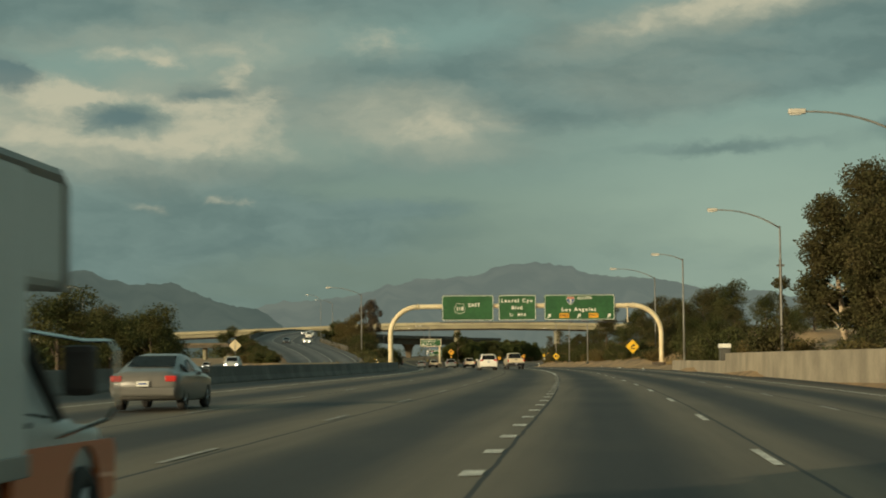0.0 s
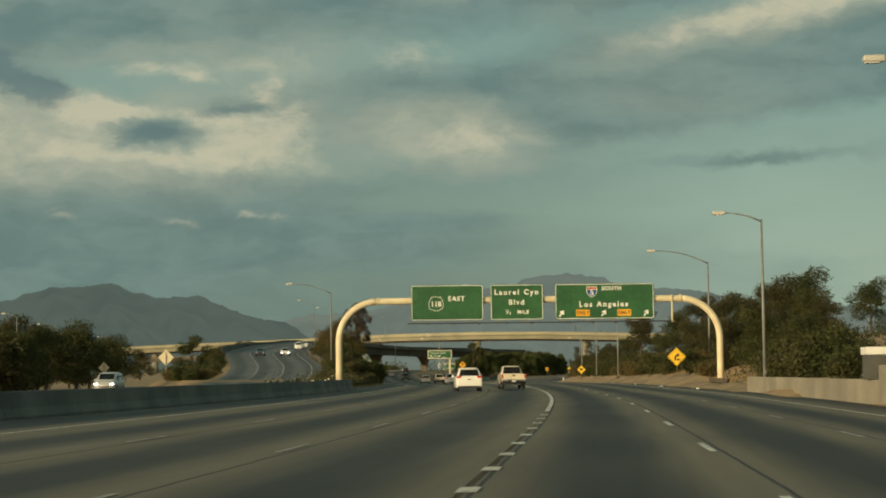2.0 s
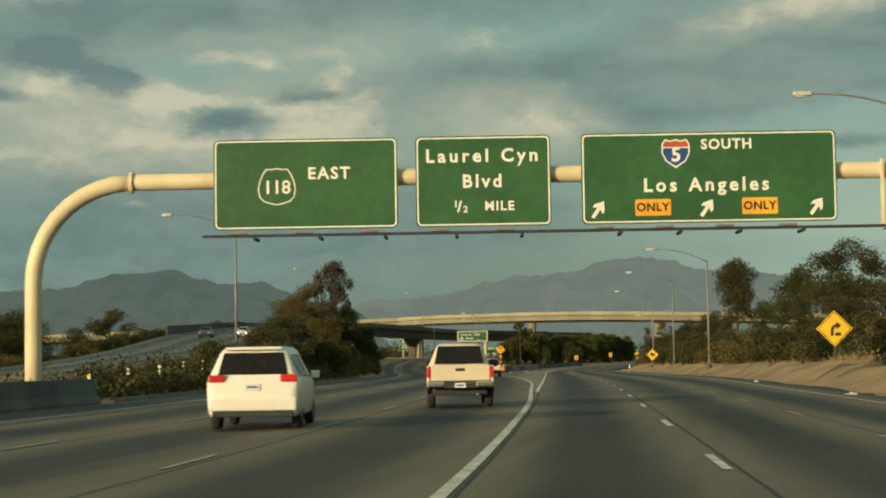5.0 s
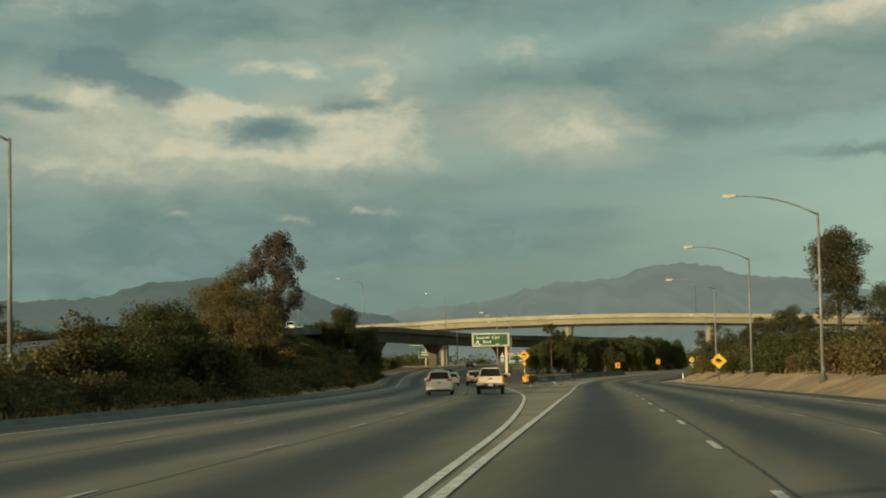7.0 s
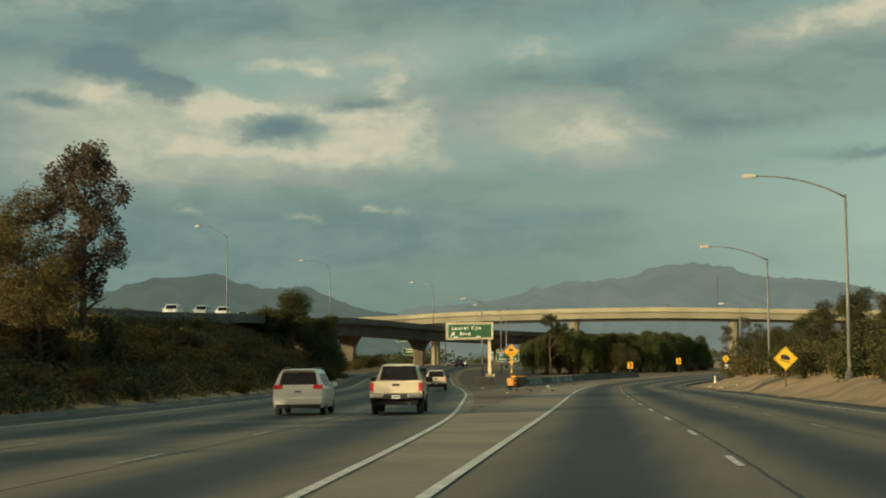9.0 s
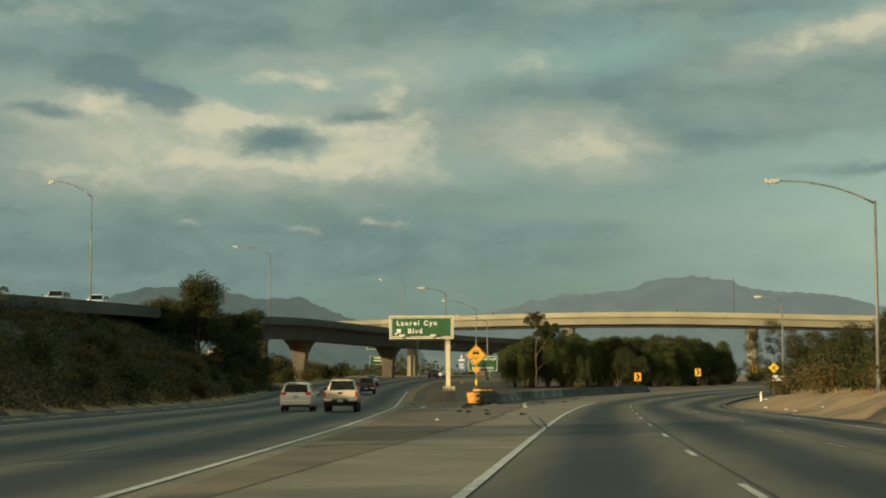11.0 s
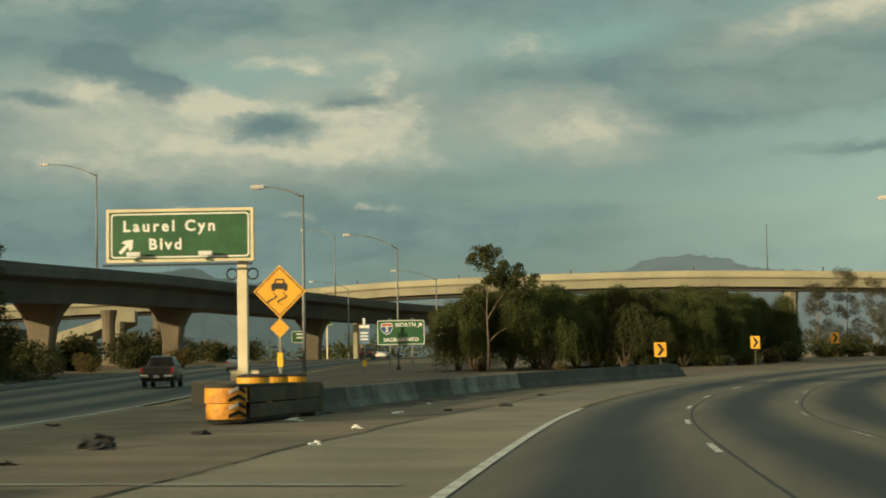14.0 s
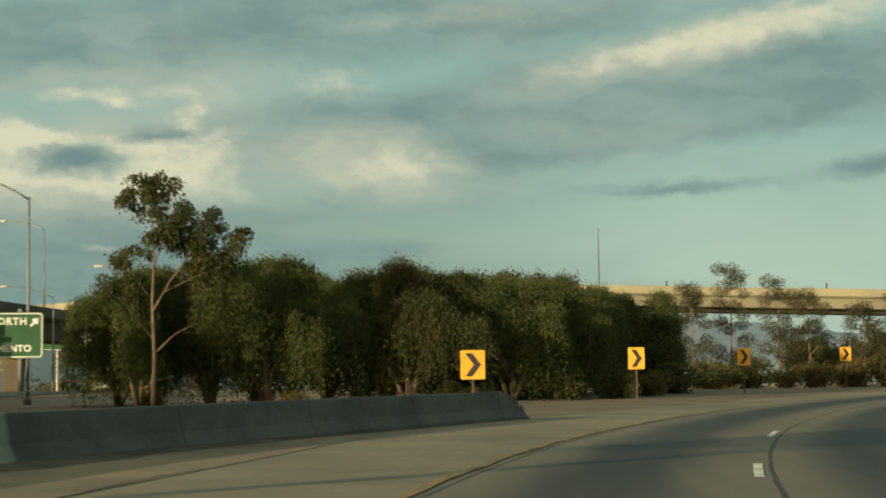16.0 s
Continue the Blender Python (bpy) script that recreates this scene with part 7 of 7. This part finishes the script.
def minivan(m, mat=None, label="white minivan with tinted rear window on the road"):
    mat = mat or P_WHITE
    c = thing("minivan", m, label, "car")
    rows = [(-2.52, 0.5, 0.8, 0.86, 0.8, 0.7), (-2.5, 0.34, 0.92, 1.0, 0.93, 0.86), (-2.42, 0.3, 1.02, 1.12, 0.965, 0.88), (-2.34, 0.28, 1.03, 1.3, 0.975, 0.84), (-2.18, 0.27, 1.04, 1.66, 0.98, 0.73), (-2.0, 0.27, 1.04, 1.73, 0.98, 0.71),
            (-0.5, 0.25, 1.02, 1.77, 0.985, 0.72), (0.5, 0.25, 1.0, 1.74, 0.985, 0.7), (0.8, 0.25, 1.0, 1.65, 0.98, 0.68), (1.55, 0.25, 0.98, 1.14, 0.97, 0.78), (2.2, 0.25, 0.86, 0.95, 0.93, 0.75), (2.48, 0.28, 0.7, 0.78, 0.82, 0.6), (2.54, 0.4, 0.6, 0.64, 0.7, 0.5)]
    part("body", loft(rows, mat, "body"), mat, c)
    quad_patch("rear_window", [(-0.74, -2.405, 1.16), (0.74, -2.405, 1.16), (0.63, -2.21, 1.62), (-0.63, -2.21, 1.62)], GLASS, c, thick=0.02)
    quad_patch("windscreen", [(0.66, 1.5, 1.2), (-0.66, 1.5, 1.2), (-0.6, 0.83, 1.66), (0.6, 0.83, 1.66)], GLASS, c, thick=0.02)
    glazing(c, rows, 4, 9, [(-2.02, -0.95), (-0.88, 0.12), (0.2, 0.95)])
    for sx in (-1, 1):
        part("tail_lamp", box(min(sx * 0.58, sx * 0.93), max(sx * 0.58, sx * 0.93), -2.52, -2.36, 1.0, 1.16, 0.03), TAIL, c, "red tail lamp")
        part("mirror", box(min(sx * 0.95, sx * 1.15), max(sx * 0.95, sx * 1.15), 0.98, 1.1, 1.05, 1.22, 0.03), mat, c)
        part("roof_rail", tube([(sx * 0.62, -1.9, 1.76), (sx * 0.62, -1.8, 1.8), (sx * 0.62, 0.3, 1.8), (sx * 0.62, 0.4, 1.76)], 0.02, 6), TRIM, c)
    part("rear_bumper", box(-0.93, 0.93, -2.6, -2.35, 0.4, 0.68, 0.06), mat, c)
    part("bumper_skirt", box(-0.85, 0.85, -2.56, -2.3, 0.27, 0.41, 0.03), TRIM, c, "black lower skirt")
    p = part("plate", box(-0.16, 0.16, -2.54, -2.5, 0.82, 0.97, 0.008), PLATE, c)
    bars(p, -0.11, 0.88, 0.22, 0.04, BLUE, -2.546)
    part("spoiler", box(-0.6, 0.6, -2.3, -2.1, 1.68, 1.74, 0.02), mat, c)
    part("badge", box(0.42, 0.66, -2.51, -2.49, 0.86, 0.9, 0.004), CHROME, c)
    wheels(c, 0.86, (-1.55, 1.5), 0.96)
    return c


def pickup(m, mat, label, rear=True):
    c = thing("pickup_truck", m, label, "pickup truck")
    cab = [(-0.75, 0.5, 1.2, 1.24, 0.94, 0.86), (-0.7, 0.48, 1.22, 1.5, 0.95, 0.78), (-0.55, 0.46, 1.22, 1.86, 0.955, 0.7), (-0.3, 0.45, 1.22, 1.93, 0.96, 0.69), (0.9, 0.45, 1.2, 1.92, 0.965, 0.69), (1.15, 0.45, 1.19, 1.84, 0.96, 0.68),
           (1.8, 0.45, 1.17, 1.27, 0.96, 0.8), (2.6, 0.45, 1.08, 1.17, 0.95, 0.78), (2.86, 0.48, 0.95, 1.05, 0.9, 0.7), (2.95, 0.55, 0.8, 0.86, 0.8, 0.6)]
    part("cab", loft(cab, mat, "cab"), mat, c)
    for sx in (-1, 1):
        a, b = sorted((sx * 0.9, sx * 0.99))
        part("bed_side", box(a, b, -2.78, -0.72, 0.62, 1.25, 0.03), mat, c)
        a, b = sorted((sx * 0.86, sx * 0.985))
        part("tail_lamp", box(a, b, -2.84, -2.72, 0.9, 1.22, 0.025), TAIL, c, "red tail lamp")
        a, b = sorted((sx * 0.97, sx * 1.24))
        part("mirror", box(a, b, 1.05, 1.2, 1.2, 1.42, 0.04), TRIM, c, "black door mirror")
        a, b = sorted((sx * 0.45, sx * 0.98))
        part("bumper_corner", box(a, b, -2.98, -2.72, 0.6, 0.78, 0.05), CHROME, c, "chrome bumper corner")
        part("wheel_arch", tube([(sx * 0.985, -1.85 + 0.46 * math.cos(t), 0.42 + 0.46 * math.sin(t)) for t in np.linspace(0, math.pi, 10)], 0.035, 6), TRIM, c)
    part("bed_floor", box(-0.92, 0.92, -2.76, -0.74, 0.6, 0.7, 0.01), TRIM, c)
    t = part("tailgate", box(-0.87, 0.87, -2.83, -2.74, 0.8, 1.26, 0.03), mat, c)
    part("gate_handle", box(-0.14, 0.14, -2.85, -2.82, 1.08, 1.17, 0.015), TRIM, t, "black handle")
    part("bumper", box(-0.5, 0.5, -2.96, -2.74, 0.58, 0.74, 0.03), TRIM, c)
    p = part("plate", box(-0.16, 0.16, -2.99, -2.95, 0.6, 0.74, 0.008), PLATE, c)
    bars(p, -0.11, 0.65, 0.22, 0.04, BLUE, -2.996)
    part("undertray", box(-0.8, 0.8, -2.6, 2.6, 0.36, 0.6, 0.03), TRIM, c)
    part("exhaust", tube([(0.5, -2.7, 0.4), (0.5, -2.9, 0.4)], 0.04, 8), GALV, c)
    quad_patch("rear_window", [(-0.76, -0.81, 1.3), (0.76, -0.81, 1.3), (0.64, -0.65, 1.84), (-0.64, -0.65, 1.84)], GLASS, c, thick=0.03)
    quad_patch("windscreen", [(0.68, 1.74, 1.32), (-0.68, 1.74, 1.32), (-0.6, 1.2, 1.84), (0.6, 1.2, 1.84)], GLASS, c, thick=0.03)
    glazing(c, cab, 2, 6, [(-0.5, 0.25), (0.33, 1.15)])
    wheels(c, 0.86, (-1.85, 1.85), 1.12)
    return c


SEDAN = [(-2.38, 0.45, 0.72, 0.8, 0.75, 0.6), (-2.32, 0.32, 0.85, 0.96, 0.86, 0.7), (-1.9, 0.27, 0.92, 1.03, 0.89, 0.7), (-1.55, 0.25, 0.93, 1.08, 0.9, 0.66), (-0.95, 0.24, 0.93, 1.4, 0.905, 0.6), (-0.2, 0.23, 0.92, 1.45, 0.905, 0.6),
         (0.35, 0.23, 0.9, 1.4, 0.9, 0.6), (1.15, 0.23, 0.87, 1.0, 0.89, 0.68), (1.9, 0.25, 0.78, 0.87, 0.86, 0.66), (2.3, 0.3, 0.66, 0.73, 0.76, 0.55), (2.38, 0.4, 0.55, 0.58, 0.66, 0.45)]
SUVR = [(-2.28, 0.55, 0.95, 1.0, 0.8, 0.75), (-2.25, 0.45, 1.05, 1.15, 0.9, 0.82), (-2.15, 0.42, 1.08, 1.5, 0.92, 0.75), (-2.0, 0.4, 1.08, 1.72, 0.92, 0.7), (-0.5, 0.4, 1.06, 1.8, 0.925, 0.7), (0.4, 0.4, 1.05, 1.77, 0.925, 0.69), (0.7, 0.4, 1.05, 1.68, 0.92, 0.68),
        (1.25, 0.4, 1.04, 1.16, 0.915, 0.76), (2.0, 0.42, 0.95, 1.06, 0.9, 0.74), (2.25, 0.48, 0.8, 0.88, 0.8, 0.6)]


def car(m, mat, label, rows=SEDAN, lights=False, name="car"):
    c = thing(name, m, label, "car")
    part("body", loft(rows, mat, "body"), mat, c)
    suv = rows is SUVR
    ye, yf, hw = rows[0][0], rows[-1][0], rows[2][4]
    if suv:
        quad_patch("rear_window", [(-0.68, -2.205, 1.18), (0.68, -2.205, 1.18), (0.6, -2.06, 1.62), (-0.6, -2.06, 1.62)], GLASS, c, thick=0.02)
        quad_patch("windscreen", [(0.64, 1.2, 1.22), (-0.64, 1.2, 1.22), (-0.58, 0.72, 1.68), (0.58, 0.72, 1.68)], GLASS, c, thick=0.02)
        glazing(c, rows, 3, 7, [(-1.9, -1.0), (-0.92, 0.0), (0.08, 0.85)])
    else:
        quad_patch("rear_window", [(-0.62, -1.53, 1.12), (0.62, -1.53, 1.12), (0.54, -0.98, 1.39), (-0.54, -0.98, 1.39)], GLASS, c, thick=0.025)
        quad_patch("windscreen", [(0.6, 1.08, 1.06), (-0.6, 1.08, 1.06), (-0.54, 0.38, 1.4), (0.54, 0.38, 1.4)], GLASS, c, thick=0.025)
        glazing(c, rows, 3, 7, [(-1.15, -0.3), (-0.22, 0.62)])
    zl = 0.95 if suv else 0.74
    for sx in (-1, 1):
        a, b = sorted((sx * (hw - 0.34), sx * (hw - 0.06)))
        part("tail_lamp", box(a, b, ye - 0.02, ye + 0.14, zl, zl + 0.15, 0.03), TAIL, c, "red tail lamp")
        a, b = sorted((sx * (hw - 0.42), sx * (hw - 0.14)))
        part("head_lamp", box(a, b, yf - 0.2, yf + 0.02, 0.6 if not suv else 0.76, 0.72 if not suv else 0.9, 0.03), HEADL if lights else CLEARL, c, "lit head lamp" if lights else "clear head lamp")
        a, b = sorted((sx * (hw - 0.02), sx * (hw + 0.17)))
        part("mirror", box(a, b, 0.6, 0.72, zl + 0.18, zl + 0.32, 0.03), mat, c)
    part("rear_bumper", box(-hw + 0.08, hw - 0.08, ye - 0.06, ye + 0.2, 0.38, 0.6, 0.05), mat if not suv else TRIM, c)
    part("front_bumper", box(-hw + 0.14, hw - 0.14, yf - 0.25, yf + 0.05, 0.34, 0.52, 0.05), mat, c)
    part("grille", box(-0.4, 0.4, yf - 0.08, yf + 0.02, 0.55, 0.66, 0.02), TRIM, c)
    p = part("plate", box(-0.16, 0.16, ye - 0.08, ye - 0.03, 0.62, 0.75, 0.008), PLATE, c)
    bars(p, -0.11, 0.67, 0.22, 0.04, BLUE, ye - 0.086)
    wheels(c, hw - 0.1, (-1.4, 1.4), 0.93 if not suv else 1.05)
    return c


def cube_van(m):
    """A small removal van: box body over a cab with an orange lower half."""
    c = thing("moving_van", m, "white box van with orange lower cab, beside the lane", "truck")
    part("cargo_box", box(-1.03, 1.03, -3.3, 0.55, 0.75, 2.86, 0.12, seg=4), P_BOX, c)
    part("box_attic", box(-1.02, 1.02, 0.45, 1.35, 2.0, 2.86, 0.12, seg=4), P_BOX, c, "box front over the cab")
    for sx in (-1, 1):
        part("corner_rail", tube([(sx * 0.97, -3.2, 2.81), (sx * 0.97, 1.22, 2.81), (sx * 0.98, 1.3, 2.74), (sx * 0.98, 1.31, 2.0)], 0.07, 8), GALV, c, "grey corner rail")
        part("side_rail", box(min(sx * 1.02, sx * 1.05), max(sx * 1.02, sx * 1.05), -3.2, 0.5, 0.75, 0.9, 0.01), GALV, c)
    cab = [(0.5, 0.5, 1.08, 1.9, 0.92, 0.8), (0.75, 0.5, 1.08, 1.92, 0.93, 0.78), (0.95, 0.5, 1.08, 1.84, 0.93, 0.76), (1.5, 0.5, 1.06, 1.18, 0.93, 0.82), (2.4, 0.5, 0.99, 1.09, 0.92, 0.8), (2.8, 0.52, 0.95, 1.02, 0.86, 0.7), (2.86, 0.6, 0.85, 0.9, 0.8, 0.6)]
    part("cab", loft(cab, P_CAB, "cab"), P_CAB, c)
    glazing(c, cab, 0, 3, [(0.56, 1.36)])
    quad_patch("windscreen", [(0.7, 1.47, 1.22), (-0.7, 1.47, 1.22), (-0.64, 0.99, 1.83), (0.64, 0.99, 1.83)], GLASS, c, thick=0.03)
    for sx in (-1, 1):
        part("pillar", tube([(sx * 0.925, 1.5, 1.1), (sx * 0.79, 0.98, 1.84)], 0.05, 6), TRIM, c, "black windscreen pillar")
        # orange flank with its wheel opening
        out = [(0.45, 0.42), (1.62, 0.42)] + [(2.05 - 0.43 * math.cos(t), 0.42 + 0.46 * math.sin(t)) for t in np.linspace(0.05, math.pi - 0.05, 12)] + [(2.5, 0.42), (2.84, 0.45), (2.86, 0.82), (2.78, 0.9), (0.45, 0.92)]
        bm = bmesh.new()
        vs = [[bm.verts.new((sx * x, y, z)) for y, z in out] for x in (0.9, 0.955)]
        bm.faces.new(vs[0])
        bm.faces.new(vs[1][::-1])
        for i in range(len(out)):
            j = (i + 1) % len(out)
            bm.faces.new((vs[0][i], vs[0][j], vs[1][j], vs[1][i]))
        part("flank", bm, P_ORANGE, c, "orange lower flank")
        mm = part("mirror", box(min(sx * 1.08, sx * 1.3), max(sx * 1.08, sx * 1.3), 1.02, 1.12, 1.27, 1.62, 0.05), TRIM, c, "black door mirror")
        part("mirror_bracket", tube([(sx * 0.93, 0.7, 1.72), (sx * 1.2, 1.1, 1.65), (sx * 1.34, 1.2, 1.65), (sx * 1.38, 1.22, 1.58), (sx * 1.38, 1.22, 1.2), (sx * 1.3, 1.3, 1.1), (sx * 0.95, 1.45, 0.97)], 0.016, 6), CHROME, mm, "bent tube bracket")
        part("handle", box(min(sx * 0.95, sx * 0.98), max(sx * 0.95, sx * 0.98), 0.6, 0.75, 1.06, 1.1, 0.01), TRIM, c)
        part("head_lamp", box(min(sx * 0.5, sx * 0.8), max(sx * 0.5, sx * 0.8), 2.78, 2.88, 0.78, 0.94, 0.02), CLEARL, c)
    part("front_bumper", box(-0.92, 0.92, 2.75, 2.98, 0.42, 0.62, 0.04), TRIM, c)
    part("grille", box(-0.48, 0.48, 2.84, 2.9, 0.68, 0.92, 0.02), TRIM, c)
    part("rear_door", box(-0.95, 0.95, -3.34, -3.29, 0.85, 2.6, 0.02), P_BOX, c)
    part("chassis", box(-0.6, 0.6, -3.1, 2.6, 0.4, 0.75, 0.03), TRIM, c)
    wheels(c, 0.86, (-1.9, 2.05), 1.06)
    return c


def on_road(x, y, rz, z=None):
    return pose(x, y, float(gz(y)) + 0.01 if z is None else z, 0, 0, rz)


cube_van(on_road(-4.38, 9.8, 1.0)).scale = (1.0, 1.0, 0.9)
minivan(on_road(-12.2, 197.0, 8.0))
pickup(on_road(-10.0, 213.0, 8.5), P_CREAM, "white pickup truck with closed tailgate and chrome bumper")
minivan(on_road(-44.7, 451.6, 10.0), None, "white minivan beside a pickup truck on the road")
pickup(on_road(-41.4, 449.3, 10.0), P_CREAM, "champagne pickup truck with closed tailgate on the road")
car(on_road(-11.4, 46.4, 1.0), paint("dull_grey_paint", (0.12, 0.12, 0.11)), "grey sedan in a far lane of the freeway")
pickup(on_road(-25.3, 351.5, 8.0), P_CREAM, "white pickup truck with a chrome bumper beside a minivan")
minivan(on_road(-28.9, 350.5, 8.0), None, "white minivan with tinted windows beside a pickup truck")
pickup(on_road(-60.8, 545.0, 11.0), P_TAN, "dark grey pickup truck ahead on the freeway")
car(on_road(-72.0, 600, 9.0), P_SILVER, "silver sedan far ahead on the freeway")
car(on_road(-79.0, 690, 5.0), P_DARK, "dark car far ahead on the freeway", SUVR, name="sport_utility_car")
car(on_road(-83.0, 720, 5.0), P_WHITE, "white car far ahead on the freeway")
car(on_road(-5.0, 592.0, -21.0), P_WHITE, "white sport utility car ahead on the ramp", SUVR, name="sport_utility_car")
car(on_road(-10.0, 586.0, -20.0), P_DARK, "dark sport utility car ahead on the ramp", SUVR, name="sport_utility_car")
for x, y, mat, lab, body in ((-42.5, 206, P_SILVER, "silver oncoming car with lit head lamps", SUVR), (-68.0, 294, P_DARK, "dark oncoming car with lit head lamps", SEDAN), (-100.0, 450, P_WHITE, "white oncoming car far off with lit head lamps", SEDAN), (-93.0, 420, P_SILVER, "silver oncoming car far off with lit head lamps", SUVR)):
    car(on_road(x, y, 186, float(gz(y)) - 0.01), mat, lab, body, lights=True)
for y, o, mat, lit, rows in ((398, -4.6, P_WHITE, True, SEDAN), (392, -9.4, P_DARK, False, SEDAN), (560, -7.0, P_SILVER, True, SEDAN), (482, -3.4, P_WHITE, False, SUVR), (505, -3.8, P_SILVER, False, SUVR), (521, -3.6, P_WHITE, False, SUVR)):
    car(pose(float(CE(y)) + o, y, float(CZ(y)) - o / float(CW(y)) * float(CT(y)) + 0.02, -1.6, 0, 190), mat, "oncoming car on the connector road", rows, lights=lit)


# ================= litter =================
def scrap(x, y, s, mat, label, seed, flat=0.25):
    rg = random.Random(seed)
    bm = bmesh.new()
    bmesh.ops.create_icosphere(bm, subdivisions=3, radius=0.5)
    for v in bm.verts:
        k = 0.62 + 0.95 * noise.noise(v.co * 2.6 + Vector((seed, 0, 0)))
        v.co = Vector((v.co.x * k * s, v.co.y * k * s * rg.uniform(0.5, 0.9), max(-0.02, v.co.z * k * s * flat)))
    me = bm_mesh("debris", bm, mat)
    ob = new("debris", me)
    ob.matrix_basis = pose(x, y, max(float(gz(y)) + 0.02, float(ground_z(np.array(x), np.array(y))) + 0.01), 0, 0, rg.uniform(0, 360))
    return tagged(ob, label, "debris", "litter on the gore")


SCRAP = [(-37.6, 471.9, 1.05, 0), (-37.0, 471.0, 0.7, 0), (-44.0, 485.8, 0.6, 0), (-36.6, 465.6, 0.45, 0), (-33.1, 452.1, 0.4, 0), (-34.1, 447.9, 0.75, 0), (-33.8, 449.9, 0.5, 0), (-33.3, 472.7, 0.45, 1), (-37.9, 488.9, 0.5, 1), (-37.5, 478.7, 0.7, 0), (-36.2, 495.6, 0.5, 1),
         (-38.9, 508.4, 0.5, 1), (-39.4, 512.0, 0.6, 1), (-37.3, 507.6, 0.25, 1), (-33.7, 503.2, 0.8, 0), (-34.2, 518.5, 0.6, 0), (-34.9, 497.7, 0.5, 0), (-39.2, 502.2, 0.4, 1), (-30.7, 421.5, 0.35, 1), (-30.8, 437.4, 0.55, 0), (-32.9, 443.8, 0.4, 0), (-29.0, 437.3, 0.5, 0), (-34.5, 481.7, 0.5, 1), (-39.6, 466.8, 0.6, 1),
         (-15.9, 447.3, 0.4, 1), (-15.9, 516.0, 0.6, 1), (-16.2, 470, 0.35, 1), (-14.6, 452, 0.3, 1), (-15.0, 460, 0.35, 1), (-13.2, 447, 0.3, 1), (-8.0, 404, 0.4, 0), (2.6, 222, 0.5, 1), (4.9, 196, 0.6, 1), (0.5, 262, 0.4, 1), (-32, 288, 0.4, 1), (-35, 310, 0.4, 1)]
for i, (x, y, s, k) in enumerate(SCRAP):
    scrap(x, y, s, (RUBBER, WHITE)[k], ("black torn tyre scrap lying on the concrete", "pale crumpled litter lying on the ground")[k], i, 0.6 if s > 1 else 0.35)
post = thing("marker_post", pose(-16.4, 500.0, float(gz(500)) - 0.05), "white marker post beside the ramp kerb", "post")
part("shaft", box(-0.09, 0.09, -0.04, 0.04, 0, 1.0, 0.015), WHITE, post)
part("reflector", plate(rounded(-0.06, 0.06, 0.7, 0.9, 0.01, 1), -0.047, -0.041), LEMON, post)
board_small = thing("object_marker", pose(-14.6, 505.5, float(gz(505)) + 0.1, 0, 0, 5), "white rectangular sign board on a post", "road sign")
part("post", box(-0.05, 0.05, 0, 0.09, -0.2, 2.2, 0.01), BARK, board_small)
part("panel", plate(rounded(-0.75, 0.75, 1.75, 2.25, 0.03, 1), -0.03, 0.0), WHITE, board_small)
rail = thing("guard_rail", pose(7.0, 205.5, float(gz(205)), 0, 0, 12), "short weathered wooden guard rail at gantry foot", "guard rail")
for k in range(3):
    part("post", box(-0.1, 0.1, -2.4 + k * 2.4, -2.2 + k * 2.4, -0.2, 0.75, 0.01), BARK, rail)
part("beam", box(-0.2, -0.1, -2.6, 2.8, 0.42, 0.75, 0.02), BARK, rail)
